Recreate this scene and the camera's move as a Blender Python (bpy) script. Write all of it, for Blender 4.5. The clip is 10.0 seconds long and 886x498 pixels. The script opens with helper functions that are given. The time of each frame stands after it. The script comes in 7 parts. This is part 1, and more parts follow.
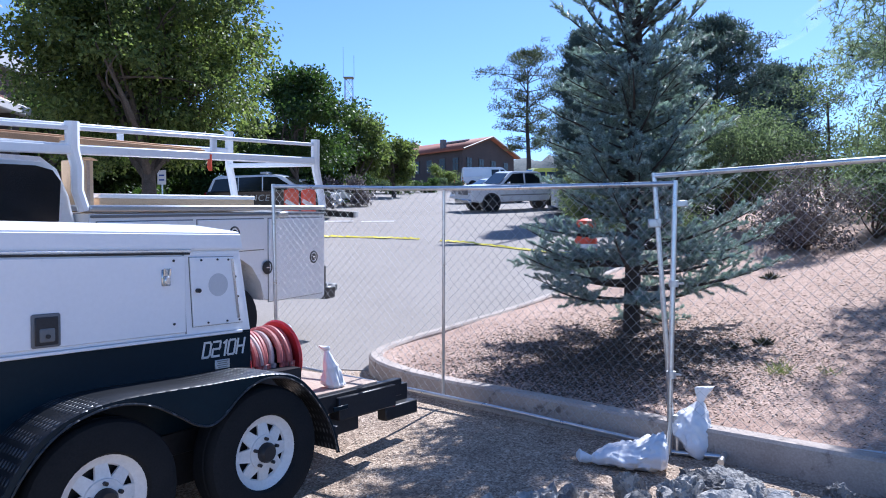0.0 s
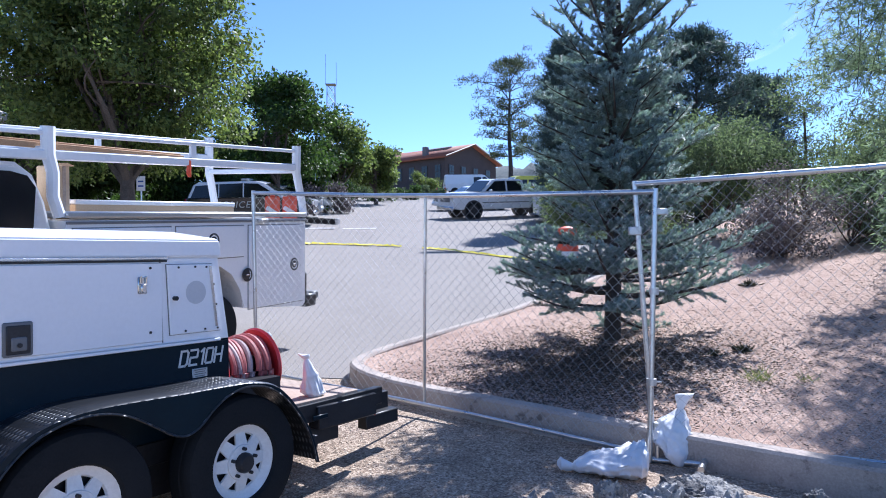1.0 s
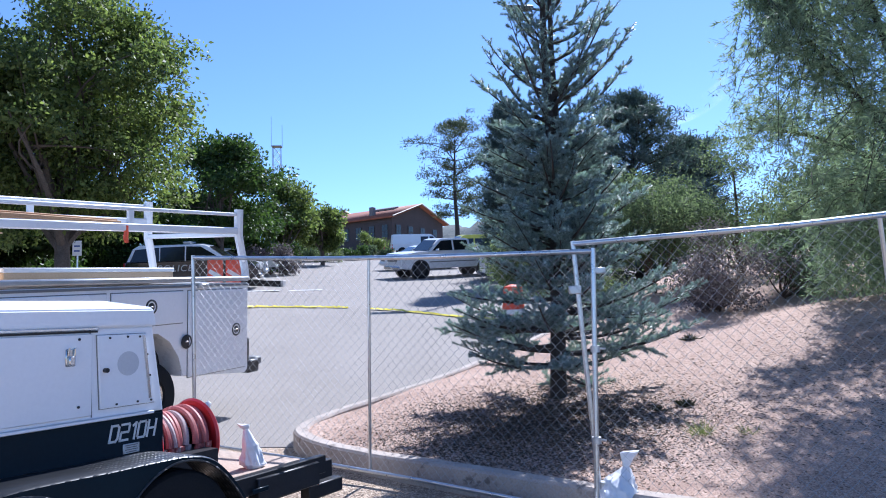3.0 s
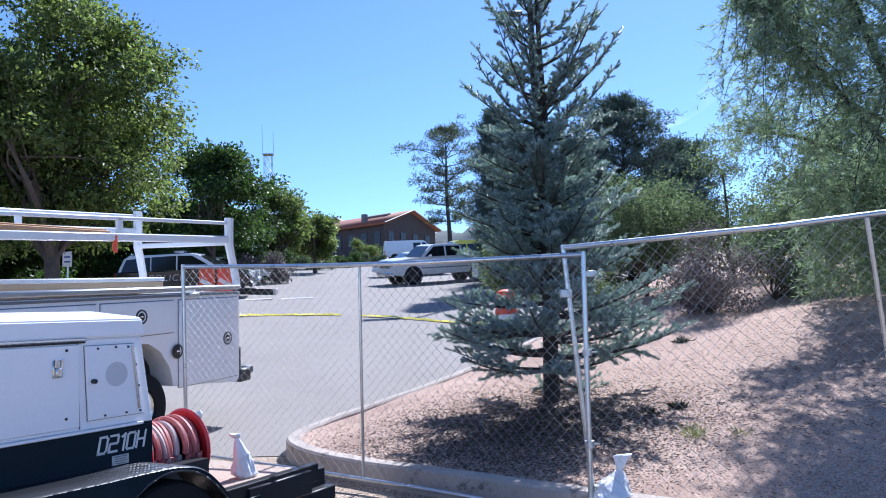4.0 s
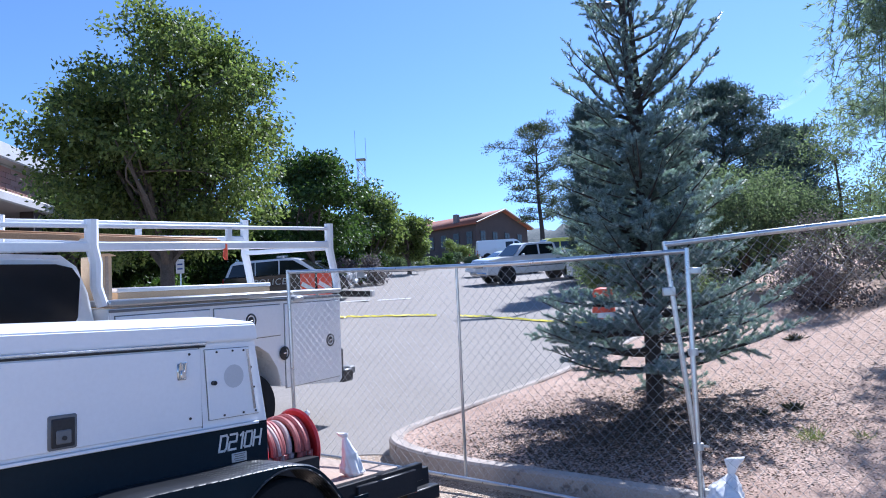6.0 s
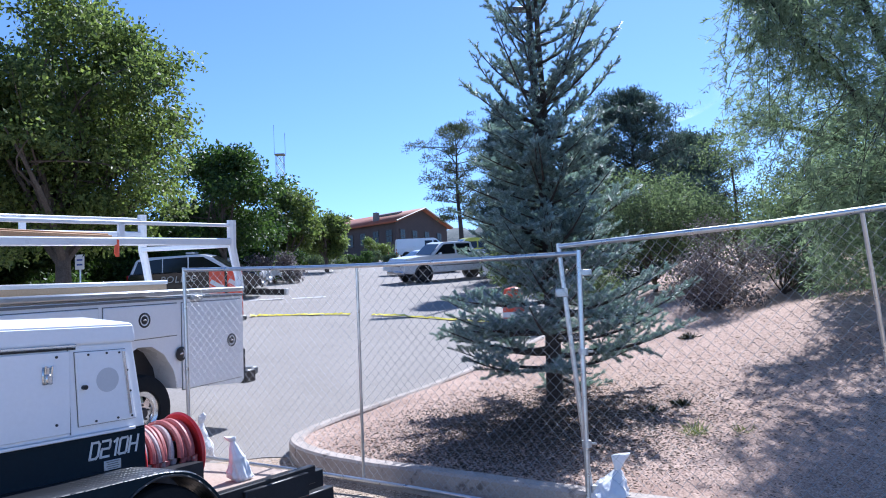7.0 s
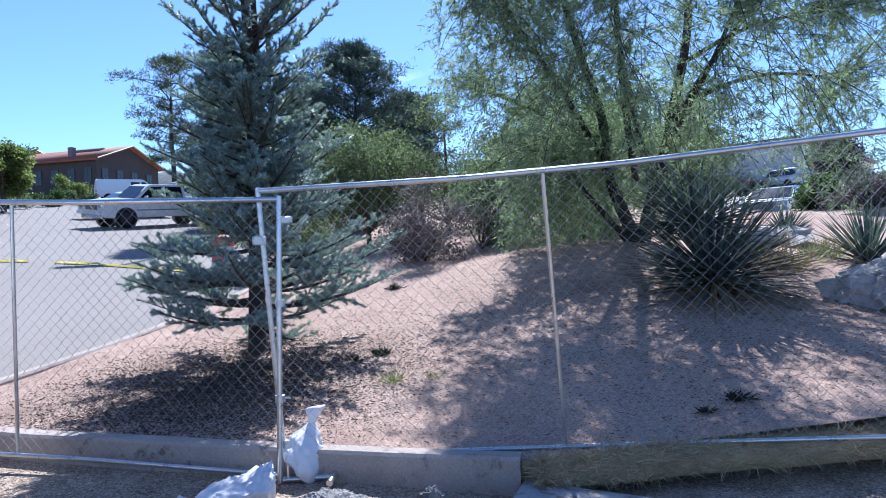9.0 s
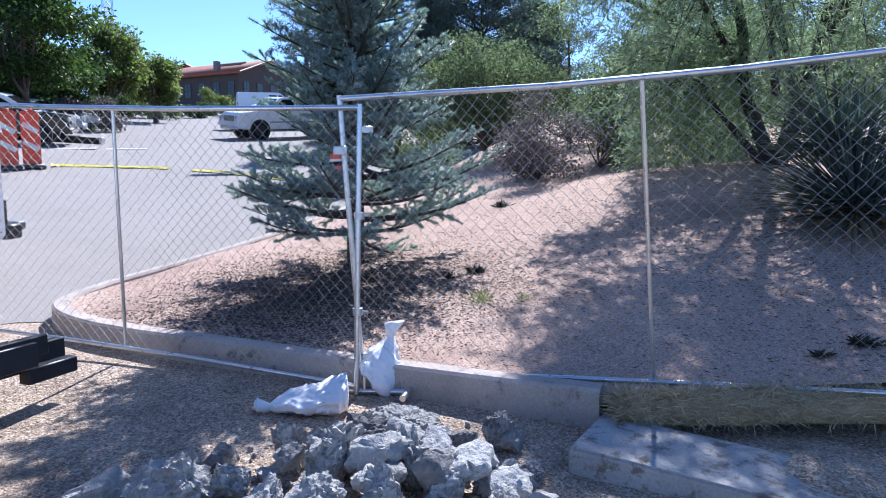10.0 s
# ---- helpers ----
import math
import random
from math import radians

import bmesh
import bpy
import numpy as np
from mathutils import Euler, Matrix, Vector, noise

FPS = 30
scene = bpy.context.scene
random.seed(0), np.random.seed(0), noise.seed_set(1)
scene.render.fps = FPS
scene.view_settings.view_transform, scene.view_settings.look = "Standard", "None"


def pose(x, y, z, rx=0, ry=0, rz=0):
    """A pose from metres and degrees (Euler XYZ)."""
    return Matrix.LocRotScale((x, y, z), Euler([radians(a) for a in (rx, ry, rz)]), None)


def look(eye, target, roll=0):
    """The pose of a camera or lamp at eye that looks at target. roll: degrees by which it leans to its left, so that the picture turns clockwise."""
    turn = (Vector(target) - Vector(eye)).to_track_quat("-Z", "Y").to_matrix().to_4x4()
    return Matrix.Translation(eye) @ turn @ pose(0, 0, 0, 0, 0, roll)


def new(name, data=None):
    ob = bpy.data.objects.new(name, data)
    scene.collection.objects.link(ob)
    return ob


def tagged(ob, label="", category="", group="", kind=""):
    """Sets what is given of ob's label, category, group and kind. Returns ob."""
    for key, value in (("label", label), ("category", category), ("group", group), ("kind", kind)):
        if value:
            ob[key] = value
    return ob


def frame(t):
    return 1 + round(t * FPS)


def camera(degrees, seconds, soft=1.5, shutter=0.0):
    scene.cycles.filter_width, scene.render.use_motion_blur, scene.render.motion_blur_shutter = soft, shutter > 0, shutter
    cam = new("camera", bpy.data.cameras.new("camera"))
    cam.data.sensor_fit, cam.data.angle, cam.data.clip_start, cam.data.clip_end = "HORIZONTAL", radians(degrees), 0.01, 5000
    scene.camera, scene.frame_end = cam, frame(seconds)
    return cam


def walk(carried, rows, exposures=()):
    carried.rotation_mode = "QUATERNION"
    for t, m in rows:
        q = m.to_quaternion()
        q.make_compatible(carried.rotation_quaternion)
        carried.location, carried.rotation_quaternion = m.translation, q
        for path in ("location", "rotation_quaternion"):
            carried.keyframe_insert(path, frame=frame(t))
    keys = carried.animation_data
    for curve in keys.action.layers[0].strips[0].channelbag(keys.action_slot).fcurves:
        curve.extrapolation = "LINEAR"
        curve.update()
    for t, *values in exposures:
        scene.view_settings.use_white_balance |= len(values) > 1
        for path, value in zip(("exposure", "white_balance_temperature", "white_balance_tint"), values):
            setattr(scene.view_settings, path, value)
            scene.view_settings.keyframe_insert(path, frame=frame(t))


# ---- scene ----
cam = camera(64.6, 10.0, 1.0)
PATH = [
    (0, (-0.016, -0.035, 1.499), (-0.016, 1.963, 1.601), -0.6),
    (0.5, (-0.014, -0.026, 1.498), (0.007, 1.971, 1.604), -0.5),
    (1, (-0.009, -0.019, 1.501), (0.042, 1.976, 1.623), -0.6),
    (1.5, (-0.002, -0.017, 1.504), (0.088, 1.975, 1.660), -0.9),
    (2, (0.011, -0.022, 1.511), (0.142, 1.964, 1.713), -1.3),
    (2.5, (0.025, -0.020, 1.524), (0.194, 1.957, 1.774), -1.7),
    (3, (0.029, -0.037, 1.520), (0.230, 1.932, 1.806), -2.1),
    (4.5, (0.053, -0.030, 1.513), (0.269, 1.935, 1.815), -3.3),
    (5, (0.048, -0.034, 1.505), (0.187, 1.939, 1.806), -3.5),
    (5.5, (0.036, -0.045, 1.516), (0.057, 1.931, 1.822), -3.4),
    (5.7, (0.010, -0.053, 1.522), (-0.031, 1.922, 1.836), -3.3),
    (6.8, (0.115, -0.056, 1.542), (0.129, 1.919, 1.851), -3.4),
    (7, (0.181, -0.036, 1.535), (0.366, 1.933, 1.831), -3.6),
    (7.5, (0.32, -0.042, 1.537), (0.898, 1.855, 1.802), -4.5),
    (8, (0.398, -0.022, 1.52), (1.221, 1.786, 1.753), -5.1),
    (8.5, (0.411, 0.052, 1.518), (1.339, 1.814, 1.697), -4.8),
    (9, (0.395, 0.175, 1.529), (1.319, 1.945, 1.636), -3.8),
    (9.5, (0.525, 0.24, 1.505), (1.322, 2.074, 1.52), -2.5),
    (10, (0.761, 0.306, 1.509), (1.342, 2.217, 1.399), -1.7),
]
# the path's own upright leans three degrees: stand it up about the first eye
LEVEL = pose(0, 0, 1.5, -3, 0, 0) @ pose(0, 0, -1.5)
walk(cam, [(t, LEVEL @ look(eye, target, roll)) for t, eye, target, roll in PATH], [(0, 0.9, 5400, 16), (9, 0.9, 5350, 15), (10, 1.02, 5400, 16)])

# ---- light ----
SUN_AZ, SUN_EL = 31.0, 47.0
world = bpy.data.worlds.new("sky")
scene.world = world
world.use_nodes = True
wn = world.node_tree
wn.nodes.clear()
sky = wn.nodes.new("ShaderNodeTexSky")
sky.sky_type = "NISHITA"
sky.sun_disc = False
sky.sun_elevation, sky.sun_rotation = radians(SUN_EL), radians(SUN_AZ)
sky.altitude, sky.air_density, sky.dust_density, sky.ozone_density = 1600, 1.0, 0.3, 5.0
back = wn.nodes.new("ShaderNodeBackground")
back.inputs["Strength"].default_value = 0.106
wout = wn.nodes.new("ShaderNodeOutputWorld")
wn.links.new(sky.outputs[0], back.inputs["Color"])
wn.links.new(back.outputs[0], wout.inputs["Surface"])

lamp = bpy.data.lights.new("sun", "SUN")
lamp.energy, lamp.angle, lamp.color = 5.0, radians(0.55), (1.0, 0.95, 0.86)
sun = new("sun", lamp)
sx, sy = math.sin(radians(SUN_AZ)), math.cos(radians(SUN_AZ))
sun.matrix_basis = look((sx * 40, sy * 40, 40 * math.tan(radians(SUN_EL))), (0, 0, 0))


# ---- materials ----
def material(name):
    m = bpy.data.materials.new(name)
    m.use_nodes = True
    nt = m.node_tree
    b = nt.nodes["Principled BSDF"]
    return m, nt, b


def noise_node(nt, scale, detail=6.0, rough=0.6, vec=None):
    n = nt.nodes.new("ShaderNodeTexNoise")
    n.inputs["Scale"].default_value = scale
    n.inputs["Detail"].default_value = detail
    n.inputs["Roughness"].default_value = rough
    if vec is None:
        g = nt.nodes.new("ShaderNodeTexCoord")
        vec = g.outputs["Object"]
    nt.links.new(vec, n.inputs["Vector"])
    return n


def ramp(nt, fac, stops):
    r = nt.nodes.new("ShaderNodeValToRGB")
    els = r.color_ramp.elements
    while len(els) < len(stops):
        els.new(0.5)
    for e, (p, c) in zip(els, stops):
        e.position = p
        e.color = (*c, 1) if len(c) == 3 else c
    nt.links.new(fac, r.inputs["Fac"])
    return r


def mixed(nt, fac, a, b, how="MIX"):
    m = nt.nodes.new("ShaderNodeMix")
    m.data_type, m.blend_type = "RGBA", how
    for sock, v in ((m.inputs["Factor"], fac), (m.inputs["A"], a), (m.inputs["B"], b)):
        if isinstance(v, (int, float)):
            sock.default_value = v
        elif isinstance(v, tuple):
            sock.default_value = (*v, 1)
        else:
            nt.links.new(v, sock)
    return m.outputs["Result"]


def bump(nt, b, height, strength, distance):
    n = nt.nodes.new("ShaderNodeBump")
    n.inputs["Strength"].default_value = strength
    n.inputs["Distance"].default_value = distance
    nt.links.new(height, n.inputs["Height"])
    nt.links.new(n.outputs["Normal"], b.inputs["Normal"])


def surface(name, dark, light, rough=0.8, metal=0.0, coarse=1.5, fine=60.0, relief=0.3, depth=0.004, spread=0.35, coat=0.0, stain=None, stain_at=0.62):
    """A paint, metal or mineral surface that varies at two scales, with optional stains."""
    m, nt, b = material(name)
    n1, n2 = noise_node(nt, coarse, 5), noise_node(nt, fine, 4)
    mid = mixed(nt, 0.5, n1.outputs["Fac"], n2.outputs["Fac"])
    r = ramp(nt, mid, [(0.5 - spread / 2, dark), (0.5 + spread / 2, light)])
    col = r.outputs["Color"]
    if stain:
        n3 = noise_node(nt, coarse * 2.3, 8, 0.7)
        f = ramp(nt, n3.outputs["Fac"], [(stain_at, (0, 0, 0)), (stain_at + 0.1, (1, 1, 1))])
        col = mixed(nt, f.outputs["Color"], col, stain)
    nt.links.new(col, b.inputs["Base Color"])
    b.inputs["Roughness"].default_value = rough
    b.inputs["Metallic"].default_value = metal
    b.inputs["Coat Weight"].default_value = coat
    b.inputs["Coat Roughness"].default_value = 0.08
    rr = nt.nodes.new("ShaderNodeMapRange")
    rr.inputs["To Min"].default_value, rr.inputs["To Max"].default_value = max(rough - 0.12, 0.03), min(rough + 0.12, 1)
    nt.links.new(n1.outputs["Fac"], rr.inputs["Value"])
    nt.links.new(rr.outputs["Result"], b.inputs["Roughness"])
    if relief:
        bump(nt, b, n2.outputs["Fac"], relief, depth)
    return m


def leaf_material(name, dark, light, glow=0.45, rough=0.5, gloss=0.35):
    """Leaves that let light through; each leaf has its own tone."""
    m, nt, b = material(name)
    g = nt.nodes.new("ShaderNodeNewGeometry")
    n = noise_node(nt, 1.1, 3)
    f = mixed(nt, 0.35, g.outputs["Random Per Island"], n.outputs["Fac"])
    r = ramp(nt, f, [(0.15, dark), (0.85, light)])
    nt.links.new(r.outputs["Color"], b.inputs["Base Color"])
    b.inputs["Roughness"].default_value = rough
    b.inputs["Specular IOR Level"].default_value = gloss
    t = nt.nodes.new("ShaderNodeBsdfTranslucent")
    warm = mixed(nt, 1.0, r.outputs["Color"], (1.2, 1.35, 0.95), "MULTIPLY")
    nt.links.new(warm, t.inputs["Color"])
    mx = nt.nodes.new("ShaderNodeMixShader")
    mx.inputs["Fac"].default_value = glow
    nt.links.new(b.outputs[0], mx.inputs[1])
    nt.links.new(t.outputs[0], mx.inputs[2])
    nt.links.new(mx.outputs[0], nt.nodes["Material Output"].inputs["Surface"])
    return m


def ground_material(name, stops, coarse, fine, grit, relief, depth, patch=None, patch_scale=0.35, patch_at=0.55, rough=0.95, grain=0.5):
    """Loose or paved ground: broad tone, grit of single grains, and patches of another tone."""
    m, nt, b = material(name)
    n1, n2 = noise_node(nt, coarse, 6), noise_node(nt, fine, 5, 0.7)
    v = nt.nodes.new("ShaderNodeTexVoronoi")
    v.inputs["Scale"].default_value = grit
    nt.links.new(nt.nodes.new("ShaderNodeTexCoord").outputs["Object"], v.inputs["Vector"])
    bw = nt.nodes.new("ShaderNodeRGBToBW")
    nt.links.new(v.outputs["Color"], bw.inputs["Color"])
    f = mixed(nt, grain, mixed(nt, 0.5, n1.outputs["Fac"], n2.outputs["Fac"]), bw.outputs["Val"])
    col = ramp(nt, f, stops).outputs["Color"]
    if patch:
        n3 = noise_node(nt, patch_scale, 7, 0.65)
        pf = ramp(nt, n3.outputs["Fac"], [(patch_at, (0, 0, 0)), (patch_at + 0.12, (0.8, 0.8, 0.8))])
        col = mixed(nt, pf.outputs["Color"], col, patch)
    nt.links.new(col, b.inputs["Base Color"])
    b.inputs["Roughness"].default_value = rough
    b.inputs["Specular IOR Level"].default_value = 0.25
    h = mixed(nt, 1 - grain, v.outputs["Distance"], n2.outputs["Fac"])
    bump(nt, b, h, relief, depth)
    return m


def piece_material(name, dark, light, rough=0.85, fine=40.0, relief=0.4, depth=0.004):
    """Alike pieces, each a little different."""
    m, nt, b = material(name)
    o = nt.nodes.new("ShaderNodeObjectInfo")
    g = nt.nodes.new("ShaderNodeNewGeometry")
    n = noise_node(nt, fine, 5)
    rnd = mixed(nt, 0.5, o.outputs["Random"], g.outputs["Random Per Island"])
    f = mixed(nt, 0.45, rnd, n.outputs["Fac"])
    nt.links.new(ramp(nt, f, [(0.25, dark), (0.75, light)]).outputs["Color"], b.inputs["Base Color"])
    b.inputs["Roughness"].default_value = rough
    bump(nt, b, n.outputs["Fac"], relief, depth)
    return m


def diamond_plate():
    """Tread plate: black metal with raised lozenges, worn bright on the crests."""
    m, nt, b = material("tread_plate")
    tc = nt.nodes.new("ShaderNodeTexCoord")
    heights = []
    for turn in (45, -45):
        mp = nt.nodes.new("ShaderNodeMapping")
        mp.inputs["Rotation"].default_value = (0, 0, radians(turn))
        mp.inputs["Scale"].default_value = (22, 50, 22)
        nt.links.new(tc.outputs["Object"], mp.inputs["Vector"])
        v = nt.nodes.new("ShaderNodeTexVoronoi")
        v.inputs["Randomness"].default_value = 0.0
        v.inputs["Scale"].default_value = 1.0
        nt.links.new(mp.outputs[0], v.inputs["Vector"])
        heights.append(ramp(nt, v.outputs["Distance"], [(0.25, (1, 1, 1)), (0.42, (0, 0, 0))]).outputs["Color"])
    h = mixed(nt, 1.0, heights[0], heights[1], "LIGHTEN")
    wear = noise_node(nt, 9, 6)
    w = mixed(nt, 1.0, h, ramp(nt, wear.outputs["Fac"], [(0.42, (0.05, 0.05, 0.05)), (0.7, (0.5, 0.5, 0.5))]).outputs["Color"], "MULTIPLY")
    col = mixed(nt, w, (0.02, 0.022, 0.026), (0.42, 0.43, 0.45))
    nt.links.new(col, b.inputs["Base Color"])
    b.inputs["Roughness"].default_value = 0.33
    b.inputs["Metallic"].default_value = 0.35
    bump(nt, b, h, 0.9, 0.004)
    return m


def plain(name, colour, rough=0.5, metal=0.0, emit=0.0, coat=0.0):
    return surface(name, tuple(c * 0.86 for c in colour), colour, rough, metal, 3.0, 90.0, 0.08, 0.001, 0.4, coat)


M_ASPHALT = ground_material("asphalt", [(0.25, (0.185, 0.166, 0.148)), (0.75, (0.335, 0.302, 0.272))], 0.8, 30, 130, 0.35, 0.004, (0.275, 0.248, 0.225), 0.22, 0.5, 0.9)
M_DIRT = ground_material("bare_dirt", [(0.3, (0.09, 0.066, 0.048)), (0.48, (0.34, 0.25, 0.18)), (0.66, (0.68, 0.55, 0.42))], 2.1, 34, 80, 1.0, 0.02, (0.17, 0.125, 0.093), 1.6, 0.57, 0.95, 0.3)
M_GRAVEL = ground_material("pink_gravel", [(0.22, (0.15, 0.1, 0.078)), (0.5, (0.44, 0.3, 0.228)), (0.8, (0.7, 0.55, 0.45))], 0.9, 34, 95, 0.9, 0.012, (0.29, 0.19, 0.145), 0.7, 0.56, 0.95, 0.4)
M_FIELD = ground_material("dry_field", [(0.2, (0.13, 0.1, 0.06)), (0.8, (0.27, 0.21, 0.13))], 0.05, 0.6, 6, 0.5, 0.05, (0.09, 0.1, 0.05), 0.02, 0.5)
M_STREET = ground_material("pale_street", [(0.2, (0.36, 0.33, 0.31)), (0.8, (0.5, 0.47, 0.45))], 0.5, 14, 80, 0.2, 0.004)
M_HILL = ground_material("far_hill", [(0.2, (0.07, 0.09, 0.09)), (0.8, (0.16, 0.17, 0.16))], 0.004, 0.05, 0.3, 0.4, 1.0)
M_CURB = surface("curb_concrete", (0.27, 0.225, 0.19), (0.52, 0.44, 0.38), 0.9, 0, 2.6, 70, 0.5, 0.006, 0.4, 0, (0.17, 0.14, 0.12), 0.56)
M_SLAB = surface("slab_concrete", (0.22, 0.208, 0.2), (0.43, 0.415, 0.4), 0.8, 0, 4, 60, 0.6, 0.008, 0.45, 0, (0.16, 0.13, 0.105), 0.52)
M_RUBBLE = piece_material("broken_concrete", (0.12, 0.115, 0.112), (0.52, 0.5, 0.47), 0.95, 26, 1.0, 0.045)
M_GALV = surface("galvanized_steel", (0.46, 0.47, 0.48), (0.72, 0.73, 0.74), 0.3, 0.9, 8, 160, 0.15, 0.001)
M_WIRE = surface("galvanized_wire", (0.3, 0.31, 0.32), (0.48, 0.49, 0.5), 0.4, 0.6, 8, 160, 0)
M_WHITE = surface("white_paint", (0.8, 0.81, 0.83), (0.88, 0.89, 0.91), 0.34, 0, 1.2, 45, 0.04, 0.001, 0.5, 0.3, (0.62, 0.62, 0.6), 0.66)
M_BODY_WHITE = surface("truck_white_paint", (0.72, 0.73, 0.74), (0.82, 0.83, 0.84), 0.3, 0, 1.0, 35, 0.03, 0.001, 0.5, 0.4, (0.55, 0.53, 0.5), 0.68)
M_NAVY = surface("black_enamel", (0.002, 0.01, 0.018), (0.004, 0.017, 0.028), 0.36, 0, 2.0, 50, 0.06, 0.001, 0.4, 0.3, (0.03, 0.03, 0.03), 0.68)
for sock, v in (("Specular IOR Level", 0.18), ("Coat Weight", 0.04)):
    M_NAVY.node_tree.nodes["Principled BSDF"].inputs[sock].default_value = v
M_BLACK = surface("black_steel", (0.012, 0.012, 0.014), (0.03, 0.03, 0.034), 0.42, 0.1, 4, 70, 0.15, 0.002)
M_RUBBER = surface("tyre_rubber", (0.008, 0.01, 0.012), (0.02, 0.021, 0.023), 0.9, 0, 6, 90, 0.3, 0.002, 0.4, 0, (0.05, 0.044, 0.038), 0.68)
M_RUBBER.node_tree.nodes["Principled BSDF"].inputs["Specular IOR Level"].default_value = 0.2
M_TREAD = diamond_plate()
M_RIM = surface("white_rim_paint", (0.62, 0.62, 0.61), (0.8, 0.8, 0.79), 0.4, 0, 6, 60, 0.1, 0.001, 0.4, 0.2, (0.4, 0.34, 0.28), 0.7)
M_CHROME = surface("bright_metal", (0.55, 0.56, 0.57), (0.75, 0.76, 0.77), 0.22, 0.95, 6, 90, 0.05, 0.001)
M_ALU = surface("brushed_aluminium", (0.42, 0.44, 0.46), (0.62, 0.64, 0.66), 0.36, 0.8, 3, 140, 0.12, 0.001)
M_RED = surface("red_reel_paint", (0.3, 0.012, 0.018), (0.5, 0.025, 0.03), 0.42, 0, 5, 60, 0.1, 0.001, 0.4, 0.2, (0.22, 0.03, 0.03), 0.66)
M_HOSE = surface("red_rubber_hose", (0.24, 0.05, 0.05), (0.44, 0.13, 0.12), 0.6, 0, 9, 80, 0.2, 0.002, 0.5, 0, (0.45, 0.3, 0.28), 0.58)
M_HOSE_PALE = surface("dusty_grey_hose", (0.28, 0.2, 0.2), (0.46, 0.36, 0.36), 0.7, 0, 9, 80, 0.2, 0.002)
M_TAIL = plain("tail_lamp_red", (0.35, 0.01, 0.012), 0.2, 0, 0, 0.5)
M_ORANGE = surface("safety_orange_plastic", (0.62, 0.07, 0.03), (0.8, 0.12, 0.045), 0.5, 0, 5, 60, 0.1, 0.001)
M_SAFE_WHITE = plain("white_band", (0.75, 0.74, 0.72), 0.5)
M_YELLOW = surface("yellow_tape", (0.72, 0.6, 0.02), (0.86, 0.74, 0.04), 0.45, 0, 6, 60, 0.05, 0.001)
M_SACK = surface("white_woven_sack", (0.66, 0.65, 0.66), (0.84, 0.83, 0.83), 0.7, 0, 9, 240, 0.35, 0.002, 0.4, 0, (0.62, 0.55, 0.47), 0.63)
M_STRAW = piece_material("straw", (0.17, 0.12, 0.065), (0.6, 0.48, 0.29), 0.75, 60, 0.2, 0.002)
M_WOOD = surface("raw_lumber", (0.36, 0.2, 0.1), (0.56, 0.35, 0.19), 0.75, 0, 2, 70, 0.2, 0.002)
M_PLY = surface("weathered_deck", (0.3, 0.21, 0.15), (0.5, 0.4, 0.32), 0.8, 0, 2, 60, 0.2, 0.002, 0.4, 0, (0.3, 0.24, 0.19), 0.6)
M_CARD = surface("cardboard", (0.5, 0.35, 0.21), (0.62, 0.46, 0.3), 0.85, 0, 2, 60, 0.1, 0.001)
M_PLASTIC = plain("grey_plastic", (0.16, 0.165, 0.17), 0.55)
M_PALE_GREY = plain("pale_grey_disc", (0.6, 0.61, 0.63), 0.6)
M_BLUE = plain("blue_badge", (0.02, 0.06, 0.3), 0.4)
M_BARK = surface("grey_brown_bark", (0.05, 0.038, 0.03), (0.16, 0.125, 0.1), 0.92, 0, 5, 34, 1.0, 0.02)
M_DARKBARK = surface("dark_bark", (0.022, 0.018, 0.016), (0.07, 0.058, 0.05), 0.92, 0, 5, 34, 1.0, 0.02)
M_TWIG = surface("brown_twig", (0.06, 0.04, 0.03), (0.15, 0.1, 0.07), 0.9, 0, 7, 60, 0.5, 0.004)
M_SPRUCE = leaf_material("blue_spruce_needles", (0.1, 0.15, 0.15), (0.46, 0.56, 0.56), 0.32, 0.5, 0.5)
M_CEDAR = leaf_material("dark_conifer_needles", (0.042, 0.066, 0.062), (0.125, 0.17, 0.148), 0.24, 0.6, 0.3)
M_PINE = leaf_material("pine_needles", (0.045, 0.06, 0.035), (0.13, 0.155, 0.085), 0.25, 0.6, 0.3)
M_LEAF = leaf_material("ash_leaves", (0.042, 0.066, 0.024), (0.22, 0.255, 0.075), 0.55)
M_LEAF2 = leaf_material("maple_leaves", (0.024, 0.05, 0.012), (0.085, 0.13, 0.03), 0.4)
M_WILLOW = leaf_material("willow_leaves", (0.12, 0.165, 0.115), (0.34, 0.4, 0.28), 0.52, 0.6, 0.2)
M_HEDGE = leaf_material("olive_shrub_leaves", (0.055, 0.076, 0.05), (0.21, 0.25, 0.135), 0.46, 0.65, 0.15)
M_PLUM = leaf_material("plum_shrub_leaves", (0.075, 0.06, 0.068), (0.27, 0.225, 0.24), 0.2, 0.65, 0.2)
M_PURPLE = leaf_material("purple_tree_leaves", (0.03, 0.018, 0.028), (0.11, 0.07, 0.095), 0.15, 0.6, 0.3)
M_YUCCA = leaf_material("yucca_blades", (0.038, 0.06, 0.056), (0.13, 0.17, 0.155), 0.2, 0.45, 0.4)
M_DRY = leaf_material("dry_blades", (0.2, 0.15, 0.09), (0.42, 0.33, 0.21), 0.25, 0.7, 0.2)
M_WEED = leaf_material("green_weed", (0.1, 0.13, 0.04), (0.26, 0.28, 0.1), 0.35)
M_DARKPLANT = leaf_material("dark_low_plant", (0.018, 0.02, 0.014), (0.06, 0.06, 0.04), 0.15)
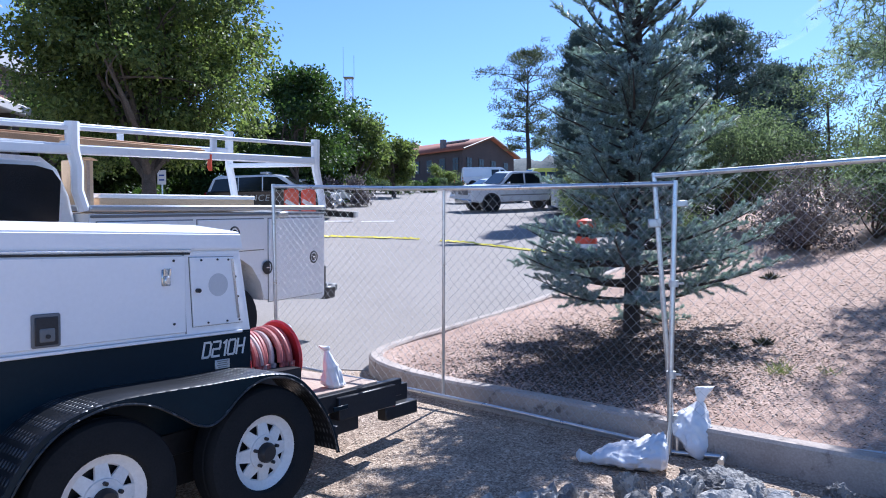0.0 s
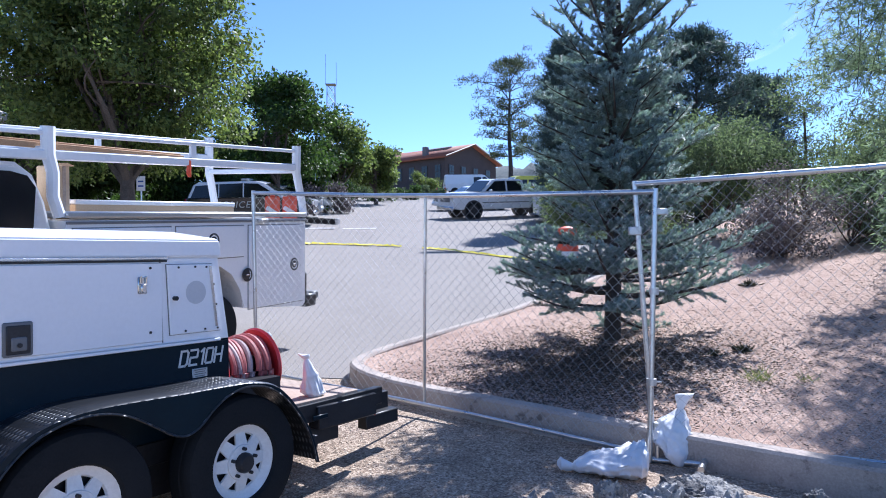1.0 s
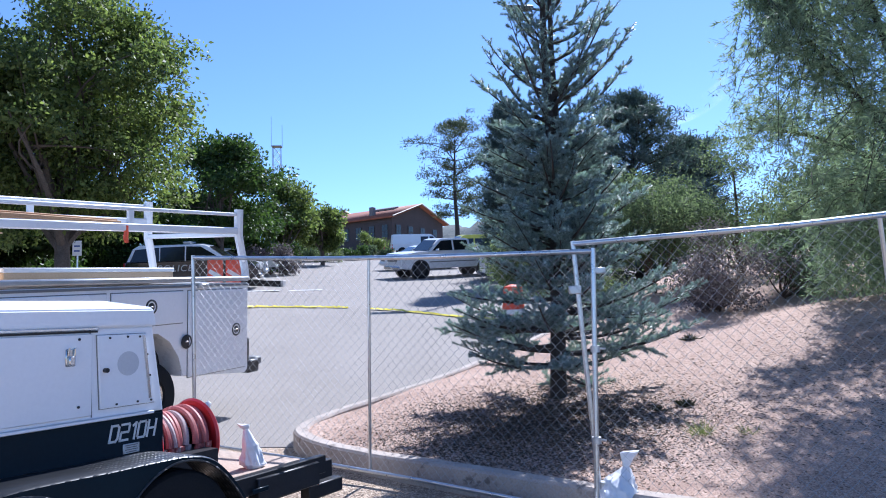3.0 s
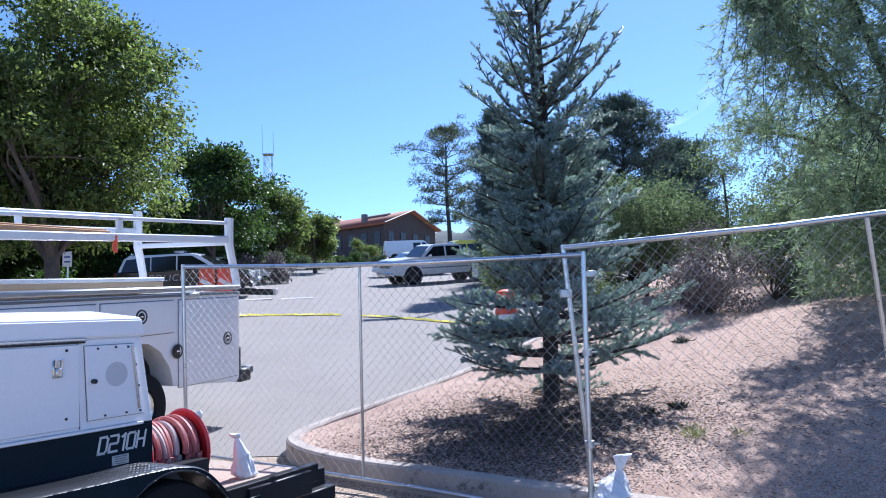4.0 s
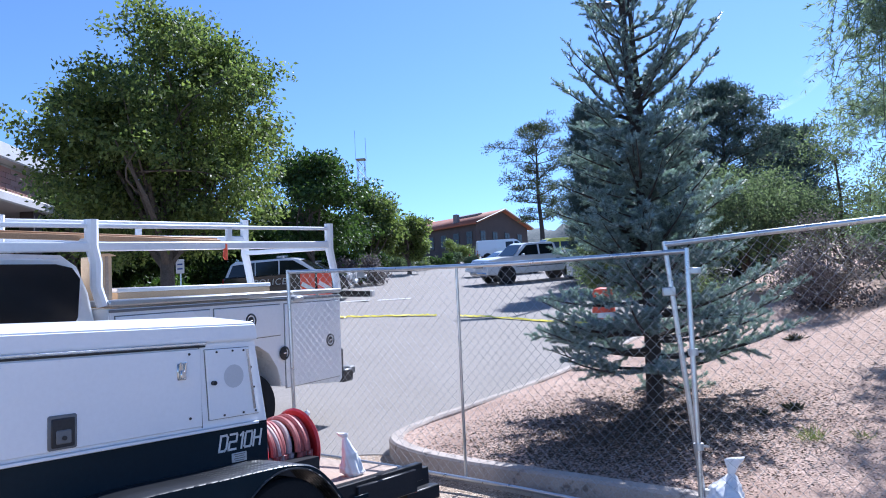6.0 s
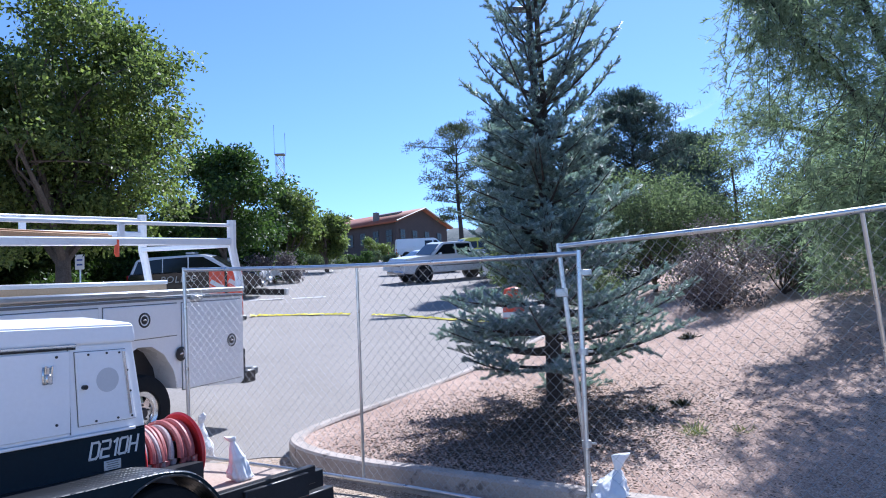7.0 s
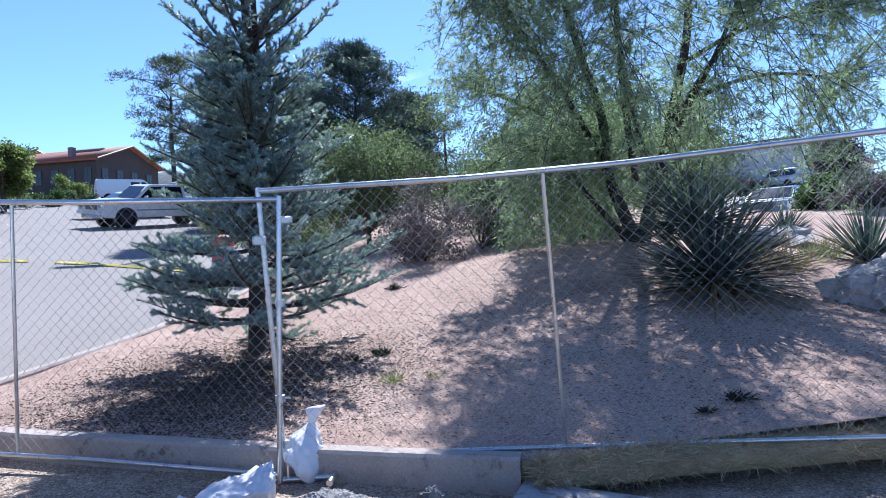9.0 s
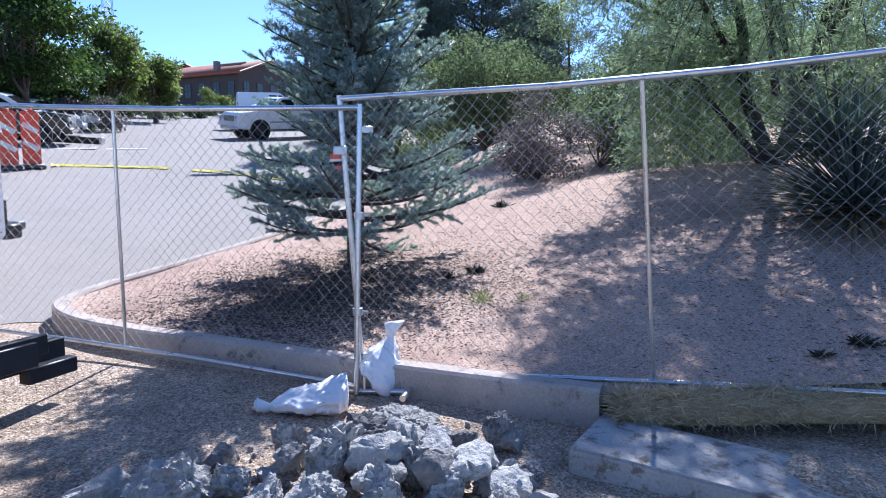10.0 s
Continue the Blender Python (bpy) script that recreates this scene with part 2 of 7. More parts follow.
M_BRICKWALL = piece_material("pink_brick", (0.3, 0.15, 0.12), (0.46, 0.27, 0.22), 0.9, 22, 0.4, 0.004)
M_MORTAR = surface("mortar", (0.36, 0.33, 0.3), (0.48, 0.45, 0.42), 0.95, 0, 2, 60, 0.4, 0.004)
M_DARKBRICK = surface("dark_brick_wall", (0.055, 0.043, 0.042), (0.1, 0.08, 0.076), 0.9, 0, 0.6, 8, 0.4, 0.02)
M_TERRA = surface("terracotta_roof", (0.22, 0.07, 0.042), (0.36, 0.125, 0.07), 0.8, 0, 0.5, 6, 0.5, 0.05, 0.4, 0, (0.2, 0.08, 0.06), 0.62)
M_GREYROOF = surface("grey_roof", (0.15, 0.13, 0.13), (0.24, 0.21, 0.2), 0.85, 0, 0.6, 9, 0.3, 0.02)
M_FASCIA = surface("pale_metal_fascia", (0.46, 0.44, 0.43), (0.6, 0.58, 0.56), 0.5, 0.2, 0.8, 20, 0.1, 0.003)
M_DARKTRIM = plain("dark_bronze_trim", (0.06, 0.05, 0.045), 0.5)
M_STUCCO = surface("pale_stucco", (0.5, 0.48, 0.47), (0.64, 0.62, 0.6), 0.9, 0, 0.3, 12, 0.2, 0.01)
M_STONE = surface("boulder_stone", (0.27, 0.25, 0.24), (0.55, 0.52, 0.5), 0.9, 0, 2.6, 24, 0.9, 0.03, 0.4, 0, (0.2, 0.175, 0.16), 0.58)
M_GLASS = surface("tinted_glass", (0.006, 0.008, 0.01), (0.012, 0.016, 0.02), 0.14, 0, 1, 10, 0, 0, 0.4, 0.1)
M_LAMP = plain("clear_lamp", (0.6, 0.6, 0.58), 0.15, 0.2, 0, 0.6)
M_CARBLACK = surface("black_car_paint", (0.008, 0.009, 0.011), (0.016, 0.017, 0.02), 0.2, 0, 1, 30, 0, 0, 0.4, 0.8)
M_CARYELLOW = surface("yellow_car_paint", (0.5, 0.48, 0.03), (0.62, 0.6, 0.06), 0.3, 0, 1, 30, 0, 0, 0.4, 0.5)
M_CARSILVER = surface("silver_car_paint", (0.36, 0.4, 0.44), (0.46, 0.5, 0.54), 0.28, 0.4, 1, 30, 0, 0, 0.4, 0.5)
M_LATTICE = surface("tower_steel", (0.2, 0.21, 0.23), (0.3, 0.31, 0.33), 0.5, 0.5, 1, 20, 0)
M_GREYGOLD = plain("dull_gold_letters", (0.62, 0.6, 0.55), 0.5)


# ---- shaping helpers ----
def finish(bm, name, mat, sharp=38):
    me = bpy.data.meshes.new(name)
    bmesh.ops.recalc_face_normals(bm, faces=bm.faces)
    bm.to_mesh(me)
    bm.free()
    me.polygons.foreach_set("use_smooth", [True] * len(me.polygons))
    me.set_sharp_from_angle(angle=radians(sharp))
    me.materials.append(mat)
    return me


def part(name, bm, mat, parent=None, label="", at=None, sharp=38):
    ob = new(name, finish(bm, name, mat, sharp))
    ob.parent = parent
    if at is not None:
        ob.matrix_basis = at
    return tagged(ob, label)


def thing(name, m, label, category, group="", kind=""):
    ob = new(name)
    ob.empty_display_size = 0.2
    ob.matrix_basis = m
    return tagged(ob, label, category, group, kind)


def box(bm, c, s, bevel=0.0, m=None, seg=1):
    mm = Matrix.Translation(c) @ (m or Matrix()) @ Matrix.Diagonal((*s, 1))
    r = bmesh.ops.create_cube(bm, size=1, matrix=mm)
    if bevel:
        es = list({e for v in r["verts"] for e in v.link_edges})
        bmesh.ops.bevel(bm, geom=es, offset=bevel, segments=seg, affect="EDGES", clamp_overlap=True)
    return bm


def boxm(c, s, bevel=0.0, m=None, seg=1):
    return box(bmesh.new(), c, s, bevel, m, seg)


def tube(bm, pts, radii, seg=8, caps=True):
    """A round bar along pts; radii: one number or one a point."""
    pts = [Vector(p) for p in pts]
    if isinstance(radii, (int, float)):
        radii = [radii] * len(pts)
    rings = []
    side = None
    for i, p in enumerate(pts):
        d = (pts[min(i + 1, len(pts) - 1)] - pts[max(i - 1, 0)]).normalized()
        if side is None:
            side = d.cross(Vector((0.31, 0.17, 0.93))).normalized()
        side = (side - d * side.dot(d)).normalized()
        up = d.cross(side)
        rings.append([bm.verts.new(p + (side * math.cos(a) + up * math.sin(a)) * radii[i]) for a in (2 * math.pi * k / seg for k in range(seg))])
    for a, b in zip(rings, rings[1:]):
        for k in range(seg):
            bm.faces.new((a[k], a[(k + 1) % seg], b[(k + 1) % seg], b[k]))
    if caps:
        bm.faces.new(rings[0][::-1])
        bm.faces.new(rings[-1])
    return bm


def lathe(bm, prof, seg=28, c=(0, 0, 0), closed=False):
    """prof: (radius, y) turned about the y axis through c."""
    rings = []
    for r, y in prof:
        rings.append([bm.verts.new((c[0] + r * math.cos(2 * math.pi * k / seg), c[1] + y, c[2] + r * math.sin(2 * math.pi * k / seg))) for k in range(seg)])
    pairs = list(zip(rings, rings[1:])) + ([(rings[-1], rings[0])] if closed else [])
    for a, b in pairs:
        for k in range(seg):
            bm.faces.new((a[k], a[(k + 1) % seg], b[(k + 1) % seg], b[k]))
    if not closed:
        bm.faces.new(rings[0])
        bm.faces.new(rings[-1][::-1])
    return bm


def prism(bm, prof, y0, y1, bevel=0.0, seg=2, top_in=None):
    """A side outline of (x, z) given depth from y0 to y1. top_in: (z low, z high, inset) leans the sides in."""
    def yy(y, z):
        if not top_in:
            return y
        f = min(max((z - top_in[0]) / (top_in[1] - top_in[0]), 0), 1) * top_in[2]
        return y + f if y < (y0 + y1) / 2 else y - f
    a = [bm.verts.new((x, yy(y0, z), z)) for x, z in prof]
    b = [bm.verts.new((x, yy(y1, z), z)) for x, z in prof]
    fs = [bm.faces.new(a), bm.faces.new(b[::-1])]
    n = len(prof)
    for k in range(n):
        fs.append(bm.faces.new((a[k], b[k], b[(k + 1) % n], a[(k + 1) % n])))
    if bevel:
        es = [e for f in fs[:2] for e in f.edges]
        bmesh.ops.bevel(bm, geom=es, offset=bevel, segments=seg, affect="EDGES", clamp_overlap=True)
    return bm


def sheet(name, xs, ys, fz, mat, label="", kind="structure"):
    """A ground sheet: for each row y of ys, columns spread by xs(y) -> list of x."""
    rows = [[(x, y, fz(x, y)) for x in xs(y)] for y in ys]
    n = len(rows[0])
    verts = [v for r in rows for v in r]
    faces = [(i * n + j, i * n + j + 1, (i + 1) * n + j + 1, (i + 1) * n + j) for i in range(len(rows) - 1) for j in range(n - 1)]
    me = bpy.data.meshes.new(name)
    me.from_pydata(verts, [], faces)
    me.polygons.foreach_set("use_smooth", [True] * len(me.polygons))
    me.materials.append(mat)
    return tagged(new(name, me), label, "ground", kind=kind)


def soup(name, verts, faces, mat, parent=None, label="", smooth=False, kind=""):
    """A mesh from arrays of corners (n, 3) and faces (m, k)."""
    me = bpy.data.meshes.new(name)
    verts, faces = np.asarray(verts, float), np.asarray(faces, int)
    k = faces.shape[1]
    me.vertices.add(len(verts))
    me.vertices.foreach_set("co", verts.ravel())
    me.loops.add(faces.size)
    me.loops.foreach_set("vertex_index", faces.ravel())
    me.polygons.add(len(faces))
    me.polygons.foreach_set("loop_start", np.arange(0, faces.size, k))
    me.update(calc_edges=True)
    if smooth:
        me.polygons.foreach_set("use_smooth", [True] * len(faces))
    me.materials.append(mat)
    ob = new(name, me)
    ob.parent = parent
    return tagged(ob, label, kind=kind)


def blades(rng, base, way, length, width, fold=0.25):
    """Leaves as folded lozenges: arrays of base points, directions, lengths and widths -> corners, faces."""
    n = len(base)
    way = way / np.linalg.norm(way, axis=1, keepdims=True)
    side = np.cross(way, rng.normal(size=(n, 3)))
    side /= np.linalg.norm(side, axis=1, keepdims=True) + 1e-9
    nrm = np.cross(way, side)
    length, width = np.broadcast_to(length, n)[:, None], np.broadcast_to(width, n)[:, None]
    mid = base + way * length * 0.45
    v = np.stack([base, mid + side * width / 2 + nrm * width * fold, base + way * length, mid - side * width / 2 + nrm * width * fold], 1)
    return v.reshape(-1, 3), np.arange(4 * n).reshape(n, 4)


def clamp(v, a, b):
    return min(max(v, a), b)


# ---- the lie of the land ----
def lot_z(x, y):
    return 0.25 + 0.115 * (min(y, 110) - 7.6) + 0.02 * max(0, min(x, 60) - 12) + 0.035 * max(0, -max(x, -20) - 3)


def dirt_z(x, y):
    return 0.06 + 0.06 * (clamp(y, -4, 9) - 4.8) + 0.012 * noise.noise((x * 1.7, y * 1.7, 0)) + 0.02 * noise.noise((x * 0.5, y * 0.5, 3)) + 0.12 * math.exp(-((x - 3.45) ** 2 + (y - 2.85) ** 2) / 0.25)


def mound_z(x, y):
    z = 0.25 + 0.085 * (x - 2.5) + 0.115 * (y - 4.3)
    if 3.84 <= y <= 29.5:
        near = y <= 7.55
        edge = on_line(NEAR_EDGE if near else FAR_EDGE, y)
        rim = on_line([(h, q[1]) for h, q in (zip(CURB_Z[:8], NEAR_EDGE) if near else zip(CURB_Z[7:], FAR_EDGE))], y) - 0.022
        f = clamp((x - edge) / 1.6, 0, 1)
        f = f * f * (3 - 2 * f)
        z = rim + (z - rim) * f
    z += 0.42 * math.exp(-((x - 7.6) ** 2 + (y - 8.4) ** 2) / 5.0)
    z += 0.02 * noise.noise((x * 0.9, y * 0.9, 7)) + 0.008 * noise.noise((x * 4, y * 4, 1))
    return z


CURB = [(2.78, 3.84), (1.75, 4.68), (0.9, 5.38), (0.35, 5.86), (-0.12, 6.26), (-0.55, 6.74), (-0.8, 7.2), (-0.82, 7.55), (-0.68, 7.87), (-0.44, 8.24), (-0.05, 8.68), (1.0, 9.95), (2.6, 12.4), (4.6, 15.6), (8.0, 21.0), (13.5, 29.5)]
CURB_Z = [0.235, 0.262, 0.3, 0.32, 0.335, 0.355, 0.385, 0.405, 0.43, 0.47, 0.52, 0.67]
CURB_Z += [lot_z(*p) + 0.15 for p in CURB[12:]]


def on_line(pts, y):
    for (xa, ya), (xb, yb) in zip(pts, pts[1:]):
        if min(ya, yb) <= y <= max(ya, yb):
            return xa + (xb - xa) * (y - ya) / (yb - ya)
    return pts[-1][0]


NEAR_EDGE, FAR_EDGE = CURB[:8], CURB[7:]


def island_left(y):
    if y < 3.84:
        return 2.78 + (3.84 - y) / 0.378
    return on_line(NEAR_EDGE, y) if y <= 7.55 else on_line(FAR_EDGE, y)


def spaced(a, b, n):
    return [a + (b - a) * k / (n - 1) for k in range(n)]


def dense(stops):
    out = []
    for (a, n), (b, _) in zip(stops, stops[1:]):
        out += [a + (b - a) * k / n for k in range(n)]
    return out + [stops[-1][0]]


# ---- ground ----
FAR = [-900, -400, -200, -100, -60, -40, -25, -15, -8, -3, 2, 8, 14, 20, 28, 40, 55, 75, 100, 140, 220, 400, 900]
sheet("ground", lambda y: FAR, [-900, -300, -100, -40, -15, -6, 0, 4, 8, 14, 20, 30, 45, 60, 80, 95, 110, 150, 250, 500, 1500], lambda x, y: (lot_z(x, y) if y > 7 else dirt_z(x, max(y, -4))) - 0.3, M_FIELD, "dry open ground round the parking lot")
sheet("dirt_yard", lambda y: dense([(-18, 20), (-4, 70), (6, 16), (14, 1)]), dense([(-9, 10), (2, 70), (8.6, 1)]), dirt_z, M_DIRT, "bare trampled dirt beside the curb")


def lot_edge(x):
    return 7.35 + 0.12 * noise.noise((x * 2.3, 0, 5)) + 0.05 * noise.noise((x * 9, 0, 2)) - 0.05 * max(0, -x - 2)


def lot_row(y):
    right = on_line(FAR_EDGE, y) + 0.03 if 7.55 <= y <= 29.5 else (13.5 + (y - 29.5) * 0.9 if y > 29.5 else -0.8)
    return [-45, -30, -20, -14, -10, -7] + spaced(-5, right, 16)


lot = sheet("parking_lot", lot_row, [7.56, 7.9, 8.4, 9, 9.7, 10.6, 11.5, 13, 15, 17.5, 21, 25, 29.4, 34, 42, 55, 70, 92], lambda x, y: lot_z(x, y) + 0.01 * noise.noise((x * 0.3, y * 0.3, 0)), M_ASPHALT, "pale grey worn asphalt parking lot")
# the torn near edge of the asphalt
bm = bmesh.new()
prev = None
for k in range(90):
    x = -14 + 13.2 * k / 89
    ye = lot_edge(x)
    ring = [bm.verts.new((x, 7.56, lot_z(x, 7.56))), bm.verts.new((x, ye, lot_z(x, ye) - 0.004)), bm.verts.new((x, ye - 0.02, lot_z(x, ye) - 0.12))]
    if prev:
        for i in range(2):
            bm.faces.new((prev[i], prev[i + 1], ring[i + 1], ring[i]))
    prev = ring
tagged(part("asphalt_edge", bm, M_ASPHALT, None, "torn broken edge of the grey asphalt"), category="pavement", kind="structure")

sheet("planted_mound", lambda y: [island_left(y) + 0.06 + (15.5 - island_left(y)) * f for f in [0, 0.01, 0.025] + spaced(0.05, 0.6, 40) + [0.7, 0.8, 0.9, 1.0]], [0.5, 1.2, 2.0, 2.6, 3.1, 3.5] + spaced(3.84, 10.0, 56) + [10.6, 11.4, 12.4, 13.6, 15, 17, 19.5, 22, 25, 29.4], mound_z, M_GRAVEL, "sloping planting bed of pink decomposed granite gravel")


# ---- curb ----
def resampled(pts, zs, step):
    out = []
    for (a, b), (za, zb) in zip(zip(pts, pts[1:]), zip(zs, zs[1:])):
        n = max(1, round(math.dist(a, b) / step))
        out += [(a[0] + (b[0] - a[0]) * k / n, a[1] + (b[1] - a[1]) * k / n, za + (zb - za) * k / n) for k in range(n)]
    return out + [(*pts[-1], zs[-1])]


def rounded_line(pts, times=2):
    for _ in range(times):
        new_pts = [pts[0]]
        for a, b in zip(pts, pts[1:]):
            new_pts += [tuple(p * 0.75 + q * 0.25 for p, q in zip(a, b)), tuple(p * 0.25 + q * 0.75 for p, q in zip(a, b))]
        pts = new_pts + [pts[-1]]
    return pts


line = rounded_line([(*p, z) for p, z in zip(CURB, CURB_Z)])
PROFILE = [(0.0, -0.42), (0.0, -0.02), (0.02, 0.0), (0.13, 0.004), (0.15, -0.02), (0.15, -0.3)]
bm = bmesh.new()
prev = None
for i, p in enumerate(line):
    a, b = line[max(i - 1, 0)], line[min(i + 1, len(line) - 1)]
    d = Vector((b[0] - a[0], b[1] - a[1], 0)).normalized()
    inward = Vector((d.y, -d.x, 0))
    ring = [bm.verts.new(Vector(p) + inward * o + Vector((0, 0, h + 0.004 * noise.noise((p[0] * 5, p[1] * 5, 0))))) for o, h in PROFILE]
    if prev:
        for k in range(len(ring) - 1):
            bm.faces.new((prev[k], prev[k + 1], ring[k + 1], ring[k]))
    else:
        bm.faces.new(ring)
    prev = ring
tagged(part("curb", bm, M_CURB, None, "poured concrete curb round the planting bed, weathered"), category="curb", kind="structure")

# ---- chain-link fence ----
def fence_panel(posts, label, bow=0.0):
    """posts: (foot, head) of each upright, from one end to the other."""
    t = thing("chain_link_fence", Matrix.Translation(posts[0][0]), label, "fence", "temporary fence panels")
    o = Vector(posts[0][0])
    feet, heads = [Vector(f) - o for f, _ in posts], [Vector(h) - o for _, h in posts]
    n = len(posts)
    for k in range(n):
        r = 0.0185 if k in (0, n - 1) else 0.013
        part("post", tube(bmesh.new(), [feet[k] - (heads[k] - feet[k]) * (0.03 if k in (0, n - 1) else 0), feet[k].lerp(heads[k], 0.5), heads[k] + (heads[k] - feet[k]) * (0.012 if k in (0, n - 1) else 0)], r, 10), M_GALV, t)
    for nm, line in (("top_rail", heads), ("bottom_rail", feet)):
        part(nm, tube(bmesh.new(), rounded_line([tuple(p) for p in line], 1), 0.0185 if nm == "top_rail" else 0.016, 10), M_GALV, t)

    def at(u, v):
        s = u * (n - 1)
        k = min(int(s), n - 2)
        return feet[k].lerp(feet[k + 1], s - k).lerp(heads[k].lerp(heads[k + 1], s - k), v)
    width = sum((feet[k + 1] - feet[k]).length for k in range(n - 1))
    height = (heads[0] - feet[0]).length
    pitch = 0.0425
    cols, rows = round(width / pitch), round(height / pitch)
    out = (heads[0] - feet[0]).cross(feet[-1] - feet[0]).normalized()
    rng = np.random.default_rng(5)
    verts, faces = [], []
    for c in range(cols):
        line = []
        for r in range(rows + 1):
            jig = rng.normal(0, 0.0022, 2)
            u = clamp((c + ((r + c) % 2) * 1.08 - 0.04) / cols + jig[0] / width, 0, 1)
            wave = 0.012 * noise.noise((u * 5, r / rows * 3, 2)) + bow * math.sin(math.pi * r / rows)
            line.append(at(u, r / rows) + out * (0.0016 * (1 if (r + c) % 2 else -1) + wave))
        for a, b in zip(line, line[1:]):
            d = (b - a).normalized()
            s = d.cross(out).normalized()
            base = len(verts)
            for p in (a, b):
                for q in range(3):
                    ang = 2.094 * q
                    verts.append(p + (s * math.cos(ang) + out * math.sin(ang)) * 0.0013)
            faces += [(base + q, base + (q + 1) % 3, base + 3 + (q + 1) % 3, base + 3 + q) for q in range(3)]
    soup("chain_link_mesh", verts, faces, M_WIRE, t, "woven galvanized diamond mesh", smooth=True)
    return t


P_L = [((-1.70, 7.02, 0.36), (-1.716, 7.0, 2.14)), ((-0.028, 6.008, 0.231), (-0.003, 5.9, 1.999)), ((1.51, 4.74, 0.13), (1.591, 4.80, 1.929))]
P_R = [((1.575, 4.86, 0.2), (1.481, 4.916, 1.994)), ((3.191, 3.909, 0.228), (2.94, 3.70, 1.99)), ((4.86, 2.76, 0.27), (4.6, 2.57, 2.13))]
left_panel = fence_panel(P_L, "galvanized chain-link fence panel with a bent top rail", 0.01)
right_panel = fence_panel(P_R, "galvanized chain-link fence panel leaning along the curb", 0.01)


def clamp_ring(parent, p, r=0.033, h=0.045, axis=(0, 0, 1)):
    p = Vector(p)
    a = Vector(axis) * h / 2
    bm = tube(bmesh.new(), [p - a, p + a], r, 14)
    bm2 = tube(bm, [p + Vector((r, 0, 0)), p + Vector((r + 0.03, -0.02, 0))], 0.008, 6)
    return part("clamp", bm2, M_ALU, parent)


o = Vector(P_L[0][0])
for p in ((1.535, 4.755, 0.62), (1.565, 4.775, 1.24)):
    clamp_ring(left_panel, Vector(p) - o)
part("hinge_plate", boxm(Vector((1.63, 4.8, 1.79)) - o, (0.09, 0.03, 0.045), 0.006), M_ALU, left_panel)
o = Vector(P_R[0][0])
clamp_ring(right_panel, Vector((1.60, 4.85, 0.29)) - o, 0.036, 0.06)
part("hinge_plate", boxm(Vector((1.47, 4.88, 1.66)) - o, (0.09, 0.03, 0.06), 0.006), M_ALU, right_panel)


def fence_foot(at_point, turn):
    t = thing("pipe_stand", pose(*at_point, 0, 0, turn), "galvanized pipe fence stand lying on the dirt", "fence stand", "fence stands")
    part("base_pipe", tube(bmesh.new(), [(-0.36, 0, 0.022), (0.36, 0, 0.022)], 0.021, 10), M_GALV, t)
    part("cross_pipe", tube(bmesh.new(), [(0.22, -0.2, 0.04), (0.28, 0.28, 0.055)], 0.021, 10), M_GALV, t)
    part("socket", tube(bmesh.new(), [(-0.06, 0, 0.03), (-0.06, 0, 0.16)], 0.016, 8), M_GALV, t)


fence_foot((1.62, 4.72, dirt_z(1.62, 4.72)), -22)


# ---- sandbags ----
def blob(rings, seg=20, seed=0, wrinkle=0.01):
    """A soft closed form through rings of (centre, rx, ry, turn of the ring's plane in x)."""
    bm = bmesh.new()
    loops = []
    fine = []
    for (c0, x0, y0, m0), (c1, x1, y1, m1) in zip(rings, rings[1:]):
        fine += [(Vector(c0).lerp(Vector(c1), q / 6), x0 + (x1 - x0) * q / 6, y0 + (y1 - y0) * q / 6, m0) for q in range(6)]
    for i, (c, rx, ry, m) in enumerate(fine + [rings[-1]]):
        loop = []
        for k in range(seg):
            a = 2 * math.pi * k / seg
            p = m @ Vector((rx * math.cos(a), ry * math.sin(a), 0))
            q = Vector(c) + p
            fold = 1 - abs(noise.noise(Vector((q.x * 16, q.y * 16, q.z * 7)) + Vector((seed, 0, 0)))) * 2
            f = 1 + noise.noise(q * 7 + Vector((seed, 0, 0))) * 0.22 + max(0, fold) ** 3 * 0.2 - 0.07 * abs(math.sin(a * 5 + seed + 2.5 * noise.noise(q * 5))) + math.sin(a * 3 - seed * 2 + i * 0.2) * 0.05
            loop.append(bm.verts.new(Vector(c) + p * f + Vector((0, 0, wrinkle * noise.noise(q * 14)))))
        loops.append(loop)
    for a, b in zip(loops, loops[1:]):
        for k in range(seg):
            bm.faces.new((a[k], a[(k + 1) % seg], b[(k + 1) % seg], b[k]))
    bm.faces.new(loops[0][::-1])
    bm.faces.new(loops[-1])
    return bm


FLAT = Matrix()


def sandbag(m, rings, knot, seed, label):
    t = thing("sandbag", m, label, "sandbag", "sandbags on the fence feet")
    part("sack", blob(rings, 64, seed), M_SACK, t, sharp=80)
    part("tied_neck", blob(knot, 18, seed + 3, 0.02), M_SACK, t, sharp=80)


def upright_rings(stack, lean=(0, 0)):
    return [((lean[0] * z, lean[1] * z, z), rx, ry, FLAT) for z, rx, ry in stack]


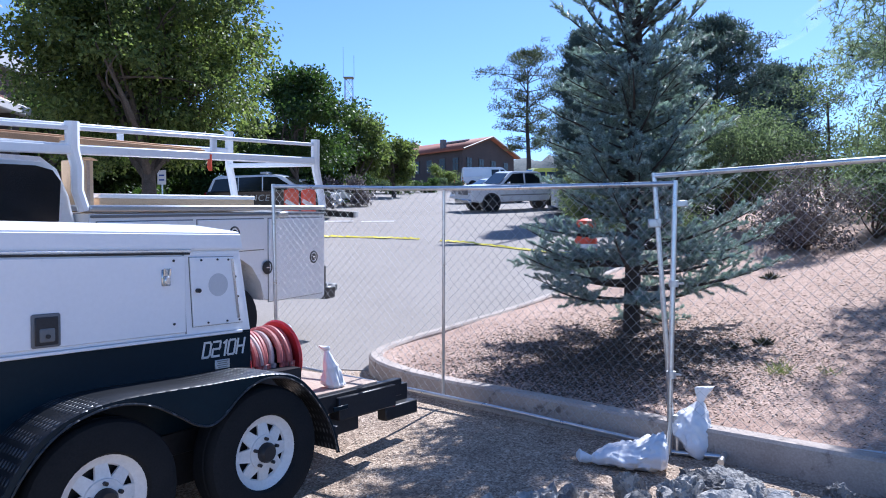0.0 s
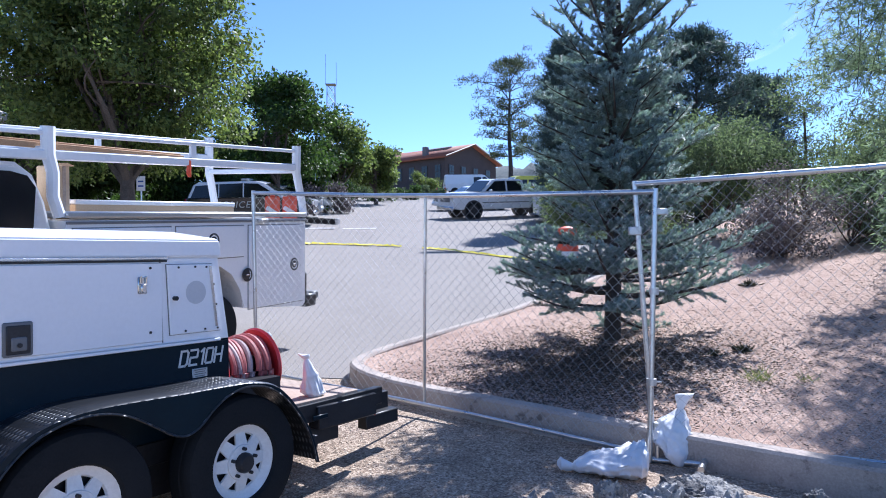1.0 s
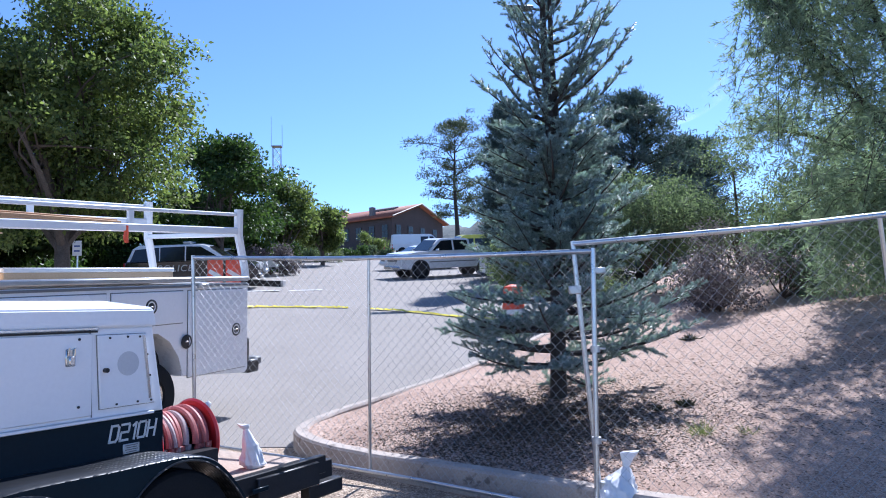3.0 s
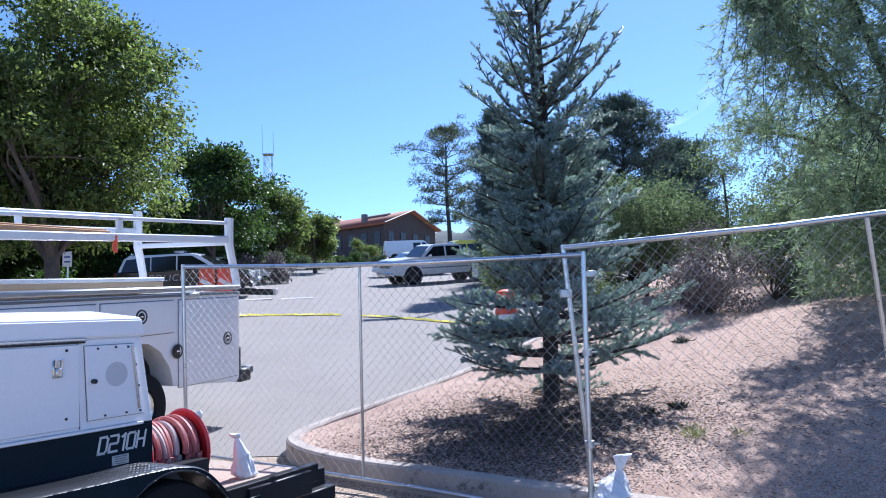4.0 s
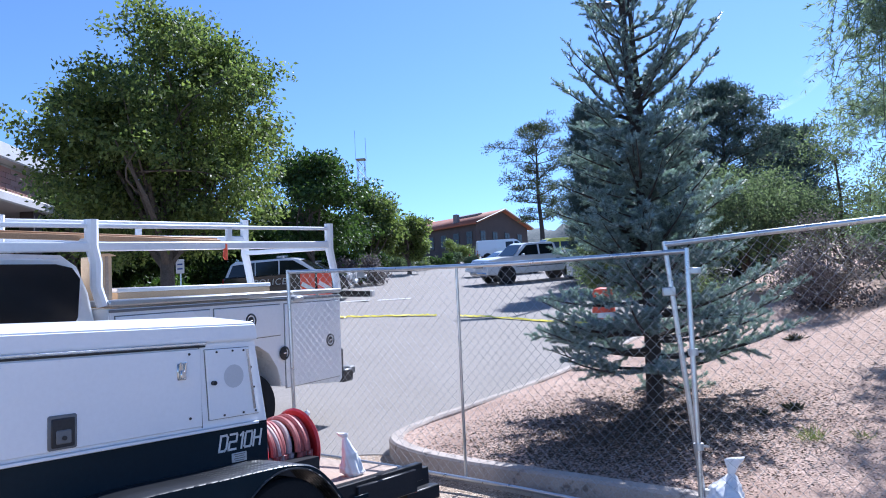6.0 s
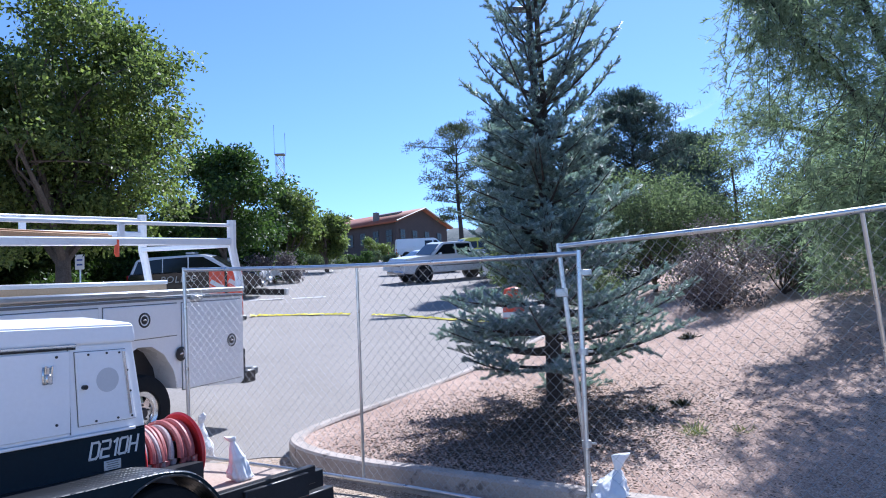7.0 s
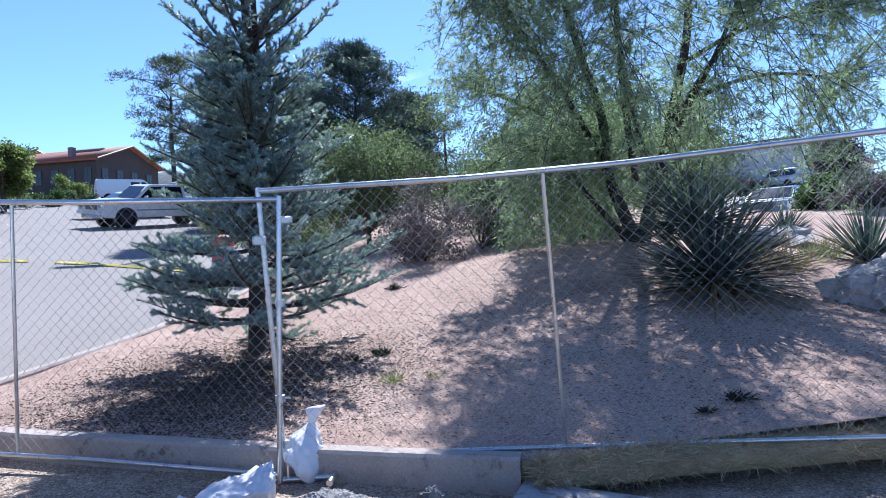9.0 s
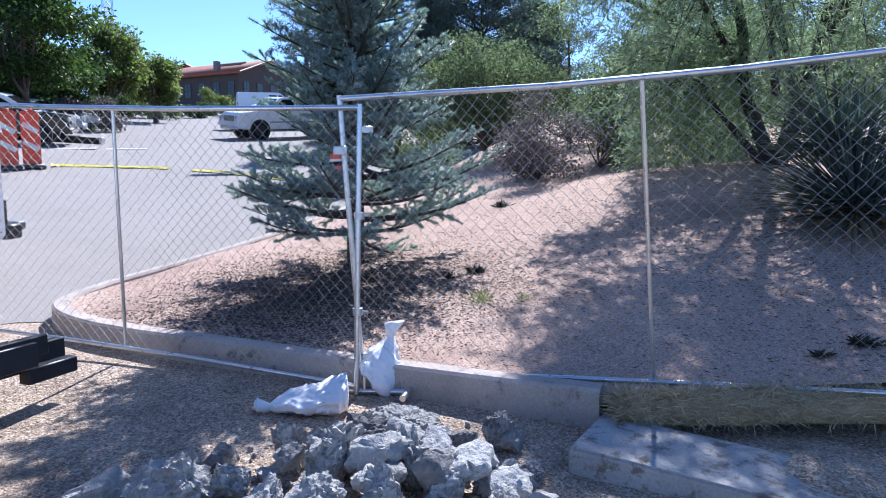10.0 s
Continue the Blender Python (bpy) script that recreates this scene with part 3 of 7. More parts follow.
# slim bag on the trailer deck, and one by the fence
sandbag(pose(-0.74, 4.62, 0.586, 0, 0, 20) @ Matrix.Diagonal((0.72, 0.72, 0.92, 1)), upright_rings([(0.0, 0.07, 0.06), (0.02, 0.105, 0.08), (0.07, 0.1, 0.075), (0.13, 0.075, 0.062), (0.19, 0.05, 0.045), (0.24, 0.03, 0.028), (0.265, 0.018, 0.018)], (-0.3, 0)),
        [((-0.078, 0, 0.262), 0.018, 0.018, FLAT), ((-0.085, 0, 0.28), 0.036, 0.025, FLAT), ((-0.105, 0, 0.3), 0.048, 0.03, FLAT), ((-0.13, 0, 0.302), 0.02, 0.016, FLAT)], 1, "white woven sandbag standing tied on the trailer deck")
sandbag(pose(-1.68, 7.28, dirt_z(-1.68, 7.28) + 0.03, 0, 0, 60) @ Matrix.Diagonal((0.8, 0.8, 0.86, 1)), upright_rings([(0.0, 0.12, 0.1), (0.04, 0.16, 0.13), (0.16, 0.165, 0.13), (0.24, 0.12, 0.1), (0.33, 0.07, 0.07), (0.4, 0.04, 0.04), (0.44, 0.026, 0.026)], (0.1, 0)),
        [((0.043, 0, 0.435), 0.026, 0.026, FLAT), ((0.05, 0, 0.48), 0.055, 0.045, FLAT), ((0.06, 0, 0.52), 0.06, 0.05, FLAT), ((0.065, 0, 0.55), 0.02, 0.02, FLAT)], 2, "white woven sandbag standing tied behind the hose reel")
# bag draped over the curb at the joint post
sandbag(pose(1.69, 4.8, 0.03, 0, 0, 12) @ Matrix.Diagonal((0.84, 0.95, 0.72, 1)), [((-0.03, -0.12, 0.02), 0.012, 0.012, FLAT), ((-0.03, -0.115, 0.07), 0.05, 0.04, FLAT), ((-0.03, -0.1, 0.16), 0.11, 0.06, FLAT), ((-0.03, -0.05, 0.25), 0.15, 0.09, FLAT), ((0, 0.01, 0.34), 0.155, 0.11, FLAT), ((0.03, 0.04, 0.42), 0.12, 0.09, FLAT), ((0.09, 0.05, 0.49), 0.055, 0.045, FLAT), ((0.11, 0.05, 0.53), 0.024, 0.024, FLAT)],
        [((0.11, 0.05, 0.525), 0.024, 0.024, FLAT), ((0.125, 0.05, 0.57), 0.045, 0.025, FLAT), ((0.14, 0.05, 0.62), 0.07, 0.022, FLAT), ((0.155, 0.05, 0.66), 0.085, 0.018, FLAT), ((0.16, 0.05, 0.67), 0.07, 0.006, FLAT)], 5, "white woven sandbag hung over the fence rail and curb")
# bag lying on the dirt
TURN = Matrix.Rotation(radians(90), 3, "Y")
sandbag(pose(1.18, 4.58, dirt_z(1.18, 4.58) + 0.005, 0, 0, -8) @ Matrix.Diagonal((0.78, 1, 1.05, 1)), [((0.32, 0.0, 0.1), 0.03, 0.08, TURN), ((0.31, 0, 0.1), 0.1, 0.16, TURN), ((0.24, 0, 0.095), 0.1, 0.19, TURN), ((0.1, 0.01, 0.07), 0.07, 0.19, TURN), ((-0.04, 0.02, 0.058), 0.058, 0.17, TURN), ((-0.16, 0.01, 0.055), 0.053, 0.12, TURN), ((-0.26, 0.0, 0.04), 0.036, 0.06, TURN), ((-0.3, 0, 0.035), 0.022, 0.025, TURN)],
        [((-0.295, 0, 0.035), 0.022, 0.025, TURN), ((-0.34, 0, 0.045), 0.035, 0.04, TURN), ((-0.39, 0.01, 0.055), 0.04, 0.06, TURN), ((-0.42, 0.02, 0.05), 0.012, 0.02, TURN)], 9, "white woven sandbag lying tied on the dirt")


# ---- broken concrete, slab and straw roll ----
def rock_mesh(seed, sx, sy, sz, rough=0.32, name="chunk", mat=M_RUBBLE, sub=3):
    bm = bmesh.new()
    bmesh.ops.create_icosphere(bm, subdivisions=sub, radius=1)
    off = Vector((seed * 3.7, seed * 1.3, seed * 2.1))
    rng = random.Random(seed)
    cuts = [(Vector((rng.gauss(0, 1), rng.gauss(0, 1), rng.gauss(0, 1))).normalized(), rng.uniform(0.45, 0.85)) for _ in range(10)]
    for v in bm.verts:
        p = v.co.copy()
        p *= 1 + rough * noise.noise(p * 1.1 + off) + 0.16 * noise.noise(p * 3.1 + off)
        for n, d in cuts:
            over = p.dot(n) - d
            if over > 0:
                p -= n * over * 0.9
        pit = abs(noise.noise(p * 5.5 + off))
        p *= 1 + 0.16 * noise.noise(p * 3 + off) + 0.15 * noise.noise(p * 7 + off) + 0.11 * noise.noise(p * 15 + off) + 0.05 * noise.noise(p * 34 + off) - 0.25 * max(0, 0.22 - pit)
        v.co = Vector((p.x * sx, p.y * sy, p.z * sz))
    return finish(bm, name, mat, 42)


def rock(name, x, y, z, s, seed, label, category, group, mat=M_RUBBLE, sub=3, sink=0.3, rough=0.32):
    ob = new(name, rock_mesh(seed, *s, rough, name, mat, sub))
    low = min(v.co.z for v in ob.data.vertices)
    ob.matrix_basis = pose(x, y, z - low - s[2] * sink, 0, 0, seed * 47 % 360)
    return tagged(ob, label, category, group)


CHUNKS = [(1.20, 3.62, 0.17, 0.14, 0.15), (1.56, 3.55, 0.16, 0.13, 0.16), (1.40, 3.86, 0.2, 0.14, 0.12), (1.62, 4.12, 0.24, 0.13, 0.1), (1.82, 3.62, 0.15, 0.13, 0.13), (1.02, 3.85, 0.13, 0.1, 0.13), (0.46, 3.6, 0.23, 0.18, 0.15), (0.72, 3.62, 0.09, 0.1, 0.13), (0.88, 3.42, 0.12, 0.1, 0.1), (1.08, 3.3, 0.15, 0.11, 0.12), (1.38, 3.28, 0.11, 0.1, 0.15), (1.66, 3.25, 0.12, 0.1, 0.1),
          (1.9, 3.32, 0.11, 0.09, 0.09), (0.62, 3.3, 0.13, 0.1, 0.09), (0.32, 3.28, 0.1, 0.09, 0.1), (2.12, 3.78, 0.1, 0.1, 0.11), (2.14, 3.42, 0.08, 0.07, 0.06), (0.9, 3.72, 0.07, 0.06, 0.05), (1.72, 3.86, 0.16, 0.1, 0.09), (0.15, 3.75, 0.11, 0.09, 0.08), (1.5, 3.05, 0.16, 0.12, 0.12), (1.15, 3.02, 0.14, 0.12, 0.1), (0.75, 3.02, 0.13, 0.12, 0.1), (1.85, 3.02, 0.12, 0.1, 0.1)]
for k, (x, y, *s) in enumerate(CHUNKS):
    s = [q * 1.06 for q in s]
    rock("concrete_chunk", x, y, dirt_z(x, y), s, k + 1, "jagged pale grey chunk of broken concrete on dirt", "rubble", "heap of broken concrete", sub=5)
more = random.Random(12)
for k in range(44):
    x, y = more.uniform(0.1, 2.25), more.uniform(2.95, 4.0)
    r = more.uniform(0.045, 0.12)
    lift = 0.0 if k < 30 else 0.1
    if lift:
        x, y = more.uniform(0.95, 1.9), more.uniform(3.2, 3.75)
        r *= 1.3
    rock("concrete_chunk", x, y, dirt_z(x, y) + lift, (r * more.uniform(0.9, 1.4), r, r * more.uniform(0.6, 1.0)), 30 + k, "small jagged grey chunk of broken concrete", "rubble", "heap of broken concrete")
rng = np.random.default_rng(8)
small = bmesh.new()
for k in range(150):
    x, y = rng.uniform(0.0, 2.3), rng.uniform(2.9, 4.25)
    r = rng.uniform(0.012, 0.04)
    mm = Matrix.Translation((x, y, dirt_z(x, y) + r * 0.3)) @ Euler(rng.uniform(0, 6, 3)).to_matrix().to_4x4() @ Matrix.Diagonal((r, r * rng.uniform(0.6, 1), r * rng.uniform(0.5, 0.9), 1))
    bmesh.ops.create_icosphere(small, subdivisions=1, radius=1, matrix=mm)
for v in small.verts:
    v.co += Vector((noise.noise(v.co * 60), noise.noise(v.co * 60 + Vector((5, 0, 0))), 0)) * 0.008
tagged(part("concrete_crumbs", small, M_RUBBLE, None, "small crumbs of broken concrete among the chunks"), category="rubble", kind="stuff")

slab = thing("concrete_slab", pose(2.36, 3.42, -0.01, 0, 0, -47), "broken pale concrete slab at the end of the curb", "slab")
bm = bmesh.new()
prism(bm, [(0, -0.14), (1.38, -0.14), (1.4, 0.03), (0.02, 0.12), (0, 0.1)], 0.0, 0.58, 0.012, 2)
for v in bm.verts:
    v.co += Vector((0.012 * noise.noise(v.co * 6), 0.014 * noise.noise(v.co * 5 + Vector((9, 0, 0))), 0))
part("slab", bm, M_SLAB, slab)

# straw wattle along the foot of the bed
WATTLE = [(2.86, 3.78), (3.3, 3.6), (3.9, 3.4), (4.6, 3.15), (5.4, 2.86), (6.4, 2.5)]
wattle = thing("straw_wattle", pose(2.86, 3.78, 0.1), "straw erosion roll lying along the foot of the bed", "straw roll")
wl = rounded_line([(x - 2.86, y - 3.78, dirt_z(x, y) + 0.12 - 0.1 + 0.02 * k) for k, (x, y) in enumerate(WATTLE)], 2)
part("roll", tube(bmesh.new(), wl, [0.095 + 0.02 * noise.noise((p[0] * 5, 0, 0)) for p in wl], 16), M_STRAW, wattle)
rng = np.random.default_rng(4)
n = 16000
seg = rng.integers(0, len(wl) - 1, n)
f = rng.random((n, 1))
wa = np.array(wl)
cen = wa[seg] * (1 - f) + wa[seg + 1] * f
ang = rng.uniform(-0.6, 3.7, n)
radial = np.stack([0.36 * np.cos(ang), 0.93 * np.cos(ang), np.sin(ang)], 1)
radial[:, :2] *= -1
basep = cen + radial * 0.092
way = np.stack([rng.normal(0, 1, n), rng.normal(0, 0.6, n), rng.normal(0, 0.3, n)], 1) + radial * 0.12
v, fc = blades(rng, basep, way, rng.uniform(0.04, 0.15, n), 0.0055)
soup("loose_straw", v, fc, M_STRAW, wattle, kind="stuff")


# ---- wheels ----
def wheel(parent, c, r, w, rim_r, out=-1, rim_mat=M_RIM, holes=8, hub_mat=M_BLACK):
    """A wheel on the y axis at c; out: the side that shows. wheel > rim, hub."""
    t, h = r, w / 2
    prof = [(rim_r, -h * 0.8), (rim_r * 1.06, -h * 0.98), (t * 0.86, -h * 1.02), (t * 0.955, -h * 0.9), (t * 0.985, -h * 0.72), (t, -h * 0.5), (t * 0.985, -h * 0.25), (t, -h * 0.2), (t, h * 0.2), (t * 0.985, h * 0.25), (t, h * 0.5), (t * 0.985, h * 0.72), (t * 0.955, h * 0.9), (t * 0.86, h * 1.02), (rim_r * 1.06, h * 0.98), (rim_r, h * 0.8)]
    tyre = part("wheel", lathe(bmesh.new(), prof, 36, (0, 0, 0), True), M_RUBBER, parent, at=Matrix.Translation(c))
    bm = bmesh.new()
    y0 = out * h * 0.82
    lathe(bm, [(rim_r * 1.05, y0 + out * 0.012), (rim_r * 1.07, y0), (rim_r * 1.0, y0 - out * 0.01), (rim_r * 0.9, y0 - out * 0.03), (rim_r * 0.78, y0 - out * 0.034), (rim_r * 0.74, y0 - out * 0.045), (rim_r * 0.9, y0 - out * 0.045)], 36, (0, 0, 0), True)
    lathe(bm, [(rim_r * 0.5, y0 - out * 0.035), (rim_r * 0.46, y0 - out * 0.012), (rim_r * 0.26, y0 - out * 0.008), (rim_r * 0.26, y0 - out * 0.03), (rim_r * 0.48, y0 - out * 0.05)], 24, (0, 0, 0), True)
    for k in range(holes):
        a = 2 * math.pi * k / holes
        ca, sa = math.cos(a), math.sin(a)
        mm = Matrix(((ca, 0, -sa, 0), (0, 1, 0, 0), (sa, 0, ca, 0), (0, 0, 0, 1)))
        q = []
        for rr, hw, yy in ((rim_r * 0.44, 0.036 * rim_r / 0.19, 0.02), (rim_r * 0.8, 0.027 * rim_r / 0.19, 0.036)):
            for s in (-1, 1):
                for d in (0.0, 0.012):
                    q.append(bm.verts.new(mm @ Vector((rr, y0 - out * (yy + d), s * hw))))
        for ids in ((0, 2, 6, 4), (1, 3, 7, 5), (0, 1, 5, 4), (2, 3, 7, 6)):
            bm.faces.new([q[i] for i in ids])
    rim = part("rim", bm, rim_mat, tyre)
    part("brake_drum", lathe(bmesh.new(), [(rim_r * 0.8, y0 - out * 0.1), (rim_r * 0.8, y0 - out * 0.07), (0.01, y0 - out * 0.068)], 20), M_BLACK, tyre)
    hb = lathe(bmesh.new(), [(rim_r * 0.27, y0 - out * 0.03), (rim_r * 0.27, y0 + out * 0.012), (rim_r * 0.2, y0 + out * 0.03), (0.004, y0 + out * 0.032)], 18)
    for k in range(5):
        a = 2 * math.pi * k / 5 + 0.3
        q = (rim_r * 0.37 * math.cos(a), 0, rim_r * 0.37 * math.sin(a))
        tube(hb, [(q[0], y0 - out * 0.02, q[2]), (q[0], y0 + out * 0.01, q[2])], rim_r * 0.05, 6)
    part("hub", hb, hub_mat, tyre)
    return tyre


def lettering(txt, size, m, parent, mat, name="lettering", slant=0.0, depth=0.0015, wide=1.0):
    cu = bpy.data.curves.new(name, "FONT")
    cu.body, cu.size, cu.extrude, cu.shear, cu.space_character = txt, size, depth, slant, wide
    cu.align_x = "LEFT"
    ob = new("writing_source", cu)
    dg = bpy.context.evaluated_depsgraph_get()
    me = bpy.data.meshes.new_from_object(ob.evaluated_get(dg))
    bpy.data.objects.remove(ob)
    me.materials.clear()
    me.materials.append(mat)
    out = new(name, me)
    out.parent = parent
    out.matrix_basis = m
    return out


def bolts(parent, places, r=0.006, mat=M_BLACK, y=-0.003):
    for x, yy, z in places:
        part("bolt", tube(bmesh.new(), [(x, yy + 0.004, z), (x, yy - 0.004, z)], r, 6), mat, parent)


# ---- the equipment trailer ----
# x along the trailer towards its deck, y inward from the near wheels' faces, z up
TR = thing("equipment_trailer", pose(-0.93, 3.73, 0.065, 0, 0, 53.13), "tandem-axle trailer with a white and black engine housing", "trailer")
for x in (-0.042, -0.915):
    wheel(TR, (x, 0.1, 0.353), 0.353, 0.2, 0.197, -1)
    wheel(TR, (x, 1.8, 0.353), 0.353, 0.2, 0.197, 1)
    part("axle", tube(bmesh.new(), [(x, 0.18, 0.353), (x, 1.72, 0.353)], 0.035, 10), M_BLACK, TR)
# lower body, black
part("lower_body", prism(bmesh.new(), [(-3.0, 0.5), (0.08, 0.5), (0.075, 0.985), (-3.0, 0.985)], 0.285, 1.62, 0.012), M_NAVY, TR, "glossy black lower body panel")
# white housing: main side, end panel and lid
part("housing", prism(bmesh.new(), [(-3.0, 0.985), (0.07, 0.985), (0.0, 1.44), (-3.0, 1.44)], 0.282, 1.62, 0.01), M_WHITE, TR, "white painted steel housing")
bm = bmesh.new()
SECTION = [(0.27, 1.44), (0.27, 1.528), (0.29, 1.54), (0.62, 1.585), (1.28, 1.585), (1.61, 1.54), (1.63, 1.528), (1.63, 1.44)]
ends = [[bm.verts.new((x - (0.018 if z > 1.5 else 0) * (1 if x > -1 else 0) - (0.06 if z > 1.56 and x > -1 else 0), y, z)) for y, z in SECTION] for x in (-3.0, 0.014)]
bm.faces.new(ends[0])
bm.faces.new(ends[1])
for k in range(len(SECTION)):
    q = (k + 1) % len(SECTION)
    bm.faces.new((ends[0][k], ends[1][k], ends[1][q], ends[0][q]))
bmesh.ops.bevel(bm, geom=list(bm.edges), offset=0.007, segments=2, affect="EDGES", clamp_overlap=True)
lid = part("lid", bm, M_WHITE, TR)
part("hinge_strip", boxm((-1.62, 0.268, 1.434), (2.6, 0.012, 0.014), 0.003), M_CHROME, TR)
part("hinge_shadow_gap", boxm((-1.62, 0.279, 1.42), (2.6, 0.006, 0.01)), M_BLACK, TR)
side_panel = part("side_door", boxm((-1.62, 0.276, 1.21), (2.54, 0.012, 0.4), 0.004), M_WHITE, TR)
part("lower_flange", boxm((-1.5, 0.274, 0.985), (3.0, 0.02, 0.016), 0.003), M_WHITE, TR)
bolts(side_panel, [(x, 0.269, z) for x, z in ((-0.42, 1.385), (-0.42, 1.06), (-1.3, 1.39), (-1.3, 1.05))], 0.007)
access = part("access_door", prism(bmesh.new(), [(-0.305, 1.035), (0.005, 1.035), (-0.05, 1.4), (-0.325, 1.4)], 0.268, 0.281, 0.003, 1), M_WHITE, TR, "small white bolted access door")
part("edge_gap", prism(bmesh.new(), [(-0.308, 1.032), (0.008, 1.032), (-0.048, 1.403), (-0.328, 1.403)], 0.278, 0.2815, 0, 1), M_PLASTIC, access)
part("piano_hinge", prism(bmesh.new(), [(-0.034, 1.06), (-0.02, 1.06), (-0.06, 1.39), (-0.074, 1.39)], 0.262, 0.272, 0, 1), M_CHROME, access)
part("faded_disc", tube(bmesh.new(), [(-0.155, 0.2685, 1.25), (-0.155, 0.2672, 1.25)], 0.062, 28), M_PALE_GREY, access, "round faded sticker patch")
part("knob", tube(bmesh.new(), [(-0.285, 0.27, 1.225), (-0.285, 0.245, 1.225)], 0.012, 10), M_BLACK, access)
bolts(access, [(x, 0.267, z) for x, z in ((-0.26, 1.385), (-0.16, 1.387), (-0.09, 1.385), (-0.22, 1.05), (-0.1, 1.05), (-0.02, 1.05), (-0.045, 1.29), (-0.028, 1.18))], 0.006)
seam = part("panel_seam", prism(bmesh.new(), [(-0.348, 1.0), (-0.342, 1.0), (-0.356, 1.44), (-0.362, 1.44)], 0.2795, 0.2835, 0, 1), M_PLASTIC, TR)
# toggle latch
lt = part("toggle_latch", boxm((-0.465, 0.266, 1.30), (0.05, 0.01, 0.085), 0.004), M_CHROME, TR)
part("toggle_loop", tube(bmesh.new(), [(-0.48, 0.256, 1.31), (-0.48, 0.25, 1.345), (-0.45, 0.25, 1.345), (-0.45, 0.256, 1.31)], 0.005, 6), M_CHROME, lt)
part("toggle_lever", boxm((-0.465, 0.254, 1.285), (0.03, 0.016, 0.045), 0.005), M_CHROME, lt)
# recessed paddle latch
pl = part("paddle_latch", boxm((-1.045, 0.267, 1.09), (0.125, 0.014, 0.15), 0.008), M_PLASTIC, TR, "dark grey recessed paddle latch")
part("latch_cup", boxm((-1.045, 0.259, 1.088), (0.1, 0.008, 0.125), 0.006), M_BLACK, pl)
part("latch_paddle", boxm((-1.045, 0.252, 1.07), (0.066, 0.01, 0.06), 0.008), M_PLASTIC, pl)
part("key_barrel", tube(bmesh.new(), [(-1.045, 0.25, 1.065), (-1.045, 0.24, 1.065)], 0.01, 10), M_BLACK, pl)
# squared slanted characters: strokes on a grid 0.6 wide and 1 high
GLYPHS = {"D": [[(0, 0), (0, 1), (0.42, 1), (0.55, 0.85), (0.55, 0.15), (0.42, 0), (0, 0)]], "2": [[(0, 1), (0.5, 1), (0.55, 0.92), (0.55, 0.58), (0.5, 0.5), (0.05, 0.5), (0, 0.42), (0, 0), (0.55, 0)]],
          "1": [[(0.1, 0.86), (0.28, 1), (0.28, 0)]], "0": [[(0.08, 0), (0, 0.1), (0, 0.9), (0.08, 1), (0.47, 1), (0.55, 0.9), (0.55, 0.1), (0.47, 0), (0.08, 0)]], "H": [[(0, 0), (0, 1)], [(0.55, 0), (0.55, 1)], [(0, 0.5), (0.55, 0.5)]]}
cx = 0.0
for ch in "D210H":
    bm = bmesh.new()
    for stroke in GLYPHS[ch]:
        for (xa, za), (xb, zb) in zip(stroke, stroke[1:]):
            a, b = Vector((xa + 0.2 * za, 0, za)) * 0.078, Vector((xb + 0.2 * zb, 0, zb)) * 0.078
            d = (b - a).normalized() * 0.006
            nn = Vector((-d.z, 0, d.x)) * 0.95
            lo = [bm.verts.new(p + Vector((0, y, 0))) for y in (0, -0.0012) for p in (a - d - nn, b + d - nn, b + d + nn, a - d + nn)]
            for ids in ((4, 5, 6, 7), (0, 1, 5, 4), (1, 2, 6, 5), (2, 3, 7, 6), (3, 0, 4, 7)):
                bm.faces.new([lo[q] for q in ids])
    part("unit_lettering", bm, M_SAFE_WHITE, TR, at=pose(-0.248 + cx, 0.2835, 0.862))
    cx += 0.04 if ch == "1" else 0.0585
plate = part("data_plate", boxm((-0.125, 0.281, 0.815), (0.095, 0.005, 0.05), 0.002), M_ALU, TR, "small riveted metal data plate")
for k in range(4):
    part("print_bar", boxm((-0.125, 0.2775, 0.832 - k * 0.011), (0.07 - 0.012 * (k % 2), 0.002, 0.004)), M_PLASTIC, plate)

# scalloped fender with tread-plate top
LIP = [(-1.38, 0.28), (-1.33, 0.46), (-1.24, 0.6), (-1.13, 0.705), (-1.0, 0.757), (-0.86, 0.772), (-0.72, 0.74), (-0.58, 0.655), (-0.5, 0.6), (-0.42, 0.576), (-0.34, 0.61), (-0.26, 0.69), (-0.15, 0.75), (-0.04, 0.763), (0.09, 0.735), (0.2, 0.66), (0.31, 0.53), (0.39, 0.4), (0.43, 0.25)]
ROOF = [(-1.41, 0.28), (-1.36, 0.48), (-1.26, 0.64), (-1.14, 0.735), (-1.0, 0.782), (-0.86, 0.795), (-0.72, 0.795), (-0.58, 0.792), (-0.5, 0.79), (-0.42, 0.788), (-0.34, 0.788), (-0.26, 0.788), (-0.15, 0.786), (-0.04, 0.784), (0.11, 0.756), (0.22, 0.68), (0.335, 0.54), (0.415, 0.4), (0.455, 0.25)]
LIP, ROOF = rounded_line(LIP, 2), rounded_line(ROOF, 2)


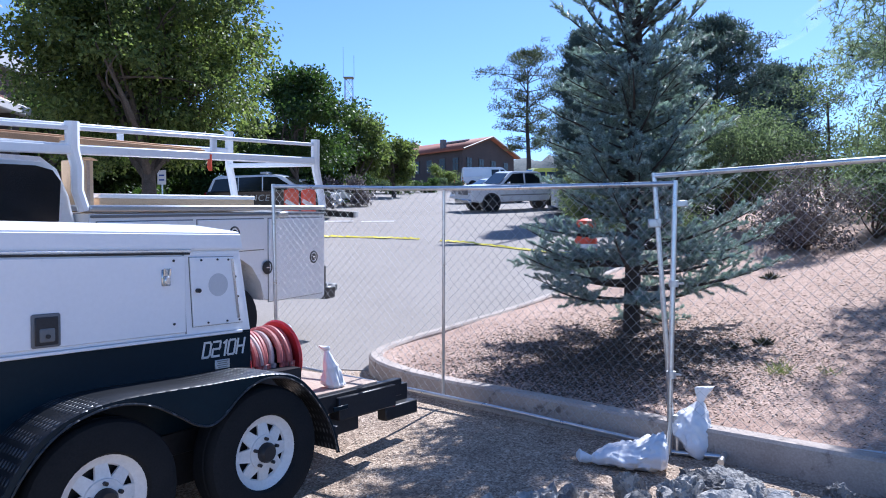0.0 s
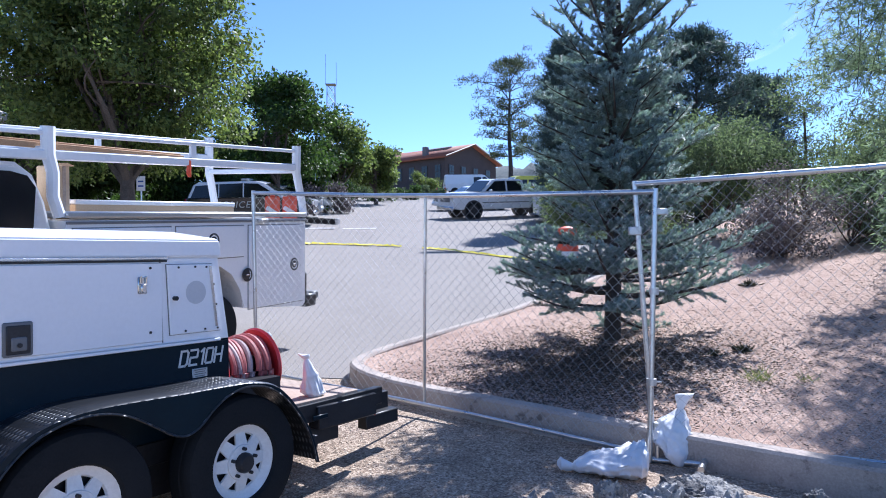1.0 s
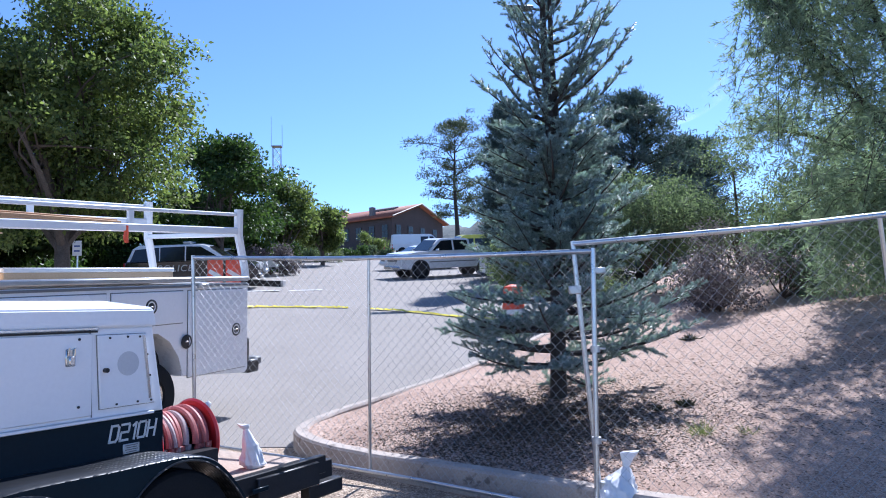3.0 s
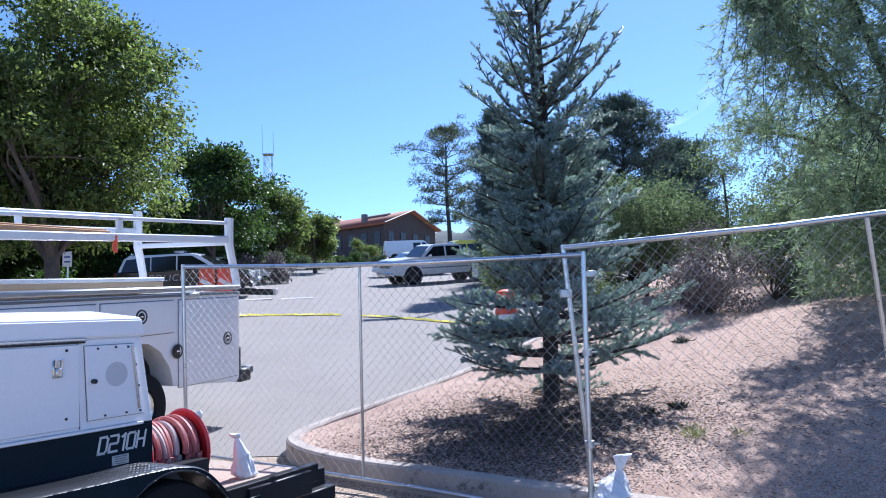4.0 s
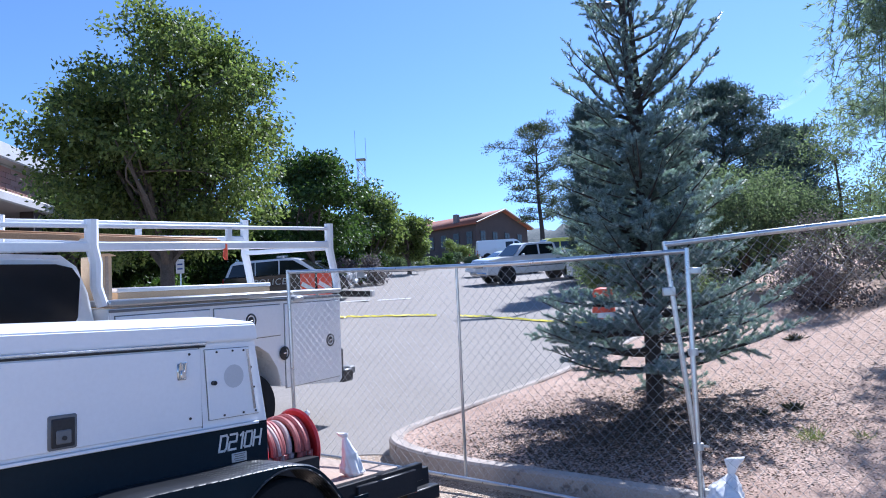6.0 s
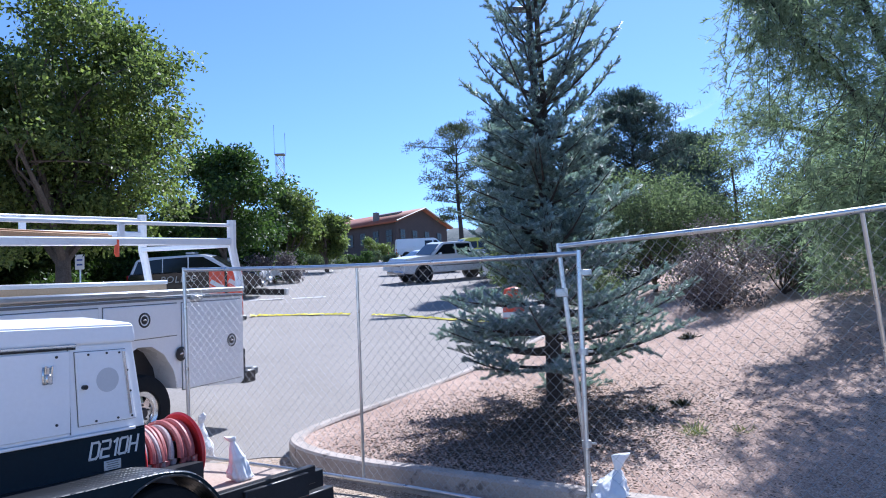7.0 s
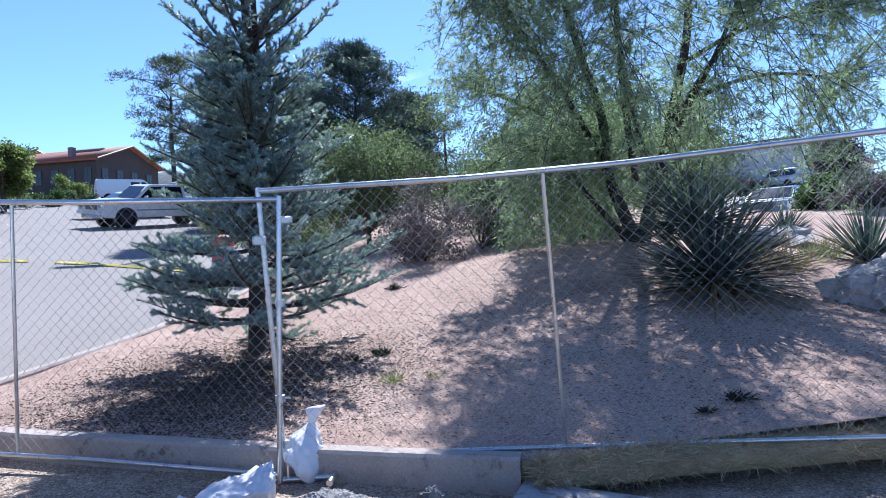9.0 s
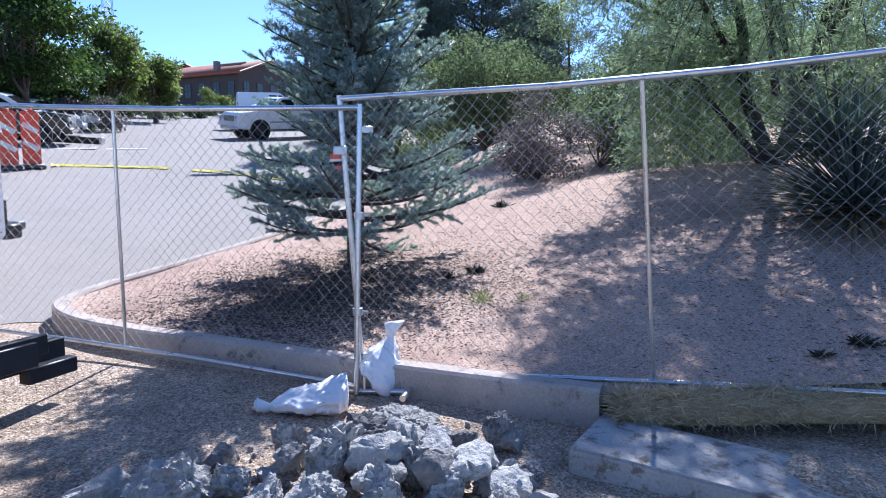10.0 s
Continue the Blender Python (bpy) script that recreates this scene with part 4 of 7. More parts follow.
def fender(y_out, y_in, parent):
    bm = bmesh.new()
    rows = [[bm.verts.new((x, y_in, z)) for x, z in ROOF], [bm.verts.new((x, y_out + 0.012 * (1 if y_in > y_out else -1), z + 0.002)) for x, z in ROOF], [bm.verts.new((x, y_out, z - 0.008)) for x, z in ROOF]]
    for a, b in zip(rows, rows[1:]):
        for k in range(len(a) - 1):
            bm.faces.new((a[k], a[k + 1], b[k + 1], b[k]))
    top = part("fender", bm, M_TREAD, parent, "black tread-plate fender worn bright on top", sharp=60)
    bm = bmesh.new()
    a = [bm.verts.new((x, y_out - 0.0015, z - 0.006)) for x, z in ROOF]
    b = [bm.verts.new((x, y_out - 0.0015, z)) for x, z in LIP]
    for k in range(len(a) - 1):
        bm.faces.new((a[k], a[k + 1], b[k + 1], b[k]))
    part("skirt", bm, M_NAVY, top)
    part("rolled_lip", tube(bmesh.new(), [(x, y_out - 0.003, z) for x, z in LIP], 0.0065, 6), M_TREAD, top)


fender(-0.03, 0.284, TR)
fender(1.93, 1.62, TR)
part("mud_bracket", boxm((0.45, 0.05, 0.36), (0.03, 0.12, 0.07), 0.004), M_BLACK, TR)
# inner wheel well
part("wheel_well", boxm((-0.45, 0.6, 0.45), (1.9, 0.5, 0.5)), M_BLACK, TR)
# chassis and deck
part("side_rail", boxm((-0.7, 0.32, 0.44), (4.2, 0.06, 0.12), 0.006), M_BLACK, TR)
part("side_rail", boxm((-0.7, 1.58, 0.44), (4.2, 0.06, 0.12), 0.006), M_BLACK, TR)
deck = part("deck", boxm((0.6, 0.95, 0.505), (1.1, 1.3, 0.03), 0.004), M_PLY, TR, "weathered plywood deck")
near = part("near_beam", boxm((1.02, 0.3, 0.40), (0.56, 0.08, 0.15), 0.006), M_BLACK, TR)
part("marker_lamp", boxm((1.304, 0.3, 0.36), (0.014, 0.05, 0.09), 0.006), M_TAIL, near, "red marker lamp")
part("beam_slot", boxm((0.75, 0.258, 0.41), (0.13, 0.012, 0.03), 0.004), M_NAVY, near)
part("hanging_plate", boxm((0.88, 0.36, 0.29), (0.26, 0.02, 0.16), 0.004), M_BLACK, TR)
part("rear_beam", boxm((1.36, 0.5, 0.33), (0.62, 0.07, 0.16), 0.006), M_BLACK, TR)
part("hitch_stub", boxm((1.5, 0.42, 0.24), (0.36, 0.09, 0.1), 0.008), M_BLACK, TR)
part("cross_member", boxm((1.2, 0.95, 0.4), (0.1, 1.2, 0.14), 0.006), M_BLACK, TR)
part("tongue", boxm((-3.4, 0.95, 0.44), (1.6, 0.1, 0.12), 0.006), M_BLACK, TR)
part("jack_leg", tube(bmesh.new(), [(-4.0, 0.95, 0.0), (-4.0, 0.95, 0.5)], 0.03, 10), M_GALV, TR)
# hose reel
reel = part("hose_reel", lathe(bmesh.new(), [(0.07, -0.17), (0.07, 0.17)], 20), M_BLACK, TR, "red steel hose reel wound with air hose", at=pose(0.37, 0.66, 0.73, 0, 0, -90))
for y in (-0.2, 0.2):
    part("flange", lathe(bmesh.new(), [(0.03, y - 0.006), (0.212, y - 0.006), (0.232, y - 0.014), (0.244, y), (0.232, y + 0.014), (0.212, y + 0.006), (0.03, y + 0.006)], 40, (0, 0, 0), True), M_RED, reel)
rnd = random.Random(3)
for k in range(12):
    y = -0.172 + 0.031 * k
    R = 0.186 + rnd.uniform(-0.014, 0.014)
    pts = [(R * math.cos(a), y + 0.022 * math.sin(a * 1.0 + k) + 0.02 * a / 6.28, R * math.sin(a)) for a in (2 * math.pi * j / 36 for j in range(37))]
    part("hose_turn", tube(bmesh.new(), pts, 0.019, 8), M_HOSE if k % 3 else M_HOSE_PALE, reel)
part("reel_stand", boxm((0.12, 0.66, 0.62), (0.03, 0.1, 0.24), 0.004), M_BLACK, TR)
part("reel_stand", boxm((0.55, 0.66, 0.62), (0.03, 0.1, 0.24), 0.004), M_BLACK, TR)


# ---- the service truck ----
# x towards its tailgate, y across to its far side, z up; origin under the near rear corner of the bed
TK = thing("service_truck", pose(-1.53, 8.86, 0.425, 3.0, -2.7, 61.3), "white utility service truck with a ladder rack", "truck")
bodyp = part("service_body", prism(bmesh.new(), [(-3.2, 0.62), (-1.98, 0.62), (-1.93, 0.82), (-1.8, 1.0), (-1.62, 1.07), (-1.44, 1.06), (-1.27, 0.96), (-1.14, 0.78), (-1.09, 0.56), (-0.05, 0.46), (0.0, 0.5), (0.0, 1.55), (-3.2, 1.55)], 0.0, 2.1, 0.012), M_BODY_WHITE, TK, "white steel utility bed with side compartments")
part("bed_cap", boxm((-1.6, 0.16, 1.60), (3.2, 0.36, 0.055), 0.012), M_ALU, TK, "aluminium tread cap along the bed side")
part("bed_cap", boxm((-1.6, 1.94, 1.60), (3.2, 0.36, 0.055), 0.012), M_ALU, TK)
part("bed_lip", boxm((-1.6, -0.006, 1.53), (3.2, 0.014, 0.025), 0.003), M_PLASTIC, TK)
for x0, x1, z0, z1 in ((-3.14, -2.1, 0.68, 1.48), (-2.04, -1.1, 1.14, 1.48), (-1.02, -0.06, 0.54, 1.48)):
    d = part("compartment_door", boxm(((x0 + x1) / 2, -0.008, (z0 + z1) / 2), (x1 - x0, 0.02, z1 - z0), 0.006), M_BODY_WHITE, TK)
    part("door_gap", boxm(((x0 + x1) / 2, -0.0005, (z0 + z1) / 2), (x1 - x0 + 0.018, 0.004, z1 - z0 + 0.018)), M_PLASTIC, d)
for x, z in ((-1.55, 1.33), (-1.05, 0.93), (-0.24, 1.0)):
    hd = part("ring_latch", lathe(bmesh.new(), [(0.075, -0.012), (0.078, -0.02), (0.06, -0.026), (0.058, -0.014), (0.0, -0.014)], 24, (x, 0, z)), M_BLACK, TK, "round dark ring latch")
    part("latch_cup", lathe(bmesh.new(), [(0.056, -0.016), (0.03, -0.02), (0.004, -0.02)], 20, (x, 0, z)), M_BLACK, hd)
    part("latch_handle", boxm((x, -0.026, z), (0.05, 0.008, 0.014), 0.003), M_CHROME, hd)
part("maker_badge", boxm((-3.08, -0.021, 1.40), (0.075, 0.006, 0.075), 0.012), M_BLUE, TK, "small blue square badge")
part("badge_mark", boxm((-3.08, -0.025, 1.40), (0.03, 0.003, 0.045), 0.004), M_SAFE_WHITE, TK)
part("lock_box", boxm((-0.82, -0.03, 1.53), (0.16, 0.05, 0.05), 0.008), M_ALU, TK)
part("tailgate", boxm((0.0, 1.05, 1.1), (0.04, 1.4, 0.8), 0.01), M_BODY_WHITE, TK)
bp = part("rear_bumper", boxm((0.12, 1.05, 0.52), (0.22, 2.1, 0.16), 0.02), M_BLACK, TK)
part("bumper_step", boxm((0.24, 0.2, 0.57), (0.16, 0.34, 0.1), 0.02), M_PLASTIC, bp)
part("bumper_riser", boxm((0.03, 0.06, 0.72), (0.05, 0.08, 0.3), 0.008), M_BLACK, bp)
part("wheel_liner", boxm((-1.55, 0.7, 0.75), (0.95, 0.8, 0.6)), M_BLACK, TK)
for y, o in ((0.14, -1), (1.96, 1)):
    wheel(TK, (-1.54, y, 0.38), 0.39, 0.24, 0.22, o, M_CHROME)
    wheel(TK, (-5.5, y, 0.38), 0.39, 0.24, 0.22, o, M_CHROME)
# ladder rack


def rack_side(y, sgn, up=0.0):
    part("rack_post", tube(bmesh.new(), [(-3.22, y, 1.58), (-3.27, y + 0.01 * sgn, 1.75), (-3.26, y + 0.02 * sgn, 1.95), (-3.3, y + 0.02 * sgn, 2.1), (-3.3, y + 0.02 * sgn, 2.33 + up)], [0.05, 0.05, 0.052, 0.055, 0.058], 8), M_BODY_WHITE, TK)
    part("rack_post", tube(bmesh.new(), [(0.02, y, 1.58), (0.0, y + 0.01 * sgn, 1.75), (-0.06, y + 0.02 * sgn, 1.98), (-0.1, y + 0.02 * sgn, 2.12), (-0.1, y + 0.02 * sgn, 2.44 + up)], [0.05, 0.05, 0.052, 0.055, 0.058], 8), M_BODY_WHITE, TK)
    part("lower_rail", boxm((-2.55, y + 0.02 * sgn, 2.115 + up), (5.0, 0.06, 0.085), 0.012, Matrix.Rotation(-0.026, 4, "Y")), M_BODY_WHITE, TK)
    part("upper_rail", boxm((-2.55, y + 0.02 * sgn, 2.3 + up), (5.0, 0.04, 0.04), 0.008, Matrix.Rotation(-0.032, 4, "Y")), M_BODY_WHITE, TK)
    for x in (-1.75, -4.6):
        part("rail_strut", boxm((x, y + 0.02 * sgn, 2.21 + up + 0.029 * (x + 2.55)), (0.07, 0.04, 0.2), 0.006), M_BODY_WHITE, TK)


rack_side(0.05, 1)
rack_side(1.55, -1, 0.15)
for x in (-3.3, -0.1):
    part("cross_bar", boxm((x, 0.8, 2.14), (0.07, 1.5, 0.06), 0.01), M_BODY_WHITE, TK)
# cab
CAB = [(-3.24, 0.55), (-3.24, 1.45), (-3.26, 1.7), (-3.33, 1.93), (-3.46, 2.03), (-4.9, 2.05), (-5.25, 1.92), (-5.75, 1.3), (-6.9, 1.18), (-7.05, 1.0), (-7.05, 0.5)]
part("cab", prism(bmesh.new(), CAB, 0.06, 2.04, 0.05, 3, (1.3, 2.05, 0.16)), M_BODY_WHITE, TK, "white crew cab")
sw = part("side_window", prism(bmesh.new(), [(-3.5, 1.42), (-3.46, 1.5), (-3.48, 1.82), (-3.56, 1.91), (-3.7, 1.94), (-4.5, 1.94), (-4.5, 1.38), (-3.6, 1.38)], 0.052, 0.07, 0.0, 1, (1.3, 2.05, 0.16)), M_GLASS, TK, "dark tinted side window")
part("side_window", prism(bmesh.new(), [(-4.6, 1.38), (-4.6, 1.94), (-4.95, 1.93), (-5.45, 1.38)], 0.052, 0.07, 0.0, 1, (1.3, 2.05, 0.16)), M_GLASS, TK)
part("roof_beacon", prism(bmesh.new(), [(-3.75, 2.05), (-4.35, 2.05), (-4.3, 2.1), (-3.8, 2.1)], 0.45, 0.85, 0.015), M_BLACK, TK)


def standing(name, m, size, mat, label, category, bevel=0.008):
    t = thing(name, m, label, category)
    part("body", boxm((0, 0, size[2] / 2), size, bevel), mat, t)
    return t


TKM = pose(-1.53, 8.86, 0.425, 3.0, -2.7, 61.3)
bx = standing("cardboard_box", TKM @ pose(-3.08, 0.34, 1.56), (0.11, 0.3, 0.46), M_CARD, "tall brown cardboard box standing in the truck bed", "box")
part("tape_strip", boxm((0, -0.152, 0.24), (0.03, 0.004, 0.44)), M_PLY, bx)
part("flap", boxm((0.07, 0, 0.475), (0.07, 0.28, 0.006), 0.0, Matrix.Rotation(0.3, 4, "Y")), M_CARD, bx)
ck = standing("tool_chest", TKM @ pose(-1.85, 0.62, 1.56), (2.0, 0.5, 0.13), M_CARD, "long pale board case lying on the truck bed", "case")
part("lid", boxm((0, 0, 0.15), (2.02, 0.52, 0.045), 0.01), M_BODY_WHITE, ck)
lum = thing("lumber", TKM @ pose(-2.9, 0.16, 2.15), "two long wooden boards tied on the ladder rack", "lumber")
for k in range(2):
    part("board", boxm((-0.3, 0.05 + 0.05 * k, 0.03 + 0.02 * k), (2.9, 0.04, 0.05), 0.004), M_WOOD, lum)
rg = thing("orange_strap", TKM @ pose(-1.82, 0.05, 2.02), "frayed orange strap hanging from the rack", "strap")
part("webbing", blob([((0, 0, 0.13), 0.025, 0.012, FLAT), ((0.005, 0, 0.06), 0.03, 0.015, FLAT), ((0, 0, 0.0), 0.035, 0.012, FLAT), ((0.01, 0, -0.04), 0.02, 0.008, FLAT)], 10, 4), M_ORANGE, rg)


# ---- trees and plants ----
def unit(v):
    return v / (np.linalg.norm(v, axis=-1, keepdims=True) + 1e-9)


def spruce(x, y, height, label, seed=2):
    """A young blue spruce: two close stems, whorls of limbs with side twigs, each twig a bottlebrush of needles."""
    z0 = mound_z(x, y) - 0.04
    t = thing("spruce_tree", pose(x, y, z0), label, "tree")
    rng = np.random.default_rng(seed)

    def stem(z):
        return np.array([0.012 * z + 0.03 * math.sin(z * 1.1), 0.02 * math.sin(z * 1.7), z])
    zs = np.linspace(0, height, 28)
    tr = tube(bmesh.new(), [stem(z) for z in zs], [0.085 * (1 - z / height) ** 0.9 + 0.008 for z in zs], 9)
    second = [z for z in zs if 1.4 < z < height * 0.95]
    tube(tr, [stem(z) + np.array([0.09 * min(1, (z - 1.4) / 1.2), 0.03, 0]) for z in second], [0.05 * (1 - z / height) + 0.012 for z in second], 7)
    part("trunk", tr, M_DARKBARK, t)
    wood = bmesh.new()
    tb, td, tl = [], [], []

    def twig(p, d, ln, r=0.0035):
        tb.append(p), td.append(d), tl.append(ln)
        tube(wood, [p, p + d * ln * 0.9], [r, r * 0.5], 3, False)

    def limb(z, az, L, rise, curl, bare, gap):
        """curl: how much the end turns up; bare: the share of the limb near the stem without twigs; gap: between twigs."""
        d = np.array([math.cos(az), math.sin(az), rise])
        d /= np.linalg.norm(d)
        s = stem(z)
        side0 = unit(np.cross(d, [0, 0, 1]))
        bend = rng.normal(0, 0.09) * L
        fr = np.linspace(0, 1, 7)
        P = np.array([s + d * L * f + np.array([0, 0, curl * L * (f * f - 0.55 * f)]) + side0 * bend * f * f for f in fr])
        tube(wood, list(P), [max(0.018 * (0.35 + L) * (1 - 0.85 * f), 0.004) for f in fr], 5, False)
        f = bare + rng.uniform(0, 0.05)
        k = 0
        while f < 0.98:
            i = min(int(f * 6), 5)
            p = P[i] + (P[i + 1] - P[i]) * (f * 6 - i)
            ahead = unit(P[i + 1] - P[i])
            flat = unit(np.cross(ahead, [0, 0, 1])) * (1 if k % 2 else -1)
            roll = rng.normal(0.25, 0.55)
            side = flat * math.cos(roll) + np.array([0, 0, math.sin(roll)])
            w = unit(side * rng.uniform(0.55, 0.95) + ahead * rng.uniform(0.65, 1.0) + np.array([0, 0, rng.normal(0.16, 0.22)]))
            ln = min((0.09 + 0.42 * L * (1 - f) * math.sqrt(max(f, 0.1))) * rng.uniform(0.7, 1.25), 0.4)
            twig(p, w, ln)
            # second-order twigs
            m = int(ln / 0.062)
            for q in range(m):
                g = (q + 0.8) / (m + 0.6)
                sd = unit(np.cross(w, [0, 0, 1])) * (1 if q % 2 else -1)
                w2 = unit(sd * 0.75 + w * 0.8 + np.array([0, 0, rng.normal(0.12, 0.25)]))
                twig(p + w * ln * g, w2, rng.uniform(0.06, 0.115) * (1.15 - 0.4 * g), 0.003)
            f += gap / L * rng.uniform(0.7, 1.3)
            k += 1
        twig(P[-1], unit(P[-1] - P[-2]), rng.uniform(0.09, 0.14))

    # open skirt of long limbs with upturned ends
    az = 0.4
    for z, n, L in ((0.36, 6, 1.15), (0.54, 7, 1.36), (0.72, 7, 1.44), (0.92, 7, 1.34), (1.1, 7, 1.14)):
        for k in range(n):
            az += 2 * math.pi / n + rng.normal(0, 0.16)
            limb(z + rng.uniform(-0.07, 0.07), az, L * rng.uniform(0.74, 1.1), rng.normal(0.0, 0.17), 0.26, 0.3, 0.054)
        az += 0.55
    # close middle
    z = 1.26
    while z < 3.1:
        L0 = np.interp(z, [1.2, 1.5, 2.0, 2.6, 3.1], [1.0, 1.04, 0.92, 0.8, 0.72])
        for k in range(8):
            az += 2 * math.pi / 8 + rng.normal(0, 0.22)
            limb(z + rng.uniform(-0.08, 0.08), az, L0 * rng.uniform(0.6, 1.12), rng.normal(0.3, 0.16), 0.2, 0.14, 0.056)
        az += 0.5
        z += 0.155
    # open crown of steep limbs
    while z < height - 0.25:
        L0 = np.interp(z, [3.1, 3.6, 4.3, 5.0, height], [0.9, 0.8, 0.6, 0.4, 0.14])
        for k in range(6 if z < 3.5 else 4):
            az += 2 * math.pi / 4.7 + rng.normal(0, 0.3)
            limb(z + rng.uniform(-0.08, 0.08), az, L0 * rng.uniform(0.5, 1.25) * (1 + 0.16 * math.cos(az)), rng.normal(0.68, 0.2), 0.5, 0.16, 0.066)
        az += 0.7
        z += 0.22
    # the longer crown limbs on the open side
    for z, az, L in ((3.05, 0.1, 1.1), (3.25, -0.5, 1.05), (3.5, 0.25, 1.0), (3.75, -0.2, 0.9), (4.1, 0.1, 0.7)):
        limb(z, az, L, 0.5, 0.5, 0.14, 0.056)
    twig(stem(height), np.array([0.0, 0.0, 1.0]), 0.2)
    part("branchwork", wood, M_DARKBARK, t)
    tb, td, tl = np.array(tb), np.array(td), np.array(tl)
    per = np.maximum((tl * 760).astype(int), 54)
    idx = np.repeat(np.arange(len(tb)), per)
    n = len(idx)
    f = rng.random((n, 1)) ** 0.9
    ax = td[idx]
    base = tb[idx] + ax * tl[idx][:, None] * f
    rad = unit(np.cross(ax, rng.normal(size=(n, 3))))
    way = unit(rad * 0.95 + ax * 0.55 + np.array([0, 0, 0.12]))
    ln = rng.uniform(0.026, 0.042, (n, 1)) * (1.1 - 0.25 * f)
    wd = np.cross(way, ax) * 0.0042
    tri = np.stack([base - wd, base + way * ln, base + wd], 1)
    V = tri.reshape(-1, 3)
    soup("crown", V, np.arange(len(V)).reshape(-1, 3), M_SPRUCE, t, "silvery blue-green needle brushes")
    return t


def branchy(bm, p, tip, r, rng, sag=0.0, seg=6, wob=0.12):
    p, tip = np.array(p, float), np.array(tip, float)
    L = np.linalg.norm(tip - p)
    pts, rad = [], []
    off = rng.normal(0, wob * L, 3)
    for f in np.linspace(0, 1, 6):
        pts.append(p + (tip - p) * f + off * math.sin(math.pi * f) * 0.6 + np.array([0, 0, -sag * L * f * f]))
        rad.append(max(r * (1 - 0.8 * f), 0.004))
    tube(bm, pts, rad, seg, False)
    return pts


def leafy(name, at_point, label, category, mats, height, trunk_h, trunk_r, radii, clumps, per, leaf, clump_r, seed, group="", limbs=9, taper=1.0, holes=0.12, droop=0.2, leaf_w=0.6, shell=0.45, low=None, top_heavy=0.0, lobe=0.42, per_lobe=15):
    """A broad tree or shrub: trunk, limbs to the crown, and clumps of leaves with gaps."""
    t = thing(name, pose(*at_point), label, category, group)
    rng = np.random.default_rng(seed)
    cz = (height + trunk_h) / 2 if low is None else (height + low) / 2
    rz = (height - (trunk_h if low is None else low)) / 2
    wood = bmesh.new()
    if trunk_h > 0:
        tube(wood, [(0.03 * math.sin(k * 1.3), 0.03 * math.cos(k * 2), h) for k, h in enumerate(np.linspace(-0.15, cz + rz * 0.45, 9))], [trunk_r * (1.25 if k == 0 else 1 - 0.085 * k) for k in range(9)], 10)
    cen = []
    lobes = []
    tries = 0
    lobe_r = lobe * min(radii[0], rz)
    while len(lobes) < max(5, clumps // per_lobe) and tries < 4000:
        tries += 1
        d = unit(rng.normal(size=3))
        p = d * (shell + (0.92 - shell) * rng.random() ** 0.5)
        g = noise.noise(Vector(p * 1.6) + Vector((seed, 0, 0)))
        if g < -0.5 + holes * 1.6 or any(np.linalg.norm(p - q) < 0.2 for q in lobes):
            continue
        lobes.append(p)
    for p in lobes:
        wide = 1.0 - top_heavy * p[2] - (0.22 * max(0, p[2]) ** 2) * taper
        q = np.array([p[0] * radii[0] * wide, p[1] * radii[1] * wide, cz + p[2] * rz]) * rng.uniform(0.93, 1.07)
        size = lobe_r * rng.uniform(0.7, 1.25)
        for k in range(per_lobe):
            o = rng.normal(0, 0.5, 3) * np.array([1, 1, 0.62])
            c = q + o * size
            cen.append([c[0], c[1], max(c[2], clump_r * 0.8)])
    cen = np.array(cen)
    tips = cen[rng.choice(len(cen), min(limbs * 5, len(cen)), False)]
    for k, c in enumerate(tips):
        h0 = trunk_h * rng.uniform(0.75, 1.0) + (0 if k < limbs else rng.uniform(0, 0.5) * rz)
        s = (0, 0, max(h0, 0.02))
        if k < limbs:
            branchy(wood, s, c, trunk_r * 0.5, rng)
        else:
            b = tips[k % limbs]
            branchy(wood, np.array(s) * 0.45 + b * 0.55 + rng.normal(0, 0.05, 3), c, trunk_r * 0.16, rng, 0, 4)
    part("trunk", wood, mats[0], t)
    n = len(cen) * per
    src = np.repeat(cen, per, 0)
    base = src + np.clip(rng.normal(0, 1, (n, 3)), -1.7, 1.7) * clump_r * np.array([1, 1, 0.75])
    out = unit(base - np.array([0, 0, cz]))
    way = out * 0.5 + rng.normal(0, 0.8, (n, 3)) + np.array([0, 0, -droop])
    ln = leaf * rng.uniform(0.65, 1.25, n)
    v, f = blades(rng, base, way, ln, ln * leaf_w)
    soup("crown", v, f, mats[1], t)
    return t


